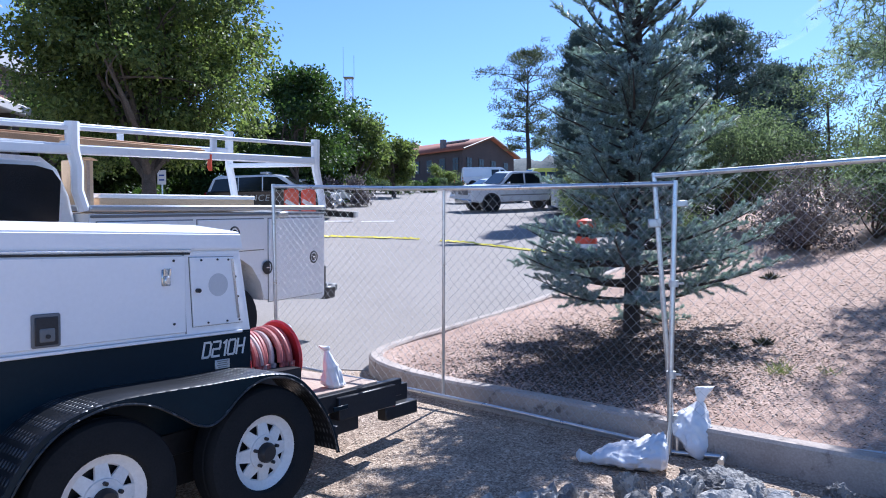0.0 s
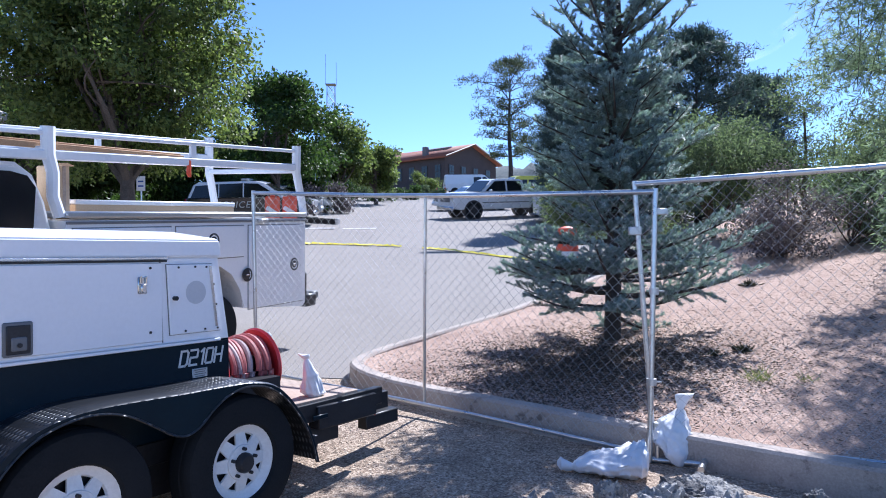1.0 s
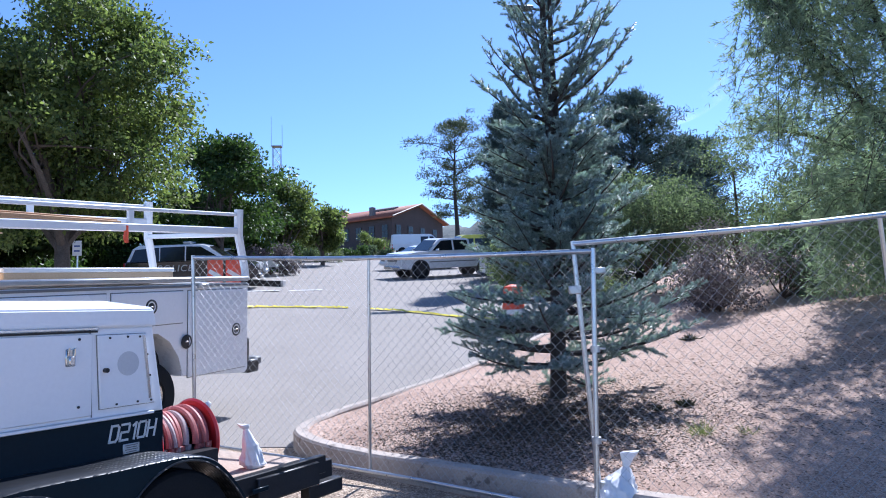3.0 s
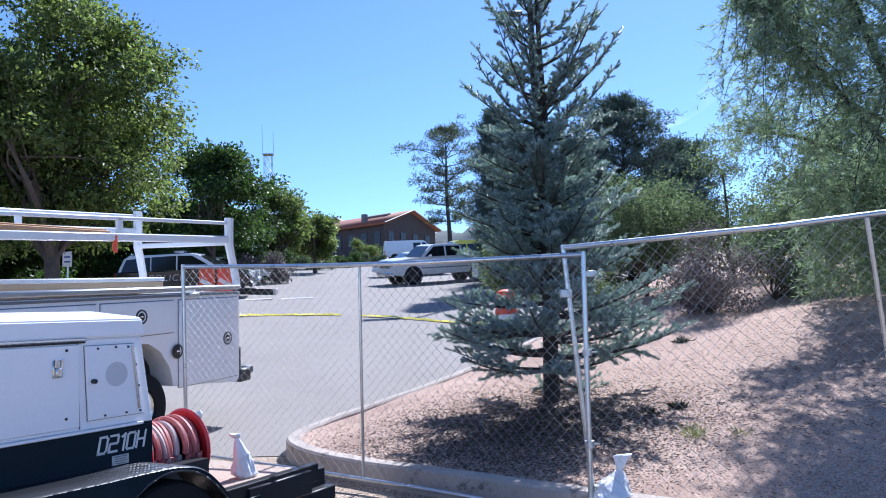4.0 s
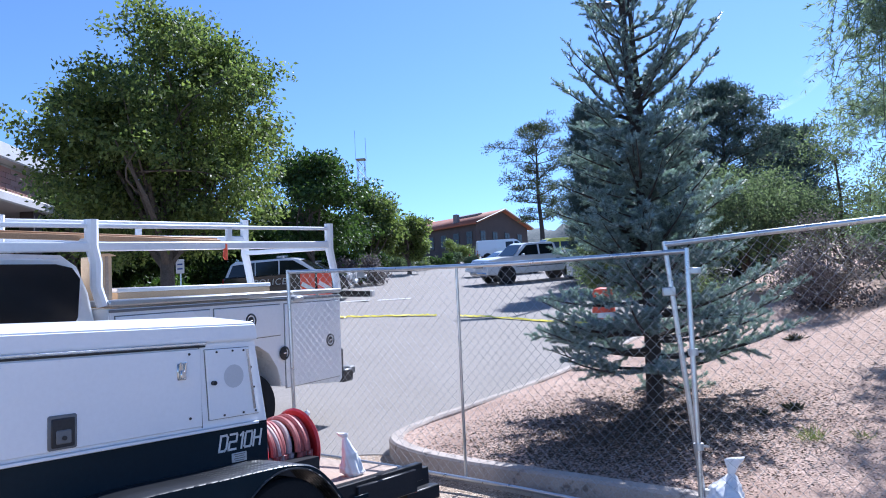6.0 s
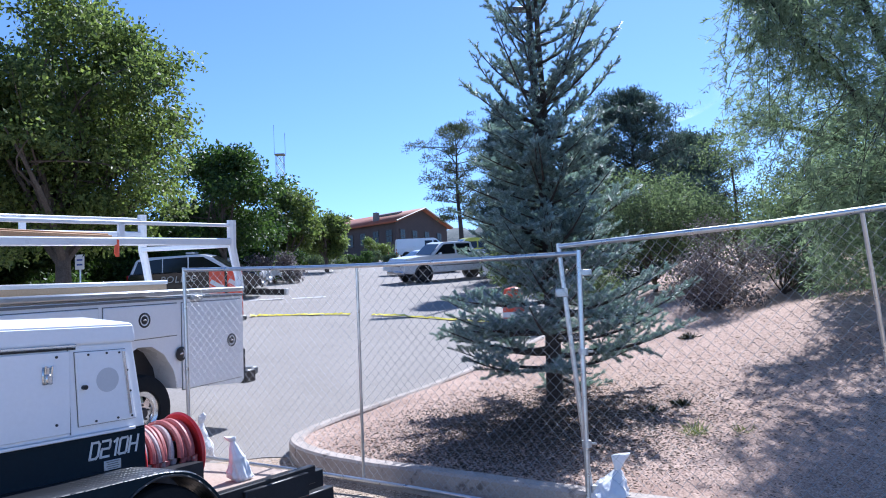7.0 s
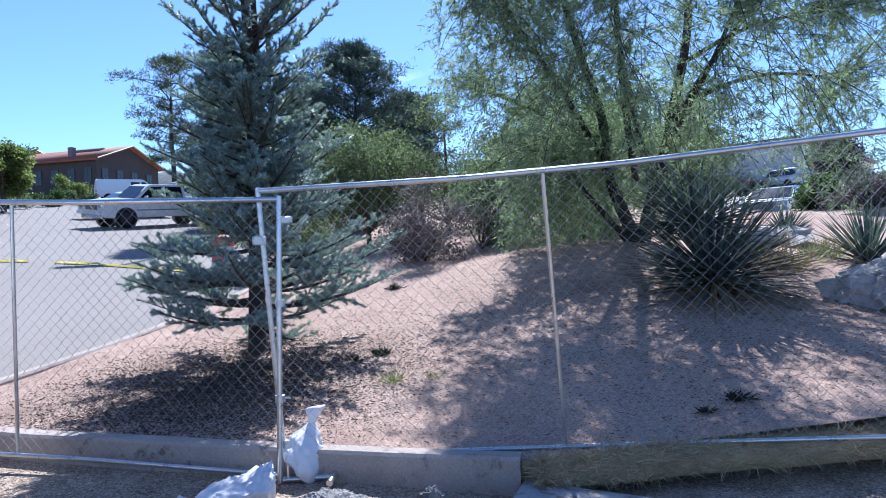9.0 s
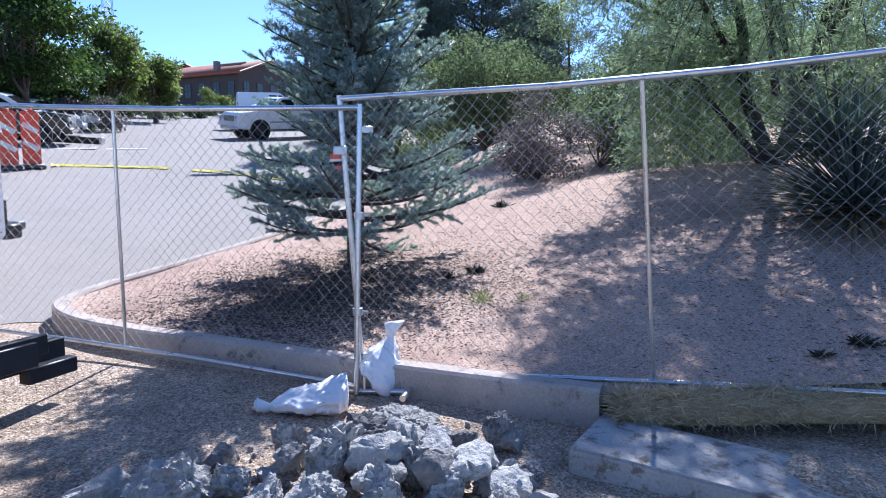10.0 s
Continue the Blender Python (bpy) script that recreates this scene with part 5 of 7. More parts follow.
def pine(name, at_point, label, height, bare, reach, tiers, per_tier, tufts, per, needle, tuft_r, mat, seed, rise=0.12, trunk_r=0.25, group="", peak=0.45, crown=0.7):
    """A conifer with a straight visible stem, tiers of limbs and tufts of needles towards their ends."""
    t = thing(name, pose(*at_point), label, "tree", group)
    rng = np.random.default_rng(seed)
    wood = bmesh.new()
    bend = [0.25 * trunk_r * math.sin(k * 0.9) for k in range(11)]
    tube(wood, [(bend[k], 0, height * k / 10 - (0.2 if k == 0 else 0)) for k in range(11)], [trunk_r * (1 - 0.09 * k) for k in range(11)], 8)
    cen = []
    a = 0.0
    for i in range(tiers):
        f = i / (tiers - 1)
        z = height * (bare + (0.985 - bare) * f)
        env = reach * (np.interp(f, [0, 0.2, peak, 0.8, 1.0], [0.72, 0.9, 1.0, 0.9 * crown, 0.18 * crown + 0.03]))
        for j in range(per_tier):
            a += 2.4 + rng.normal(0, 0.3)
            L = env * rng.uniform(0.55, 1.1)
            up = rise + 0.35 * f + rng.normal(0, 0.1)
            tip = np.array([math.cos(a) * L, math.sin(a) * L, z + up * L])
            b = branchy(wood, (0, 0, z), tip, trunk_r * 0.2, rng, 0.04, 5, 0.06)
            for q in range(tufts):
                g = rng.uniform(0.35, 1.0)
                i0 = min(int(g * 5), 4)
                p = b[i0] + (b[i0 + 1] - b[i0]) * (g * 5 - i0)
                cen.append(p + rng.normal(0, 0.09 * L, 3) * np.array([1, 1, 0.5]) + np.array([0, 0, tuft_r * 0.3]))
    part("trunk", wood, M_DARKBARK, t)
    cen = np.array(cen)
    n = len(cen) * per
    base = np.repeat(cen, per, 0) + np.clip(rng.normal(0, 0.5, (n, 3)), -1, 1) * tuft_r * np.array([1, 1, 0.6])
    way = rng.normal(0, 1, (n, 3)) + np.array([0, 0, 0.5])
    v, f = blades(rng, base, way, needle * rng.uniform(0.6, 1.1, n), needle * 0.16)
    soup("crown", v, f, mat, t)


spruce(2.0, 7.5, 5.9, "blue spruce with silvery needles growing in the gravel bed")

# dark conifers behind the spruce
pine("juniper_tree", (5.55, 27.4, lot_z(5.55, 27.4) - 0.1), "dark dense conifer standing at the edge of the lot", 7.3, 0.05, 1.55, 34, 10, 9, 30, 0.17, 0.26, M_CEDAR, 21, 0.6, 0.15, "lot conifers", 0.25, 0.62)
pine("juniper_tree", (8.9, 27.6, lot_z(8.9, 27.6) - 0.1), "dark conifer filling in behind the blue spruce", 5.9, 0.05, 1.7, 28, 10, 9, 30, 0.17, 0.26, M_CEDAR, 26, 0.5, 0.15, "lot conifers", 0.25, 0.7)
pine("pine_tree", (11.4, 29.0, 2.5), "tall dark pine beyond the shrubs", 8.0, 0.05, 3.7, 24, 7, 8, 32, 0.26, 0.27, M_CEDAR, 22, 0.15, 0.18, "far pines", 0.2, 0.8)
pine("pine_tree", (14.6, 30.5, 2.6), "dark pine beyond the shrubs", 6.3, 0.05, 3.2, 20, 7, 8, 32, 0.26, 0.27, M_CEDAR, 23, 0.15, 0.18, "far pines", 0.2, 0.8)
leafy("pine_tree", (7.6, 33.0, 3.0), "dark pine behind the parked pickup", "tree", (M_DARKBARK, M_CEDAR), 4.6, 1.0, 0.2, (2.0, 2.0), 130, 90, 0.26, 0.36, 24, "far pines", taper=2.0, holes=0.08, leaf_w=0.25, low=0.3)

# tall open ponderosa at the far building
pine("ponderosa_pine", (9.2, 75.0, lot_z(9.2, 75) - 0.2), "tall open ponderosa pine beside the far building", 14.0, 0.3, 4.9, 12, 4, 7, 34, 0.45, 0.55, M_PINE, 31, 0.08, 0.3, "", 0.62, 1.45)

# olive-green tall shrubs on the crest
for k, (x, y, h, r) in enumerate([(6.3, 15.2, 2.8, 1.5), (8.6, 15.6, 3.6, 1.8), (10.6, 14.0, 3.7, 1.8), (4.6, 17.0, 2.4, 1.4), (12.3, 12.4, 3.6, 1.6)]):
    leafy("tall_shrub", (x, y, mound_z(x, y) - 0.05), "tall olive-green leafy shrub on the crest of the bed", "shrub", (M_TWIG, M_HEDGE), h, 0.3, 0.06, (r, r), 210, 85, 0.085, 0.2, 40 + k, "crest shrubs", taper=0.5, holes=0.05, leaf_w=0.38, low=0.1)
# plum-leaved shrub
leafy("plum_shrub", (5.85, 11.4, mound_z(5.85, 11.4) - 0.04), "twiggy plum-brown leaved shrub on the gravel", "shrub", (M_TWIG, M_PLUM), 1.4, 0.1, 0.03, (0.9, 0.85), 240, 42, 0.05, 0.12, 51, taper=0.4, holes=0.0, leaf_w=0.6, low=0.02, limbs=14)
leafy("low_shrub", (7.4, 12.0, mound_z(7.4, 12.0) - 0.04), "green low shrub with grey twigs", "shrub", (M_TWIG, M_WILLOW), 1.3, 0.1, 0.03, (0.8, 0.8), 120, 50, 0.06, 0.15, 53, taper=0.4, holes=0.0, leaf_w=0.3, low=0.02, limbs=10)


def willow(x, y, label, seed=6):
    """A multi-stemmed desert willow with hanging narrow leaves."""
    z0 = mound_z(x, y) - 0.05
    t = thing("willow_tree", pose(x, y, z0), label, "tree")
    rng = np.random.default_rng(seed)
    wood = bmesh.new()
    # stems seen against the sky: (dx, dy, height) way-points
    R = np.array([0.78, -0.62])      # to the right of the view
    def pt(r, f, h):
        return (R[0] * r + 0.62 * f, R[1] * r + 0.78 * f, h)
    stems = [[pt(0, 0, 0), pt(-0.22, 0, 0.55), pt(-0.45, 0.1, 1.2), pt(-0.42, 0.1, 2.0), pt(-0.75, 0.1, 3.0), pt(-1.1, 0, 4.4), pt(-1.3, 0, 5.3)],
             [pt(0.05, 0, 0), pt(0.2, 0, 0.6), pt(0.5, 0, 1.5), pt(0.62, -0.1, 2.2), pt(0.85, -0.1, 3.1), pt(0.9, -0.1, 4.4), pt(1.1, -0.1, 5.5)],
             [pt(0.55, 0, 1.7), pt(0.95, 0, 2.4), pt(1.5, 0.1, 3.1), pt(2.1, 0.2, 3.9), pt(2.5, 0.2, 4.7)],
             [pt(0.6, 0, 2.0), pt(1.3, 0, 2.35), pt(2.1, 0.1, 2.5), pt(3.0, 0.1, 2.3)],
             [pt(-0.4, 0, 1.6), pt(-1.2, 0.1, 2.0), pt(-2.0, 0.1, 2.5), pt(-2.8, 0.1, 2.7)],
             [pt(0.1, 0, 0), pt(0.3, 0.3, 0.7), pt(0.1, 0.8, 2.0), pt(-0.1, 1.2, 3.6)],
             [pt(-0.1, 0, 0), pt(-0.5, -0.2, 0.5), pt(-0.9, -0.3, 1.0), pt(-1.2, -0.3, 1.7)],
             [pt(0.75, -0.1, 2.7), pt(1.6, -0.3, 3.1), pt(2.6, -0.4, 3.2)],
             [pt(0.0, 0, 1.0), pt(-0.2, -0.9, 2.2), pt(-0.3, -1.6, 3.4), pt(-0.2, -2.1, 4.4)],
             [pt(0.5, 0, 1.5), pt(1.1, -0.9, 2.6), pt(1.5, -1.6, 3.7)],
             [pt(-0.45, 0.1, 1.3), pt(-1.0, -0.5, 2.3), pt(-1.7, -1.1, 3.3), pt(-2.3, -1.6, 4.4)]]
    rad = [0.11, 0.12, 0.06, 0.045, 0.05, 0.08, 0.06, 0.04, 0.06, 0.05, 0.05]
    fine = []
    for s, r in zip(stems, rad):
        pp = rounded_line(s, 2)
        tube(wood, pp, [r * (1 - 0.72 * k / (len(pp) - 1)) for k in range(len(pp))], 8, False)
        fine += [(np.array(p), k / (len(pp) - 1)) for k, p in enumerate(pp)]
    hang, hd, hl = [], [], []
    pool = [p for p, f in fine if p[2] > 1.0]
    for k in range(725):
        r, fw, h = rng.uniform(-1, 1), rng.uniform(-1, 1), rng.uniform(1.0, 5.9)
        if k >= 600:
            r, fw, h = rng.uniform(-0.95, -0.3), rng.uniform(-0.3, 0.6), rng.uniform(2.2, 4.8)
        if k >= 665:
            r, fw, h = rng.uniform(-0.72, -0.2), rng.uniform(-0.95, -0.15), rng.uniform(3.0, 5.3)
        lim = math.sqrt(max(0.05, 1 - ((h - 3.1) / 3.0) ** 2))
        fw = (-1.25 + fw * 2.9 * math.sqrt(1 - r * r)) * lim
        r = r * lim * (3.9 if r > 0 else 2.75)
        q = np.array(pt(r, fw, h))
        near = sorted(pool, key=lambda s_: np.linalg.norm(s_ - q))[:6]
        p = near[rng.integers(len(near))]
        if np.linalg.norm(q - p) > 2.2:
            q = p + (q - p) * 2.2 / np.linalg.norm(q - p)
        b = branchy(wood, p, q, 0.008, rng, 0.22, 4, 0.15)
        for j in range(12):
            i = rng.integers(1, 6)
            hang.append(np.array(b[i]) + rng.normal(0, 0.1, 3))
            hd.append(np.array([rng.normal(0, 0.6), rng.normal(0, 0.6), rng.uniform(-0.75, 0.5)]))
            hl.append(rng.uniform(0.12, 0.36))
    # long skirts hanging low on the far-left side
    for k in range(1500):
        q = np.array(pt(rng.uniform(-2.0, -0.3), rng.uniform(-0.5, 1.6), rng.uniform(0.25, 2.2)))
        hang.append(q), hd.append(np.array([rng.normal(0, 0.6), rng.normal(0, 0.6), rng.uniform(-1.0, 0.1)])), hl.append(rng.uniform(0.18, 0.45))
    hang, hd, hl = np.array(hang), unit(np.array(hd)), np.array(hl)
    for p, d, l in zip(hang[::3], hd[::3], hl[::3]):
        tube(wood, [p, p + d * l * 0.6, p + d * l + np.array([0, 0, -0.1 * l])], [0.003, 0.002, 0.0015], 3, False)
    part("trunk", wood, M_DARKBARK, t)
    per = 18
    n = len(hang)
    f = rng.random((n, per, 1))
    base = (hang[:, None] + hd[:, None] * hl[:, None, None] * f + np.stack([np.zeros((n, per)), np.zeros((n, per)), -0.12 * f[..., 0] ** 2], -1)).reshape(-1, 3)
    way = np.repeat(hd, per, 0) * 0.7 + rng.normal(0, 0.55, (n * per, 3)) + np.array([0, 0, -0.18])
    v, fc = blades(rng, base, way, rng.uniform(0.06, 0.12, n * per), rng.uniform(0.011, 0.017, n * per))
    soup("crown", v, fc, M_WILLOW, t, "narrow grey-green hanging leaves")


willow(7.98, 8.28, "multi-stemmed desert willow with narrow hanging leaves")


def yucca(x, y, z, r, n, seed, label, dry=0.2, up=0.0, group="yucca plants", width=0.034):
    t = thing("yucca_plant", pose(x, y, z), label, "yucca", group)
    rng = np.random.default_rng(seed)
    part("core", lathe(bmesh.new(), [(0.02, -0.1), (0.1, -0.05), (0.12, 0.1), (0.09, 0.24), (0.02, 0.34)], 10), M_TWIG, t, at=pose(0, 0, 0, 90, 0, 0))

    def rosette(count, lo, hi, mat, nm, sag):
        V, F = [], []
        for k in range(count):
            az, el = rng.uniform(0, 2 * math.pi), math.asin(rng.uniform(math.sin(lo), math.sin(hi)))
            d = np.array([math.cos(az) * math.cos(el), math.sin(az) * math.cos(el), math.sin(el)])
            s = np.array([-math.sin(az), math.cos(az), 0])
            nn = np.cross(d, s)
            L, w = r * rng.uniform(0.75, 1.08), width * rng.uniform(0.7, 1.2)
            o = np.array([0, 0, 0.12]) + d * 0.05 + np.array([0, 0, rng.uniform(-0.08, 0.12)])
            b = len(V)
            for f, ww in ((0, 0.6), (0.3, 1.0), (0.7, 0.75), (1.0, 0.04)):
                c = o + d * L * f + np.array([0, 0, -sag * L * f * f * math.cos(el)])
                V += [c - s * w * ww / 2 + nn * w * 0.16 * ww, c - nn * w * 0.16 * ww, c + s * w * ww / 2 + nn * w * 0.16 * ww]
            for i in range(3):
                for j in range(2):
                    F.append((b + i * 3 + j, b + i * 3 + j + 1, b + i * 3 + 4 + j, b + i * 3 + 3 + j))
        soup(nm, V, F, mat, t, kind="")
    rosette(n, radians(-8 + up), radians(86), M_YUCCA, "rosette", 0.05)
    if dry:
        rosette(int(n * dry), radians(-42), radians(-5 + up), M_DRY, "dry_skirt", 0.12)
    return t


yucca(6.9, 5.93, 0.95, 1.3, 360, 3, "large yucca with stiff grey-green sword leaves", 0.3)
yucca(6.75, 6.03, 1.55, 0.95, 190, 13, "upper head of the yucca clump with stiff leaves", 0.0, 0)
yucca(11.3, 8.2, 1.38, 0.55, 120, 4, "smaller yucca beside the street with stiff leaves", 0.15, 35)
yucca(10.3, 6.2, 1.0, 0.95, 170, 5, "yucca with stiff leaves behind the boulder", 0.15, 20)
rock("boulder", 8.05, 4.68, mound_z(8.05, 4.68) - 0.16, (0.75, 0.58, 0.52), 71, "large grey weathered landscape boulder on the bed", "boulder", "landscape boulders", M_STONE, 5, 0.25, 0.3)
leafy("brown_shrub", (20.3, 12.2, 2.15), "large rounded brown dry shrub beside the street", "shrub", (M_TWIG, M_PLUM), 1.3, 0.1, 0.04, (0.95, 0.9), 170, 70, 0.08, 0.2, 97, taper=0.3, holes=0.0, low=0.0, limbs=8)
for k, (x, y) in enumerate([(9.6, 11.6), (8.4, 12.6), (10.6, 10.2)]):
    leafy("tall_shrub", (x, y, mound_z(x, y) - 0.05), "green shrub growing behind the willow", "shrub", (M_TWIG, M_HEDGE), 2.0, 0.2, 0.05, (1.1, 1.0), 150, 75, 0.08, 0.18, 140 + k, "crest shrubs", taper=0.5, holes=0.05, leaf_w=0.38, low=0.05)
rock("boulder", 9.0, 7.2, mound_z(9.0, 7.2), (0.9, 0.4, 0.22), 73, "low flat stone edging the bed", "boulder", "landscape boulders", M_STONE, 3, 0.3, 0.2)
rock("boulder", 11.3, 8.4, mound_z(11.3, 8.4) - 0.1, (1.3, 0.5, 0.26), 74, "low reddish stone edging the bed", "boulder", "landscape boulders", M_STONE, 3, 0.3, 0.2)


def low_plant(x, y, r, n, mat, seed, label, name="low_plant", category="plant", width=0.02, up=0.2, group="small bed plants"):
    t = thing(name, pose(x, y, mound_z(x, y) - 0.01), label, category, group)
    rng = np.random.default_rng(seed)
    base = rng.normal(0, r * 0.28, (n, 3)) * np.array([1, 1, 0.15]) + np.array([0, 0, 0.01])
    way = np.stack([rng.normal(0, 1, n), rng.normal(0, 1, n), np.abs(rng.normal(up, 0.5, n))], 1)
    v, f = blades(rng, base, way, rng.uniform(0.5, 1.1, n) * r, width)
    soup("leaves", v, f, mat, t)


low_plant(4.42, 9.45, 0.13, 90, M_DARKPLANT, 1, "small dark withered plant in the gravel", width=0.022, up=0.5)
low_plant(3.02, 6.6, 0.1, 90, M_DARKPLANT, 2, "small dark withered plant in the gravel", width=0.022, up=0.6)
low_plant(2.72, 6.55, 0.08, 50, M_DARKPLANT, 3, "small dark withered plant in the gravel", width=0.02, up=0.3)
low_plant(4.62, 3.75, 0.1, 90, M_DARKPLANT, 4, "small dark withered plant in the gravel", width=0.022, up=0.5)
low_plant(4.28, 3.72, 0.07, 50, M_DARKPLANT, 5, "small dark withered plant in the gravel", width=0.02, up=0.3)
low_plant(2.75, 5.72, 0.17, 70, M_WEED, 6, "tuft of yellow-green weed in the gravel", "weed_tuft", "weed", 0.006, 1.2, "weed tufts")
low_plant(3.1, 5.6, 0.14, 40, M_WEED, 7, "thin tuft of yellow-green weed in the gravel", "weed_tuft", "weed", 0.005, 1.0, "weed tufts")
low_plant(9.9, 6.6, 0.5, 160, M_WEED, 8, "yellow-green grassy tuft beside the street", "weed_tuft", "weed", 0.012, 1.0, "weed tufts")
low_plant(8.6, 6.3, 0.6, 220, M_DRY, 9, "heap of dry fallen blades under the yucca", "dry_litter", "dry leaves", 0.02, 0.25, "")

# loose pebbles, and leaf litter that also darkens the trees' shade
def pebbles(name, n, place, fz, r0, r1, mat, label, seed):
    rng = np.random.default_rng(seed)
    cen = []
    while len(cen) < n:
        x, y = place(rng)
        cen.append((x, y, fz(x, y)))
    cen = np.array(cen)
    r = rng.uniform(r0, r1, (n, 1)) * rng.uniform(0.5, 1, (n, 1))
    octa = np.array([(1, 0, 0), (0, 1, 0), (-1, 0, 0), (0, -1, 0), (0, 0, 0.8), (0, 0, -0.8)])
    v = cen[:, None] + (octa[None] * rng.uniform(0.6, 1.3, (n, 6, 1)) * np.stack([r, r * rng.uniform(0.6, 1, (n, 1)), r * 0.7], -1))
    f = np.array([(0, 1, 4), (1, 2, 4), (2, 3, 4), (3, 0, 4), (1, 0, 5), (2, 1, 5), (3, 2, 5), (0, 3, 5)])
    F = (f[None] + 6 * np.arange(n)[:, None, None]).reshape(-1, 3)
    ob = soup(name, v.reshape(-1, 3), F, mat, None, label, True, "stuff")
    return tagged(ob, category="gravel")


def on_bed(rng):
    y = rng.uniform(2.4, 11.5) if rng.random() < 0.7 else rng.uniform(3.5, 7)
    return rng.uniform(island_left(y) + 0.2, min(island_left(y) + 8, 10)), y


M_PEBBLE = piece_material("granite_pebbles", (0.13, 0.085, 0.066), (0.68, 0.52, 0.42), 0.9, 60, 0.3, 0.002)
M_GRIT = piece_material("dirt_grit", (0.08, 0.06, 0.045), (0.58, 0.47, 0.36), 0.95, 60, 0.3, 0.002)
# litter brown, kept extra dark to deepen the shade it lies in
M_LITTER_SHADE = leaf_material("litter_and_shade_brown", (0.025, 0.018, 0.014), (0.13, 0.09, 0.06), 0.1)
pebbles("bed_pebbles", 30000, on_bed, mound_z, 0.005, 0.015, M_PEBBLE, "loose pink granite pebbles on the bed", 11)
pebbles("dirt_pebbles", 20000, lambda r: (r.uniform(-2.2, 4.2), r.uniform(2.4, 7.0)), dirt_z, 0.004, 0.014, M_GRIT, "grit and small stones on the dirt", 12)
# litter massed on the spruce's shadow side, so that its colour deepens the shade
rng = np.random.default_rng(17)
n = 42000
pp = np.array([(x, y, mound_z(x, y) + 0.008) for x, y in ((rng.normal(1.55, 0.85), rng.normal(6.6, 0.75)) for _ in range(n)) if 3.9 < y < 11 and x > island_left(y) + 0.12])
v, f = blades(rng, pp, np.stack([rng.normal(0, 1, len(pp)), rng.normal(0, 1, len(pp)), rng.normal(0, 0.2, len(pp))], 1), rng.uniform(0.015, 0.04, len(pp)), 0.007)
tagged(soup("needle_litter_shade", v, f, M_LITTER_SHADE, None, "brown fallen needles and leaf litter, massed dark to deepen the spruce's shade", kind="stuff"), category="litter")
# fallen willow leaves, spread wide to add dark to its shaded ground
pp = np.array([(x, y, mound_z(x, y) + 0.008) for x, y in ((rng.normal(5.9, 1.7), rng.normal(5.9, 1.8)) for _ in range(15000)) if 2.6 < y < 11 and x > island_left(y) + 0.25])
v, f = blades(rng, pp, np.stack([rng.normal(0, 1, len(pp)), rng.normal(0, 1, len(pp)), rng.normal(0, 0.2, len(pp))], 1), rng.uniform(0.02, 0.05, len(pp)), 0.007)
tagged(soup("leaf_litter_shade", v, f, M_LITTER_SHADE, None, "brown fallen narrow leaves that also darken the ground in the willow's shade", kind="stuff"), category="litter")

# broad-leaved trees along the lot
leafy("ash_tree", (-7.15, 17.0, lot_z(-7, 17)), "large full green ash tree beside the parking lot", "tree", (M_BARK, M_LEAF), 8.3, 2.1, 0.2, (2.75, 2.75), 900, 78, 0.125, 0.21, 61, "lot trees", taper=2.0, holes=0.12, leaf_w=0.55, low=1.95, limbs=14, lobe=0.32, shell=0.2)
leafy("maple_tree", (-6.9, 33.0, lot_z(-6.9, 33)), "round green tree beside the parked cars", "tree", (M_BARK, M_LEAF2), 6.7, 1.9, 0.16, (2.3, 2.2), 320, 52, 0.2, 0.28, 62, "lot trees", taper=1.2, holes=0.12, leaf_w=0.55, low=1.7, lobe=0.34)
leafy("maple_tree", (-12.5, 31.0, lot_z(-12.5, 31)), "green tree behind the police car", "tree", (M_BARK, M_LEAF2), 5.6, 1.8, 0.16, (2.1, 2.1), 280, 60, 0.2, 0.32, 66, "lot trees", taper=0.8, holes=0.05, leaf_w=0.55, low=1.4)
leafy("maple_tree", (-5.6, 46.0, lot_z(-5.6, 46)), "green tree along the far edge of the lot", "tree", (M_BARK, M_LEAF), 5.3, 1.4, 0.16, (1.9, 2.0), 280, 50, 0.24, 0.3, 63, "lot trees", taper=1.8, holes=0.12, leaf_w=0.55, low=1.4, lobe=0.34)
leafy("maple_tree", (-3.5, 50.0, lot_z(-3.5, 50)), "light green tree at the far end of the row", "tree", (M_BARK, M_LEAF), 4.2, 1.2, 0.16, (1.4, 1.5), 240, 50, 0.22, 0.28, 64, "lot trees", taper=1.8, holes=0.12, leaf_w=0.55, low=1.2, lobe=0.34)
leafy("maple_tree", (-14.0, 25.5, lot_z(-14, 25.5)), "green tree against the brick building", "tree", (M_BARK, M_LEAF2), 4.6, 1.6, 0.14, (2.6, 2.2), 280, 60, 0.2, 0.32, 65, "lot trees", taper=0.8, holes=0.05, leaf_w=0.55, low=1.8)
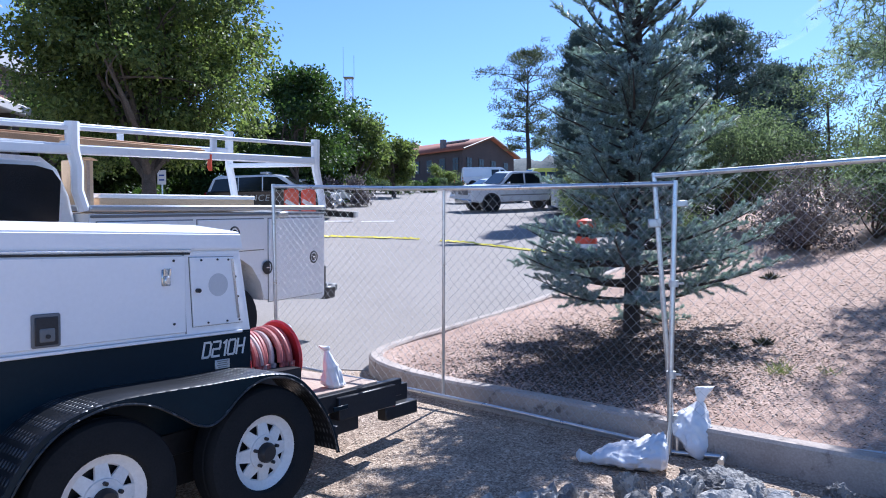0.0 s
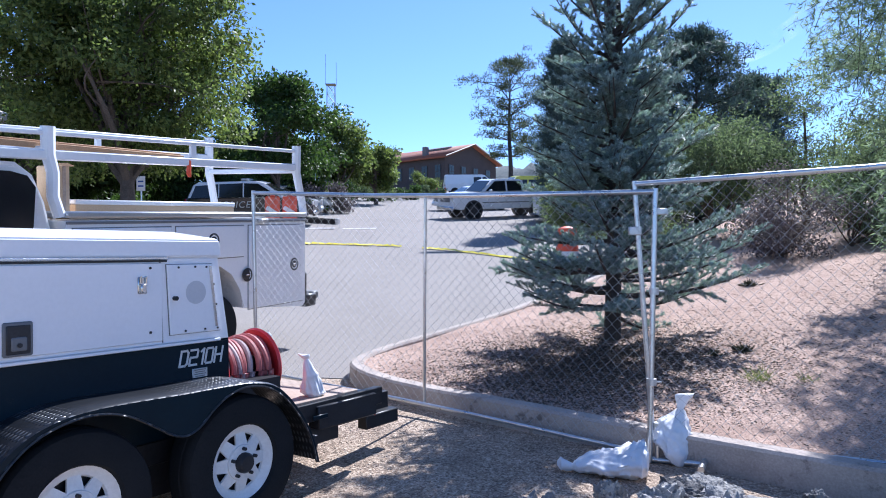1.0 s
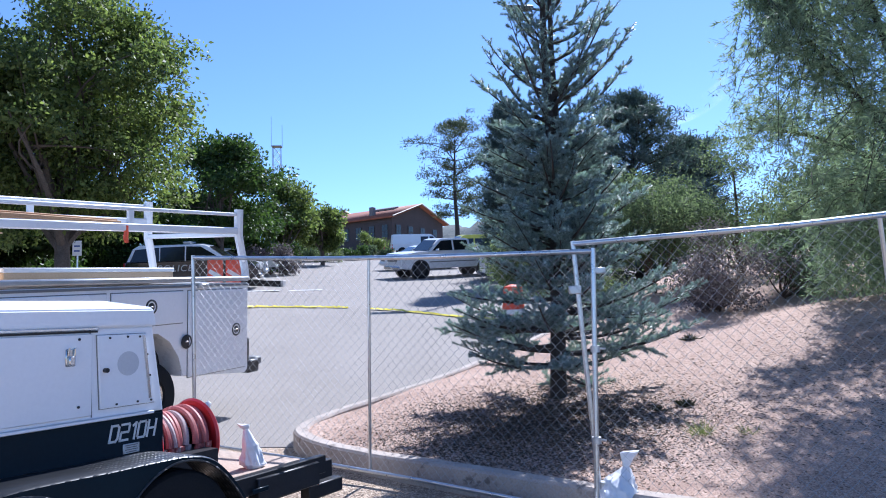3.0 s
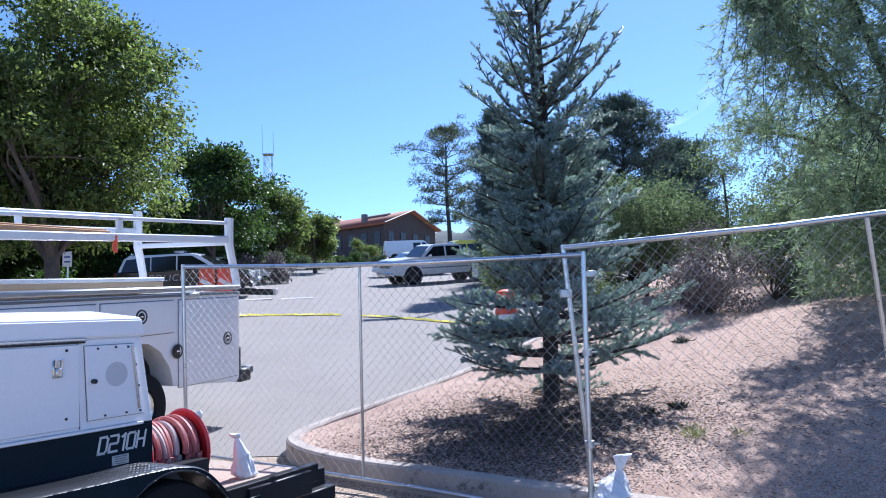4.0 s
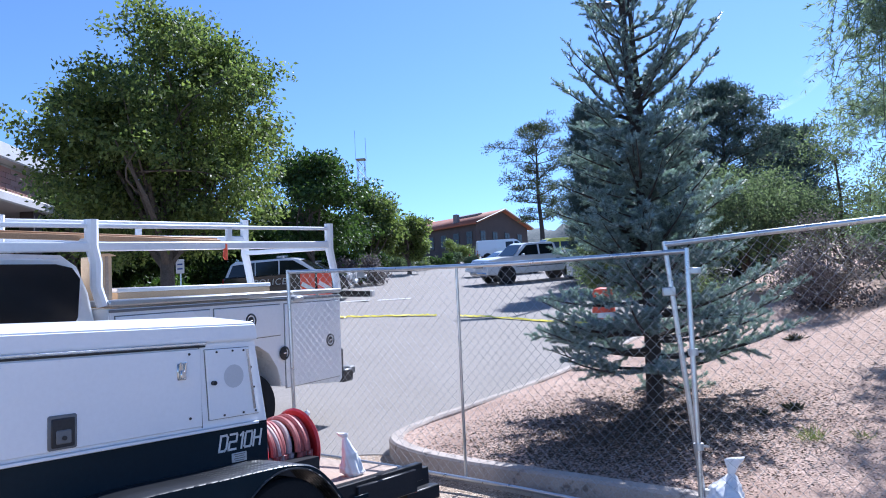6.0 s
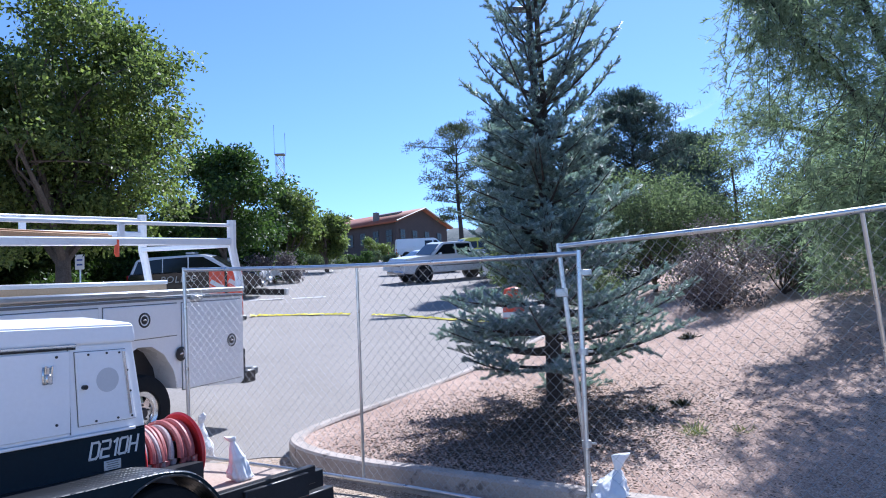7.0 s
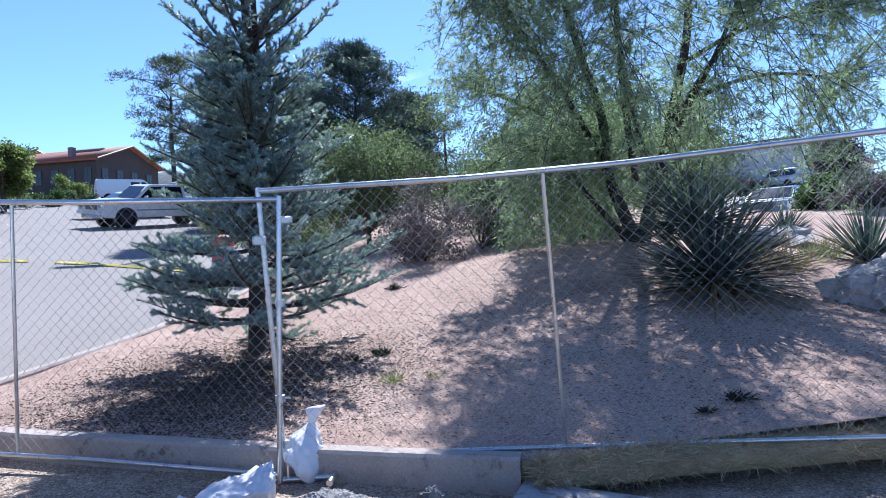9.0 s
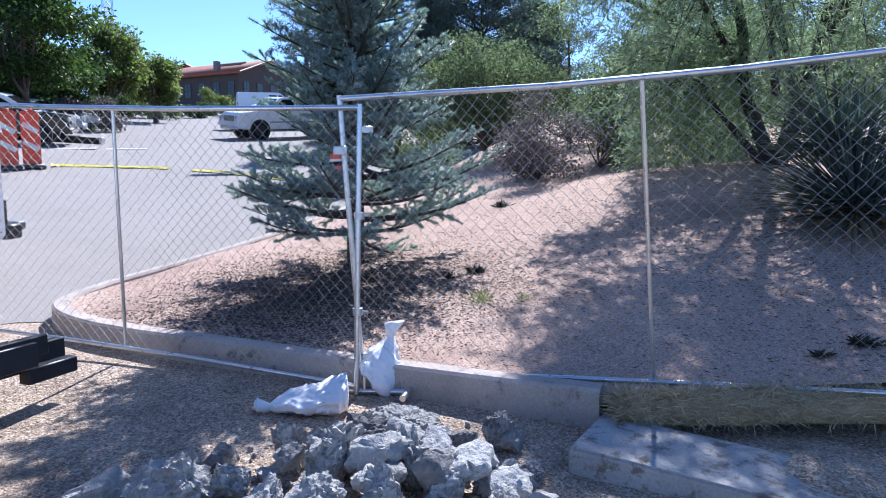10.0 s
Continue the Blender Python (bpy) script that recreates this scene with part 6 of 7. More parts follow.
for k, (x, y, h, r, mt) in enumerate([(-10.6, 25.0, 1.2, 1.0, M_LEAF2), (-12.8, 22.5, 1.3, 1.1, M_LEAF2), (-9.3, 31.5, 2.2, 1.6, M_LEAF2), (-5.4, 38.0, 1.7, 1.2, M_PLUM), (-7.4, 39.5, 3.8, 2.0, M_LEAF2), (-3.6, 56.0, 1.3, 1.6, M_HEDGE), (-1.6, 60.0, 1.0, 1.3, M_LEAF2), (-5.6, 58.0, 1.5, 1.8, M_LEAF2), (0.2, 66.0, 1.0, 1.5, M_HEDGE), (-12.0, 34.0, 1.6, 2.0, M_LEAF2), (-0.6, 75.0, 2.2, 1.7, M_LEAF), (-10.8, 33.5, 3.2, 2.2, M_LEAF2), (-14.5, 37.0, 3.6, 2.6, M_LEAF2), (-9.6, 43.5, 4.4, 2.4, M_LEAF2), (-16.5, 31.0, 3.4, 2.2, M_LEAF2)]):
    leafy("hedge_shrub", (x, y, lot_z(x, y) - 0.02), "leafy shrub planted along the lot's edge", "shrub", (M_TWIG, mt), h, 0.1, 0.04, (r, r * 0.8), int(70 * max(1, h * r / 2)), 60, 0.16 * max(1, h / 2.4), 0.25 * max(1, h / 3), 80 + k, "lot edge shrubs", taper=0.4, holes=0.0, leaf_w=0.5, low=0.02, limbs=6)


# ---- vehicles ----
def car(name, m, label, category, L, W, lower, cabin, z_belt, z_roof, wheels, r, paint, paint_top, windows, inset=0.14, rim_mat=M_CHROME, group="parked vehicles", glassy_ends=()):
    """A parked vehicle: x forwards, y across, z up. lower, cabin: side outlines; windows: side panes; glassy_ends: pairs of outline points for the end panes."""
    t = thing(name, m, label, category, group)
    h = W / 2
    part("body", prism(bmesh.new(), lower, -h, h, 0.05, 3), paint, t)
    part("cabin", prism(bmesh.new(), cabin, -h + 0.03, h - 0.03, 0.04, 3, (z_belt, z_roof, inset)), paint_top, t)
    for sgn in (-1, 1):
        for w in windows:
            bm = bmesh.new()
            vs = []
            for x, z in w:
                y = h - 0.03 - inset * clamp((z - z_belt) / (z_roof - z_belt), 0, 1) + 0.006
                vs.append(bm.verts.new((x, sgn * y, z)))
            bm.faces.new(vs)
            ex = bmesh.ops.extrude_face_region(bm, geom=list(bm.faces))
            for g in ex["geom"]:
                if isinstance(g, bmesh.types.BMVert):
                    g.co.y -= sgn * 0.012
            part("window", bm, M_GLASS, t)
    for (xa, za), (xb, zb), dx in glassy_ends:
        bm = bmesh.new()
        ya = h - 0.12 - inset * clamp((za - z_belt) / (z_roof - z_belt), 0, 1)
        yb = h - 0.12 - inset * clamp((zb - z_belt) / (z_roof - z_belt), 0, 1)
        vs = [bm.verts.new((xa + dx, -ya, za)), bm.verts.new((xa + dx, ya, za)), bm.verts.new((xb + dx, yb, zb)), bm.verts.new((xb + dx, -yb, zb))]
        bm.faces.new(vs)
        part("windscreen", bm, M_GLASS, t)
    for x in wheels:
        for sgn in (-1, 1):
            part("wheel_arch", tube(bmesh.new(), [(x, sgn * (h - 0.25), r), (x, sgn * (h + 0.004), r)], r * 1.16, 24), M_BLACK, t)
            wheel(t, (x, sgn * (h - 0.1), r), r, 0.23, r * 0.62, sgn, rim_mat, 6)
    x0, x1 = min(p[0] for p in lower), max(p[0] for p in lower)
    zm = z_belt * 0.78
    for sgn in (-1, 1):
        part("headlight", boxm((x1 - 0.03, sgn * (h - 0.22), zm), (0.1, 0.3, 0.16), 0.03), M_LAMP, t, "clear headlight")
        part("tail_light", boxm((x0 + 0.03, sgn * (h - 0.14), zm + 0.1), (0.1, 0.2, 0.24), 0.03), M_TAIL, t, "red tail light")
        part("mirror", boxm((x0 + (x1 - x0) * 0.66, sgn * (h + 0.1), z_belt + 0.08), (0.12, 0.2, 0.14), 0.03), paint, t)
        part("side_trim", boxm(((x0 + x1) / 2, sgn * (h + 0.004), z_belt * 0.62), ((x1 - x0) * 0.46, 0.012, 0.05), 0.004), M_PLASTIC, t)
    part("grille", boxm((x1 + 0.0, 0, zm - 0.05), (0.05, W * 0.55, 0.26), 0.02), M_PLASTIC, t)
    part("bumper", boxm((x1 + 0.0, 0, zm * 0.52), (0.14, W * 0.94, 0.2), 0.05), M_CHROME if "pickup" in name else paint, t)
    part("bumper", boxm((x0, 0, zm * 0.55), (0.12, W * 0.94, 0.2), 0.05), M_CHROME if "pickup" in name else paint, t)
    return t


def arch(x, r, z0, side=1):
    return [(x + r * math.cos(a) * side, z0 + r * math.sin(a)) for a in (math.pi - math.pi * k / 8 for k in range(9))]


SLOPE = math.degrees(math.atan(0.115))


def parked(x, y, yaw):
    """On the sloping lot, nose towards yaw."""
    n = Vector((0, -0.115, 1)).normalized()
    f = Vector((math.cos(radians(yaw)), math.sin(radians(yaw)), 0))
    f = (f - n * f.dot(n)).normalized()
    s = n.cross(f)
    return Matrix(((f.x, s.x, n.x, x), (f.y, s.y, n.y, y), (f.z, s.z, n.z, lot_z(x, y) + 0.005), (0, 0, 0, 1)))


# white pickup, nose towards the lot's open side
pk = car("pickup_truck", parked(3.55, 34.6, 203) @ Matrix.Scale(0.95, 4), "white crew-cab pickup truck with chrome wheels parked on asphalt", "pickup", 5.9, 2.0,
         [(-2.95, 0.6), (-2.95, 1.36), (1.3, 1.34), (2.1, 1.32), (2.8, 1.24), (2.93, 1.08), (2.95, 0.55), (2.6, 0.48), (-2.6, 0.5)],
         [(-1.15, 1.32), (-1.05, 1.9), (-0.85, 1.98), (0.5, 1.98), (0.72, 1.92), (1.4, 1.32)], 1.32, 1.98, (-1.95, 1.85), 0.44, M_BODY_WHITE, M_BODY_WHITE,
         [[(-0.97, 1.38), (-0.9, 1.87), (-0.1, 1.89), (-0.1, 1.38)], [(0.0, 1.38), (0.0, 1.89), (0.6, 1.87), (1.17, 1.38)]], 0.16, M_CHROME, glassy_ends=[((1.35, 1.38), (0.77, 1.9), 0.03), ((-1.13, 1.4), (-1.05, 1.84), -0.02)])
part("bed_hollow", boxm((-2.05, 0, 1.365), (1.6, 1.6, 0.012)), M_BLACK, pk)
# white cargo van behind it
car("cargo_van", parked(4.75, 71.0, 4), "white cargo van with dark side windows", "van", 5.6, 2.0,
    [(-2.8, 0.5), (-2.8, 1.2), (2.2, 1.2), (2.7, 1.05), (2.8, 0.5)], [(-2.78, 1.15), (-2.7, 2.0), (-2.55, 2.1), (1.0, 2.1), (1.25, 2.02), (2.15, 1.2)], 1.2, 2.1, (-1.8, 1.8), 0.38, M_BODY_WHITE, M_BODY_WHITE,
    [[(1.0, 1.3), (1.0, 1.85), (1.3, 1.85), (1.85, 1.3)], [(0.1, 1.3), (0.1, 1.85), (0.85, 1.85), (0.85, 1.3)]], 0.18, M_RIM, glassy_ends=[((2.1, 1.27), (1.32, 1.98), 0.03)])
car("yellow_van", parked(7.0, 47.0, 190), "yellow and white van parked behind the pickup", "van", 5.0, 1.9,
    [(-2.5, 0.5), (-2.5, 1.2), (2.0, 1.2), (2.4, 1.05), (2.5, 0.5)], [(-2.48, 1.15), (-2.4, 1.9), (-2.2, 2.0), (0.8, 2.0), (1.1, 1.92), (1.9, 1.2)], 1.2, 2.0, (-1.6, 1.6), 0.36, M_BODY_WHITE, M_CARYELLOW,
    [[(0.4, 1.3), (0.4, 1.75), (0.95, 1.75), (1.55, 1.3)], [(-2.2, 1.3), (-2.15, 1.75), (0.3, 1.75), (0.3, 1.3)]], 0.16, M_RIM, glassy_ends=[((1.85, 1.27), (1.15, 1.9), 0.03)])


def sedan(x, y, yaw, paint, label):
    return car("sedan_car", parked(x, y, yaw), label, "car", 4.6, 1.8,
               [(-2.3, 0.4), (-2.32, 0.85), (-2.1, 0.95), (1.0, 0.93), (2.0, 0.78), (2.28, 0.62), (2.3, 0.35)], [(-1.75, 0.92), (-1.1, 1.32), (-0.7, 1.42), (0.15, 1.42), (0.45, 1.36), (1.2, 0.92)], 0.92, 1.42, (-1.35, 1.4), 0.33, paint, paint,
               [[(-1.3, 0.98), (-0.95, 1.3), (-0.4, 1.34), (-0.4, 0.98)], [(-0.3, 0.98), (-0.3, 1.34), (0.2, 1.33), (0.85, 0.98)]], 0.16, M_CHROME, glassy_ends=[((1.12, 0.98), (0.5, 1.35), 0.03), ((-1.68, 0.98), (-1.12, 1.3), -0.03)])


sedan(2.9, 41.9, 196, M_BODY_WHITE, "white sedan parked beside the pickup")
# police car and its neighbours
sv = car("police_suv", parked(-7.0, 29.0, 3), "black and white police utility vehicle parked nose in", "police car", 5.0, 1.95,
         [(-2.48, 0.45), (-2.52, 0.95), (-2.4, 1.12), (1.2, 1.1), (2.2, 0.98), (2.48, 0.8), (2.5, 0.42)], [(-2.42, 1.08), (-2.2, 1.6), (-2.0, 1.72), (0.2, 1.76), (0.55, 1.68), (1.4, 1.1)], 1.1, 1.76, (-1.5, 1.5), 0.37, M_CARBLACK, M_BODY_WHITE,
         [[(-2.28, 1.12), (-2.1, 1.58), (-1.22, 1.65), (-1.22, 1.12)], [(-1.18, 1.12), (-1.18, 1.65), (-0.27, 1.68), (-0.27, 1.12)], [(-0.22, 1.12), (-0.22, 1.68), (0.32, 1.66), (1.2, 1.12)]], 0.16, M_PLASTIC, glassy_ends=[((1.32, 1.17), (0.6, 1.66), 0.03), ((-2.4, 1.16), (-2.22, 1.58), -0.02)])
part("light_bar", boxm((-0.25, 0, 1.82), (0.3, 1.0, 0.09), 0.02), M_LAMP, sv)
part("white_door", boxm((-0.2, -0.98, 0.78), (1.7, 0.012, 0.5), 0.003), M_CARBLACK, sv)
lettering("POLICE", 0.36, pose(-1.3, -0.99, 0.72, 90, 0, 0), sv, M_GREYGOLD, "side_lettering", 0.2, 0.002, 1.15)
sedan(-7.3, 34.0, 5, M_CARSILVER, "silver-blue car parked behind the police car")
sedan(-7.4, 38.5, 5, M_BODY_WHITE, "white car parked in the row")
sedan(-9.6, 36.5, 5, M_CARBLACK, "dark car parked in the row")
# white equipment box behind the spruce
eb = thing("equipment_box", parked(5.75, 31.0, 180), "white box trailer standing on the lot", "trailer", "parked vehicles")
part("body", boxm((0, 0, 0.85), (1.7, 1.5, 1.05), 0.03), M_BODY_WHITE, eb)
part("frame_rail", boxm((0, 0, 0.3), (2.0, 1.4, 0.1), 0.02), M_BLACK, eb)
for sgn in (-1, 1):
    wheel(eb, (0, sgn * 0.72, 0.32), 0.32, 0.2, 0.18, sgn)


# ---- things on the lot ----
def barricade(x, y, z, turn, label, hh=1.0):
    t = thing("traffic_drum", pose(x, y, z, 0, 0, turn), label, "traffic drum", "orange traffic drums")
    part("drum", lathe(bmesh.new(), [(0.27, 0.05), (0.265, 0.25 * hh), (0.25, 0.27 * hh), (0.24, 0.55 * hh), (0.225, 0.57 * hh), (0.215, 0.85 * hh), (0.19, 0.95 * hh), (0.05, 1.0 * hh)], 20), M_ORANGE, t, at=pose(0, 0, 0, 90, 0, 0))
    for zc, r in ((0.4, 0.249), (0.7, 0.225)):
        part("band", lathe(bmesh.new(), [(r, -0.055), (r + 0.005, -0.05), (r + 0.003, 0.05), (r - 0.002, 0.055)], 20), M_SAFE_WHITE, t, "white reflective band", at=pose(0, 0, zc * hh, 90, 0, 0))
    part("base", lathe(bmesh.new(), [(0.36, 0.0), (0.35, 0.05), (0.27, 0.07)], 20), M_BLACK, t, at=pose(0, 0, 0, 90, 0, 0))


def vertical_panel(x, y, z, turn):
    t = thing("channelizer_panel", pose(x, y, z, 0, 0, turn), "red-orange upright channelizer panel with pale diagonal bands", "barrier", "channelizer panels")
    part("panel", boxm((0, 0, 0.8), (0.42, 0.07, 1.36), 0.025, None, 2), M_ORANGE, t)
    for z0 in (0.5, 0.95):
        part("band", boxm((0, -0.036, z0 + 0.1), (0.4, 0.008, 0.12), 0.002, Matrix.Rotation(0.55, 4, "Y")), M_SAFE_WHITE, t, "pale diagonal reflective band")
    part("base", boxm((0, 0, 0.06), (0.6, 0.4, 0.12), 0.03), M_BLACK, t)
    part("grip", boxm((0, 0, 1.5), (0.16, 0.05, 0.06), 0.015), M_ORANGE, t)


vertical_panel(-3.98, 20.7, lot_z(-3.98, 20.7), 8)
vertical_panel(-4.4, 20.3, lot_z(-4.4, 20.3), 14)
barricade(3.05, 15.0, lot_z(3.05, 15.0), 0, "orange and white traffic drum beyond the spruce", 1.0)
for x, y in ((0.0, 68.0), (1.2, 68.4), (2.0, 68.2)):
    t = thing("traffic_cone", pose(x, y, lot_z(x, y)), "small orange traffic cone by the far building", "traffic cone", "far cones")
    part("cone", lathe(bmesh.new(), [(0.17, 0.04), (0.035, 0.9), (0.01, 0.91)], 14), M_ORANGE, t, at=pose(0, 0, 0, 90, 0, 0))
    part("base", boxm((0, 0, 0.02), (0.4, 0.4, 0.04), 0.01), M_BLACK, t)


def wheel_stop(x0, y0, x1, y1, label="long dark rubber wheel stop with pale ends"):
    d = math.dist((x0, y0), (x1, y1))
    t = thing("wheel_stop", pose(x0, y0, lot_z(x0, y0) - 0.01, 0, -math.degrees(math.atan2(lot_z(x1, y1) - lot_z(x0, y0), d)), math.degrees(math.atan2(y1 - y0, x1 - x0))), label, "wheel stop", "wheel stops")
    part("bar", prism(bmesh.new(), [(0, 0), (d, 0), (d, 0.2), (d - 0.05, 0.24), (0.05, 0.24), (0, 0.2)], -0.12, 0.12, 0.02, 2), M_BLACK, t)
    part("end_cap", boxm((d - 0.04, 0, 0.13), (0.12, 0.26, 0.26), 0.02), M_FASCIA, t)


wheel_stop(-7.2, 31.2, -3.7, 30.0)


def ribbon(pts, label, seed):
    t = thing("caution_tape", pose(*pts[0][:2], lot_z(*pts[0][:2])), label, "tape", "yellow caution tapes")
    o = Vector((*pts[0][:2], lot_z(*pts[0][:2])))
    bm = bmesh.new()
    prev = None
    line = rounded_line([(x, y, lot_z(x, y)) for x, y in pts], 3)
    for k, p in enumerate(line):
        lift = 0.01 + 0.05 * abs(noise.noise((k * 0.4, seed, 0)))
        w = 0.09 + 0.2 * max(0, noise.noise((k * 0.21, seed, 4))) + 0.02 * noise.noise((k * 0.9, seed, 1))
        c = Vector(p) - o
        tilt = 0.05 * noise.noise((k * 0.6, seed, 9))
        ring = [bm.verts.new(c + Vector((0, -w, lift))), bm.verts.new(c + Vector((0, 0, lift + 0.035 + abs(tilt)))), bm.verts.new(c + Vector((0, w, lift)))]
        if prev:
            for i in range(2):
                bm.faces.new((prev[i], prev[i + 1], ring[i + 1], ring[i]))
        prev = ring
    part("ribbon", bm, M_YELLOW, t)


ribbon([(-3.7, 21.4), (-2.9, 21.5), (-2.0, 21.2), (-1.2, 20.9), (-0.7, 20.6)], "yellow caution tape lying across the asphalt", 1)
ribbon([(-0.1, 20.1), (0.6, 19.6), (1.3, 18.7), (2.2, 17.6), (3.2, 16.4), (3.9, 15.6)], "yellow caution tape trailing towards the spruce", 2)


# pale chalk boxes painted on the asphalt
for k, (x, y) in enumerate([(-4.2, 27.5), (-2.6, 27.8)]):
    mk = part("painted_mark", boxm((0, 0, 0), (1.3, 0.5, 0.006)), M_FASCIA, None, "faded white paint mark on the asphalt", at=parked(x, y, 0) @ pose(0, 0, 0.012))
    tagged(mk, category="paint mark", kind="structure")

# ---- far building with a red roof ----
def gable_house(m, Lx, Ly, eave, ridge, roof_mat, wall_mat, label, windows_x, windows_y, extra=True):
    """Origin at the near corner; x along the gable wall, y along the eave wall, which recede."""
    t = thing("far_building", m, label, "building")
    w = part("wall", boxm((Lx / 2, Ly / 2, eave / 2 - 0.5), (Lx, Ly, eave + 1.0)), wall_mat, t)
    bm = bmesh.new()
    ov = 0.7
    a = [bm.verts.new(p) for p in ((-ov, -ov, eave - 0.15), (Lx / 2, -ov, ridge), (Lx + ov, -ov, eave - 0.15))]
    b = [bm.verts.new(p) for p in ((-ov, Ly + ov, eave - 0.15), (Lx / 2, Ly + ov, ridge), (Lx + ov, Ly + ov, eave - 0.15))]
    bm.faces.new((a[0], a[1], b[1], b[0]))
    bm.faces.new((a[1], a[2], b[2], b[1]))
    roof = part("roof", bm, roof_mat, t, "clay-red roof")
    sol = roof.modifiers.new("thick", "SOLIDIFY")
    sol.thickness = 0.25
    bm = bmesh.new()
    vs = [bm.verts.new(p) for p in ((0, -0.003, eave - 0.2), (Lx, -0.003, eave - 0.2), (Lx / 2, -0.003, ridge - 0.3))]
    bm.faces.new(vs)
    part("gable", bm, wall_mat, t)
    for x in (-ov, Lx + ov):
        s = 1 if x < Lx / 2 else -1
        part("barge_board", tube(bmesh.new(), [(x, -ov - 0.02, eave - 0.22), (Lx / 2, -ov - 0.02, ridge - 0.08)], 0.12, 6), M_FASCIA if s < 0 else M_DARKTRIM, roof)

    def window(x, y, along_x):
        s = (1.0, 0.12, 1.75) if along_x else (0.12, 1.0, 1.75)
        wd = part("window", boxm((x, y, 2.0), (s[0] + (0.2 if along_x else 0), s[1] * 0.8 + (0 if along_x else 0.2), 1.95), 0.0), M_DARKTRIM, t)
        for k in (-1, 1):
            for q in (-1, 1):
                dx, dy = (0.26 * k, -0.04) if along_x else (-0.04, 0.26 * k)
                part("pane", boxm((x + dx, y + dy, 2.0 + q * 0.44), (0.46 if along_x else 0.06, 0.06 if along_x else 0.46, 0.8)), M_GLASS, wd)
    for x in windows_x:
        window(x, -0.03, True)
    for y in windows_y:
        window(-0.03, y, False)
    if extra:
        part("chimney", boxm((1.4, 4.6, eave + 1.1), (0.7, 0.7, 1.3), 0.05), M_GREYROOF, roof)
        part("skylight", boxm((Lx / 2 - 1.3, 5.0, ridge - 0.35), (1.0, 4.2, 0.3), 0.05, Matrix.Rotation(-0.3, 4, "Y")), M_GREYROOF, roof)
    return t


gable_house(pose(2.8, 96.0, 11.1, 0, 0, 50), 12.4, 13.8, 4.1, 6.35, M_TERRA, M_DARKBRICK, "dark brick building with a red clay roof", (1.4, 4.2, 7.1, 10.2), (1.2, 3.6, 6.0, 8.4, 10.8, 12.6))
gable_house(pose(-9.5, 112.0, 11.5, 0, 0, 30), 11.0, 9.0, 4.8, 7.2, M_GREYROOF, M_DARKBRICK, "low grey-roofed wing behind the red-roofed building", (2, 5, 8), (2, 5), False)

# ---- brick building beside the big tree ----
bb = thing("brick_building", pose(-15.4, 21.0, 1.7, 0, 0, 92.5), "pink brick building with a pale overhanging roof edge", "building")
BL, BH = 24.0, 6.3
part("wall", boxm((BL / 2 - 6, 4.0, BH / 2 - 0.6), (BL, 7.6, BH + 1.2)), M_MORTAR, bb, "mortared backing wall")
eave = part("roof_edge", prism(bmesh.new(), [(-8.4, BH), (BL - 5.4, BH), (BL - 5.2, BH + 0.55), (-8.4, BH + 0.55)], -0.3, 8.2, 0.04), M_FASCIA, bb, "pale metal roof edge")
canopy = part("canopy", boxm((0.8, -0.9, 4.45), (7.0, 1.8, 0.34), 0.05), M_FASCIA, bb)
for x in (-2.2, 1.6, 4.0):
    part("column", boxm((x, -1.4, 1.8), (0.5, 0.5, 5.0), 0.03), M_DARKTRIM, bb)
for x in (5.5, 8.8, 12.0, 15.2):
    wd = part("window", boxm((x, 0.16, 2.0), (1.7, 0.3, 2.5), 0.02), M_DARKTRIM, bb)
    for k in (-1, 1):
        part("pane", boxm((x + k * 0.4, 0.01, 2.0), (0.7, 0.03, 2.2)), M_GLASS, wd)
bk = bmesh.new()
bmesh.ops.create_cube(bk, size=1, matrix=Matrix.Diagonal((0.58, 0.05, 0.18, 1)))
brick_mesh = finish(bk, "brick", M_BRICKWALL)
spots = []
for r in range(32):
    for c in range(34):
        x = -5.6 + c * 0.6 + (r % 2) * 0.3
        z = 0.1 + r * 0.2
        if z > BH - 0.15 or any(abs(x - q) < 1.16 and 0.65 < z < 3.35 for q in (5.5, 8.8, 12.0, 15.2)):
            continue
        spots.append((x, z))
spots.sort(key=lambda p: (abs(p[0] - 7), p[1]))
for x, z in spots[:300]:
    ob = new("brick", brick_mesh)
    ob.parent = bb
    ob.matrix_basis = pose(x, 0.19, z)
rest = bmesh.new()
for x, z in spots[300:]:
    bmesh.ops.create_cube(rest, size=1, matrix=Matrix.Translation((x, 0.19, z)) @ Matrix.Diagonal((0.58, 0.05, 0.18, 1)))
tagged(part("brickwork", rest, M_BRICKWALL, bb), kind="stuff")

# sign posts near the building
for x, y in ((-9.7, 24.2),):
    t = thing("parking_sign", pose(x, y, lot_z(x, y)), "small white parking sign on a thin post", "sign", "parking signs")
    part("post", tube(bmesh.new(), [(0, 0, 0), (0, 0, 1.9)], 0.03, 8), M_GALV, t)
    part("sign_plate", boxm((0, -0.04, 1.65), (0.3, 0.012, 0.5), 0.02), M_SAFE_WHITE, t)
    for k in range(2):
        part("print_bar", boxm((0, -0.05, 1.72 - 0.16 * k), (0.18, 0.006, 0.05)), M_BLUE, t)

# small block building seen through the trees
sb = thing("block_building", pose(-7.4, 60.0, 6.0), "small grey block building behind the trees", "building")
part("wall", boxm((0, 2, 1.3), (3.2, 4, 2.8)), M_MORTAR, sb)
part("roof", boxm((0, 2, 2.78), (3.6, 4.4, 0.25), 0.03), M_DARKTRIM, sb)


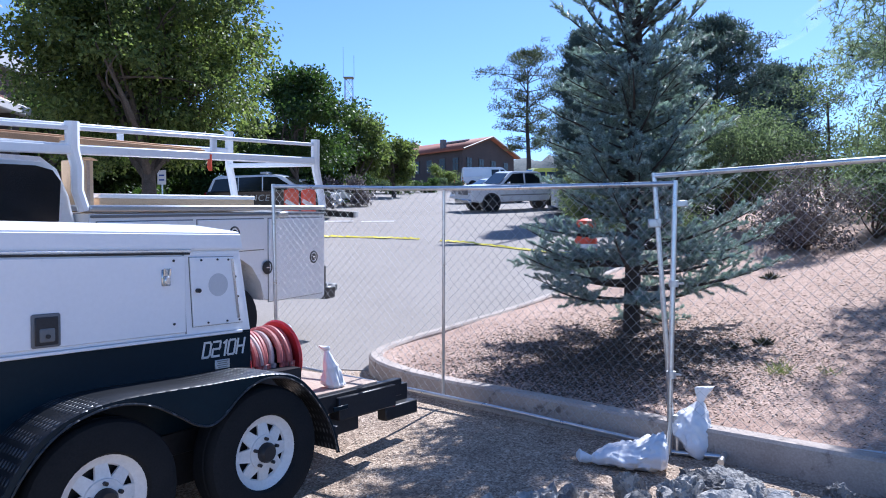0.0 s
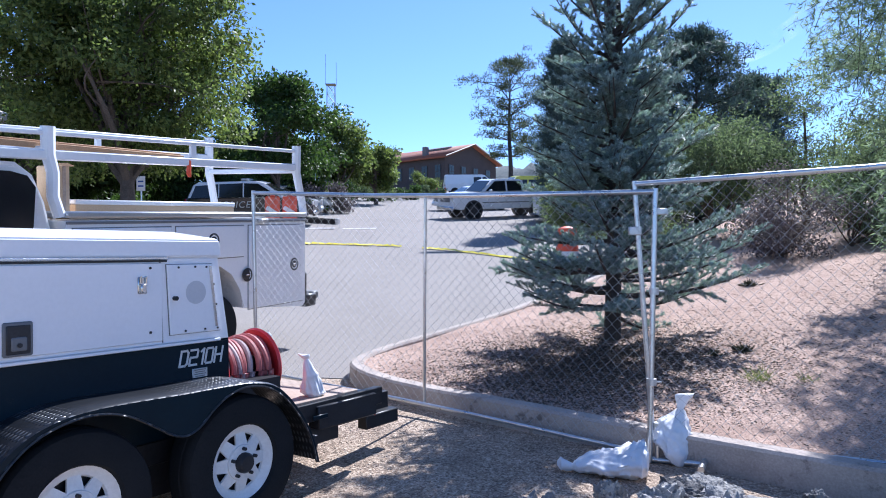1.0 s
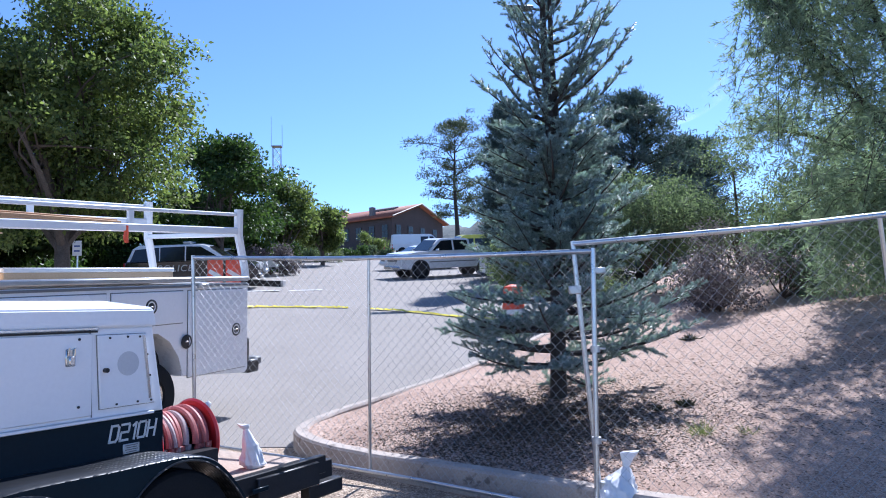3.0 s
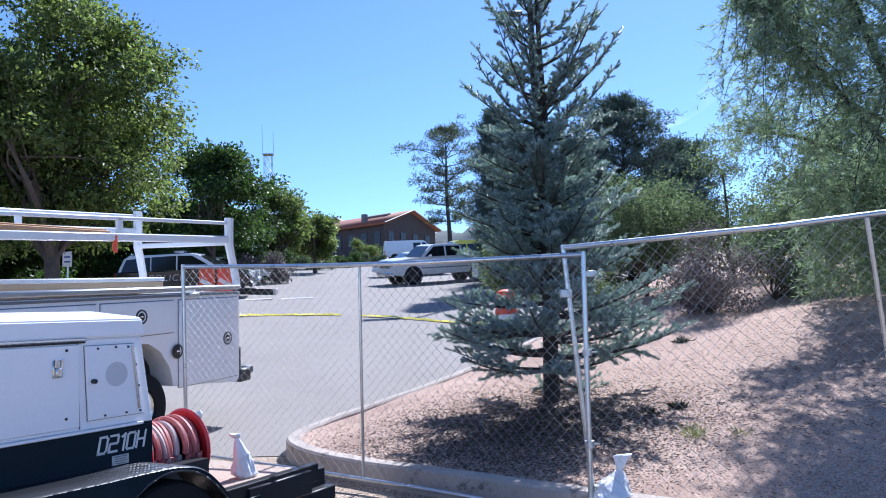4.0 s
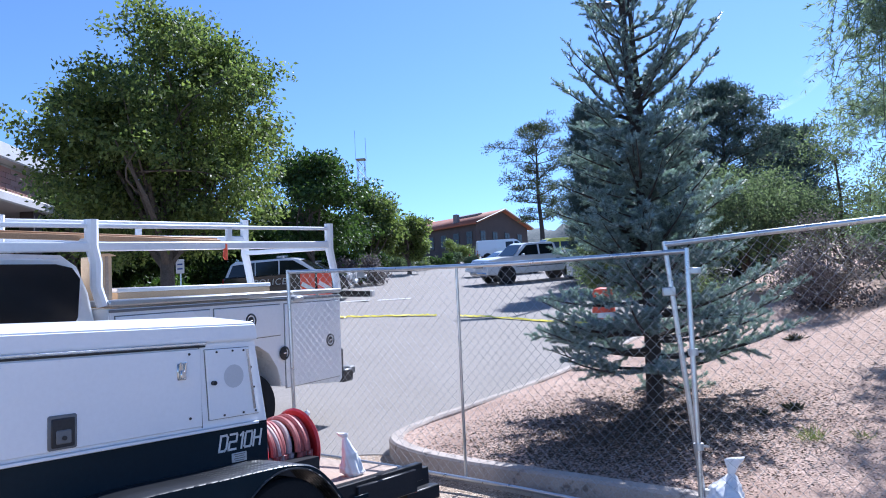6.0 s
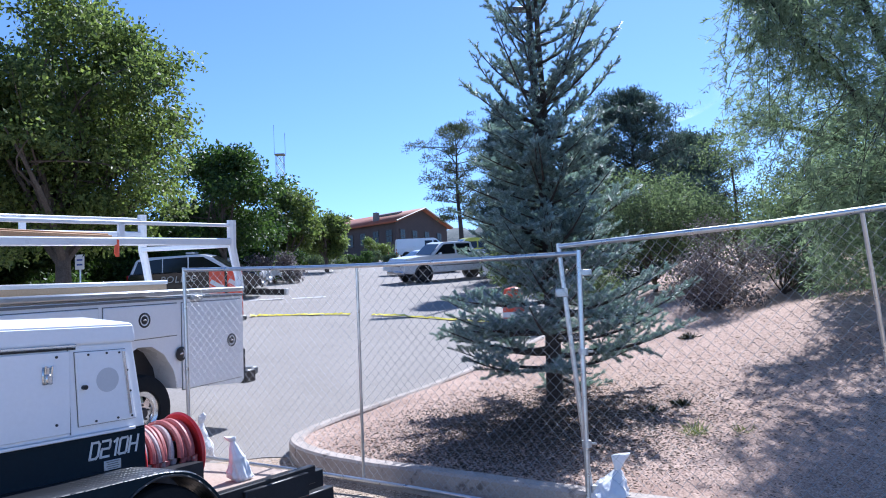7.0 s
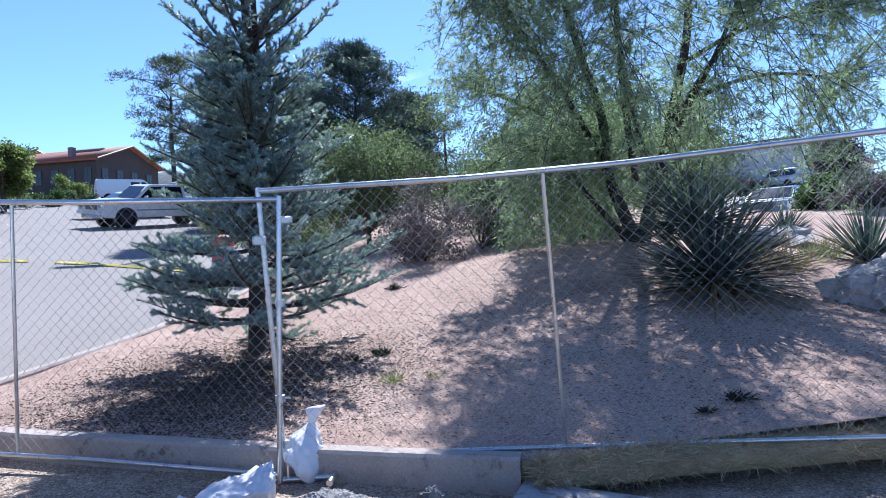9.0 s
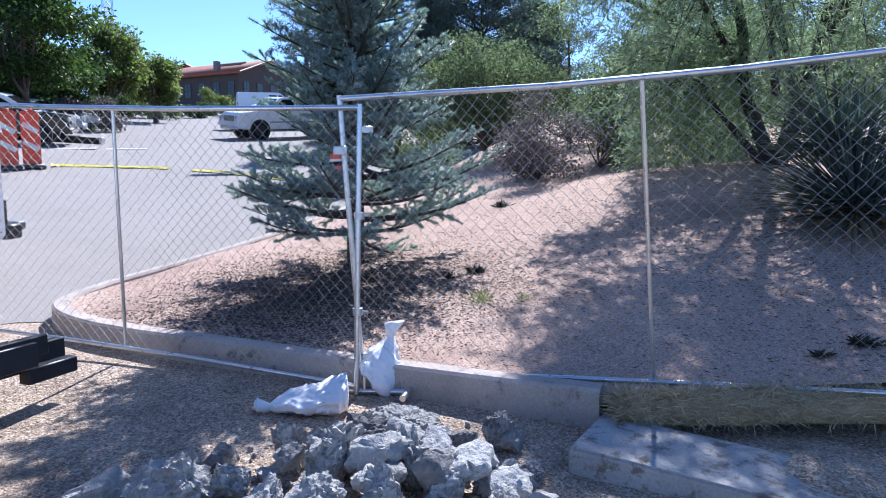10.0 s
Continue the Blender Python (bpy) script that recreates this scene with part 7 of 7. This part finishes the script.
# ---- radio tower ----
tw = thing("radio_tower", pose(-33.0, 250, 24.5), "tall steel lattice radio tower on the far ridge", "radio tower")
H0, WB, WT = 38.0, 4.6, 2.6
for sx_, sy_ in ((-1, -1), (1, -1), (1, 1), (-1, 1)):
    part("leg", tube(bmesh.new(), [(sx_ * WB / 2, sy_ * WB / 2, -29), (sx_ * WT / 2, sy_ * WT / 2, H0)], 0.09, 6), M_LATTICE, tw)
n = 14
for k in range(n):
    za, zb = -10 + (H0 + 10) * k / n, -10 + (H0 + 10) * (k + 1) / n
    wa, wb = (WB + (WT - WB) * (z + 25) / (H0 + 25) for z in (za, zb))
    for s in (-1, 1):
        part("brace", tube(bmesh.new(), [(-wa / 2, s * wa / 2, za), (wb / 2, s * wb / 2, zb)], 0.075, 4), M_LATTICE, tw)
        part("brace", tube(bmesh.new(), [(wa / 2, s * wa / 2, za), (-wb / 2, s * wb / 2, zb)], 0.075, 4), M_LATTICE, tw)
        part("strut", tube(bmesh.new(), [(-wb / 2, s * wb / 2, zb), (wb / 2, s * wb / 2, zb)], 0.035, 4), M_LATTICE, tw)
part("platform", boxm((0, 0, H0), (3.6, 3.6, 0.14)), M_LATTICE, tw)
part("antenna", tube(bmesh.new(), [(-1.9, 0, H0), (-1.9, 0, H0 + 11)], 0.06, 6), M_LATTICE, tw)
part("antenna", tube(bmesh.new(), [(1.9, 0, H0), (1.9, 0, H0 + 8)], 0.07, 6), M_LATTICE, tw)


# ---- far hills ----
def hill(x0, x1, y, z0, peak, seed, label):
    bm = bmesh.new()
    nx, ny = 70, 10
    grid = []
    for j in range(ny):
        row = []
        for i in range(nx):
            u, v = i / (nx - 1), j / (ny - 1)
            h = peak * math.sin(math.pi * u) ** 0.7 * math.sin(math.pi * v * 0.98 + 0.01) * (0.75 + 0.35 * noise.noise((u * 5 + seed, v * 3, 0)) + 0.06 * noise.noise((u * 40, v * 20, seed)))
            row.append(bm.verts.new((x0 + (x1 - x0) * u, y + 300 * v, z0 + h)))
        grid.append(row)
    for a, b in zip(grid, grid[1:]):
        for k in range(nx - 1):
            bm.faces.new((a[k], a[k + 1], b[k + 1], b[k]))
    tagged(part("far_hill", bm, M_HILL, None, label, sharp=80), category="hill", kind="structure")


hill(0, 420, 900, 60, 115, 3, "hazy wooded hill on the horizon")
hill(500, 1300, 700, 20, 95, 6, "hazy wooded hill beyond the street")

# ---- the street and what stands along it ----
def street_z(x, y):
    return 1.25 + 0.105 * (min(x, 70) - 12) + 0.01 * (y - 8)


sheet("street", lambda y: spaced(11.5, 90, 20), [-12, -4, 2, 6, 10, 14, 18, 24, 34, 50, 70], street_z, M_STREET, "pale sunlit concrete street beyond the bed")
gutter = [(13.6, -3.0), (13.4, 4), (13.2, 9), (12.4, 13), (11.5, 18)]
part("street_curb", tube(bmesh.new(), [(x, y, street_z(x, y) + 0.02) for x, y in gutter], 0.12, 8), M_CURB, None, "pale concrete curb along the street")
tagged(bpy.data.objects["street_curb"], category="curb", kind="structure")
# planted island in the street
isl = bmesh.new()
ring = [(20.5 + 4.5 * math.cos(a), 13.5 + 2.2 * math.sin(a)) for a in (2 * math.pi * k / 28 for k in range(28))]
lo = [isl.verts.new((x, y, street_z(x, y) - 0.1)) for x, y in ring]
hi = [isl.verts.new((x, y, street_z(x, y) + 0.18)) for x, y in ring]
for k in range(28):
    isl.faces.new((lo[k], lo[(k + 1) % 28], hi[(k + 1) % 28], hi[k]))
isl.faces.new(hi)
tagged(part("street_island", isl, M_DIRT, None, "raised bare earth island in the street"), category="pavement", kind="structure")
leafy("round_bush", (21.0, 14.2, street_z(21.0, 14.2) + 0.12), "rounded clipped dark green bush on the street island", "shrub", (M_TWIG, M_LEAF2), 0.9, 0.1, 0.04, (0.7, 0.65), 120, 70, 0.09, 0.2, 91, "street shrubs", taper=0.3, holes=0.0, low=0.0, limbs=6)
leafy("purple_tree", (34.5, 22.2, street_z(34.5, 22.2)), "small dark purple-leaved tree along the street", "tree", (M_DARKBARK, M_PURPLE), 2.7, 1.0, 0.1, (0.95, 0.95), 170, 60, 0.14, 0.26, 93, "street trees", taper=0.6, holes=0.0, low=1.1)
leafy("street_tree", (24.5, 24.5, street_z(24.5, 24.5)), "leafy green tree behind the willow", "tree", (M_BARK, M_HEDGE), 4.6, 0.8, 0.12, (2.2, 2.2), 200, 60, 0.15, 0.3, 94, "street trees", taper=0.6, holes=0.0, low=0.4)
leafy("street_tree", (17.0, 20.0, 2.6), "leafy green tree beyond the crest", "tree", (M_BARK, M_HEDGE), 3.8, 0.8, 0.12, (2.2, 2.2), 200, 60, 0.15, 0.3, 95, "street trees", taper=0.6, holes=0.0, low=0.4)
lowc = car("street_car", pose(46.0, 34.0, street_z(46, 34), 0, 0, 85), "silver wagon parked along the street", "car", 4.7, 1.8,
           [(-2.35, 0.4), (-2.35, 0.9), (1.1, 0.93), (2.1, 0.8), (2.35, 0.4)], [(-2.3, 0.88), (-2.1, 1.4), (-1.8, 1.5), (0.2, 1.5), (0.5, 1.42), (1.25, 0.92)], 0.92, 1.5, (-1.4, 1.4), 0.33, M_CARSILVER, M_CARSILVER,
           [[(-2.05, 0.98), (-1.95, 1.38), (-0.9, 1.42), (-0.9, 0.98)], [(-0.8, 0.98), (-0.8, 1.42), (0.2, 1.4), (0.9, 0.98)]], 0.14, M_CHROME, "street cars", [((1.15, 0.98), (0.55, 1.4), 0.03)])
car("street_car", pose(44.0, 36.6, street_z(44, 36.6), 0, 0, 85), "dark car parked along the street", "car", 4.6, 1.8,
    [(-2.3, 0.4), (-2.3, 0.9), (1.1, 0.93), (2.1, 0.8), (2.3, 0.4)], [(-1.8, 0.88), (-1.2, 1.35), (-0.8, 1.42), (0.2, 1.42), (0.5, 1.36), (1.25, 0.92)], 0.92, 1.42, (-1.4, 1.4), 0.33, M_CARBLACK, M_CARBLACK,
    [[(-1.3, 0.98), (-1.0, 1.3), (-0.4, 1.34), (-0.4, 0.98)], [(-0.3, 0.98), (-0.3, 1.34), (0.2, 1.33), (0.85, 0.98)]], 0.14, M_CHROME, "street cars", [((1.15, 0.98), (0.55, 1.36), 0.03)])
car("street_car", pose(23.6, 17.5, street_z(23.6, 17.5) - 0.5, 0, 0, 200), "silver car stopped on the sunlit street behind the yucca", "car", 4.6, 1.8,
    [(-2.3, 0.4), (-2.3, 0.9), (1.1, 0.93), (2.1, 0.8), (2.3, 0.4)], [(-1.8, 0.88), (-1.2, 1.35), (-0.8, 1.42), (0.2, 1.42), (0.5, 1.36), (1.25, 0.92)], 0.92, 1.42, (-1.4, 1.4), 0.33, M_CARSILVER, M_CARSILVER,
    [[(-1.3, 0.98), (-1.0, 1.3), (-0.4, 1.34), (-0.4, 0.98)], [(-0.3, 0.98), (-0.3, 1.34), (0.2, 1.33), (0.85, 0.98)]], 0.14, M_CHROME, "street cars", [((1.15, 0.98), (0.55, 1.36), 0.03)])
hy = thing("red_bin", pose(47.6, 33.2, street_z(47.6, 33.2)), "red metal bin beside the parked cars", "bin")
part("body", boxm((0, 0, 0.75), (0.8, 0.8, 1.5), 0.05), M_RED, hy)
part("cap", boxm((0, 0, 1.55), (0.9, 0.9, 0.14), 0.04), M_RED, hy)
for (x, y, L_, D_, H_, mt, lab) in ((58, 44, 26, 12, 2.9, M_STUCCO, "pale stucco building across the street"), (78, 30, 14, 22, 3.6, M_STUCCO, "long pale building across the street"), (44, 44, 6, 6, 3.4, M_DARKBRICK, "small dark building across the street")):
    t = thing("street_building", pose(x, y, street_z(x, y) - 0.5, 0, 0, 20), lab, "building", "street buildings")
    part("wall", boxm((0, 0, H_ / 2), (L_, D_, H_)), mt, t)
    part("roof", boxm((0, 0, H_ + 0.15), (L_ + 0.6, D_ + 0.6, 0.35), 0.05), M_GREYROOF, t)
    for k in range(int(L_ / 3.2)):
        wx = -L_ / 2 + 1.8 + 3.2 * k
        wd = part("window", boxm((wx, -D_ / 2 - 0.02, H_ * 0.5), (1.5, 0.12, 1.5)), M_DARKTRIM, t)
        part("pane", boxm((wx, -D_ / 2 - 0.07, H_ * 0.5), (1.3, 0.06, 1.3)), M_GLASS, wd)
pole = thing("street_lamp", pose(23.4, 16.3, street_z(23.4, 16.3)), "tall thin steel lamp post along the street", "street lamp")
part("pole", tube(bmesh.new(), [(0, 0, 0), (0, 0, 5.0)], [0.08, 0.05], 8), M_GALV, pole)
part("head", boxm((0.3, 0, 5.0), (0.7, 0.2, 0.1), 0.03), M_PLASTIC, pole)

lp = thing("lot_lamp", pose(7.9, 30.0, lot_z(7.9, 30.0) + 0.22), "tall dark lamp post standing on the lot behind the spruce", "street lamp")
part("pole", tube(bmesh.new(), [(0, 0, -0.4), (0, 0, 12.1)], [0.12, 0.07], 10), M_DARKTRIM, lp)
part("arm", tube(bmesh.new(), [(0, 0, 12.0), (-0.5, 0, 12.1)], 0.05, 8), M_DARKTRIM, lp)
part("head", boxm((-0.95, 0, 12.1), (1.1, 0.42, 0.16), 0.04), M_DARKTRIM, lp)


# thin high cloud, far off
def wisp(points, width, label, seed):
    m, nt, b = material("thin_cloud")
    n1 = noise_node(nt, 0.0035, 6, 0.62)
    n2 = noise_node(nt, 0.0011, 3)
    f = mixed(nt, 1.0, ramp(nt, n1.outputs["Fac"], [(0.4, (0, 0, 0)), (0.8, (0.5, 0.5, 0.5))]).outputs["Color"], ramp(nt, n2.outputs["Fac"], [(0.35, (0.2, 0.2, 0.2)), (0.65, (1, 1, 1))]).outputs["Color"], "MULTIPLY")
    tr, di = nt.nodes.new("ShaderNodeBsdfTransparent"), nt.nodes.new("ShaderNodeBsdfTranslucent")
    di.inputs["Color"].default_value = (0.9, 0.9, 0.9, 1)
    mx = nt.nodes.new("ShaderNodeMixShader")
    nt.links.new(f, mx.inputs["Fac"])
    nt.links.new(tr.outputs[0], mx.inputs[1])
    nt.links.new(di.outputs[0], mx.inputs[2])
    nt.links.new(mx.outputs[0], nt.nodes["Material Output"].inputs["Surface"])
    bm = bmesh.new()
    prev = None
    line = rounded_line(points, 3)
    for k, p in enumerate(line):
        u = k / (len(line) - 1)
        w = width * (0.15 + math.sin(math.pi * u))
        ring = [bm.verts.new((p[0], p[1], p[2] - w)), bm.verts.new((p[0], p[1], p[2])), bm.verts.new((p[0], p[1], p[2] + w))]
        if prev:
            for i in range(2):
                bm.faces.new((prev[i], prev[i + 1], ring[i + 1], ring[i]))
        prev = ring
    ob = part("cloud", bm, m, None, label, sharp=180)
    ob.visible_shadow = False
    tagged(ob, category="cloud", kind="structure")


wisp([(1350, 3000, 830), (1500, 2980, 900), (1640, 2950, 1010), (1900, 2880, 1130)], 42, "thin wisp of white cloud in the blue sky", 2)
wisp([(2500, 1900, 560), (2700, 1700, 590), (3000, 1500, 600)], 30, "thin wisp of white cloud low over the street", 5)
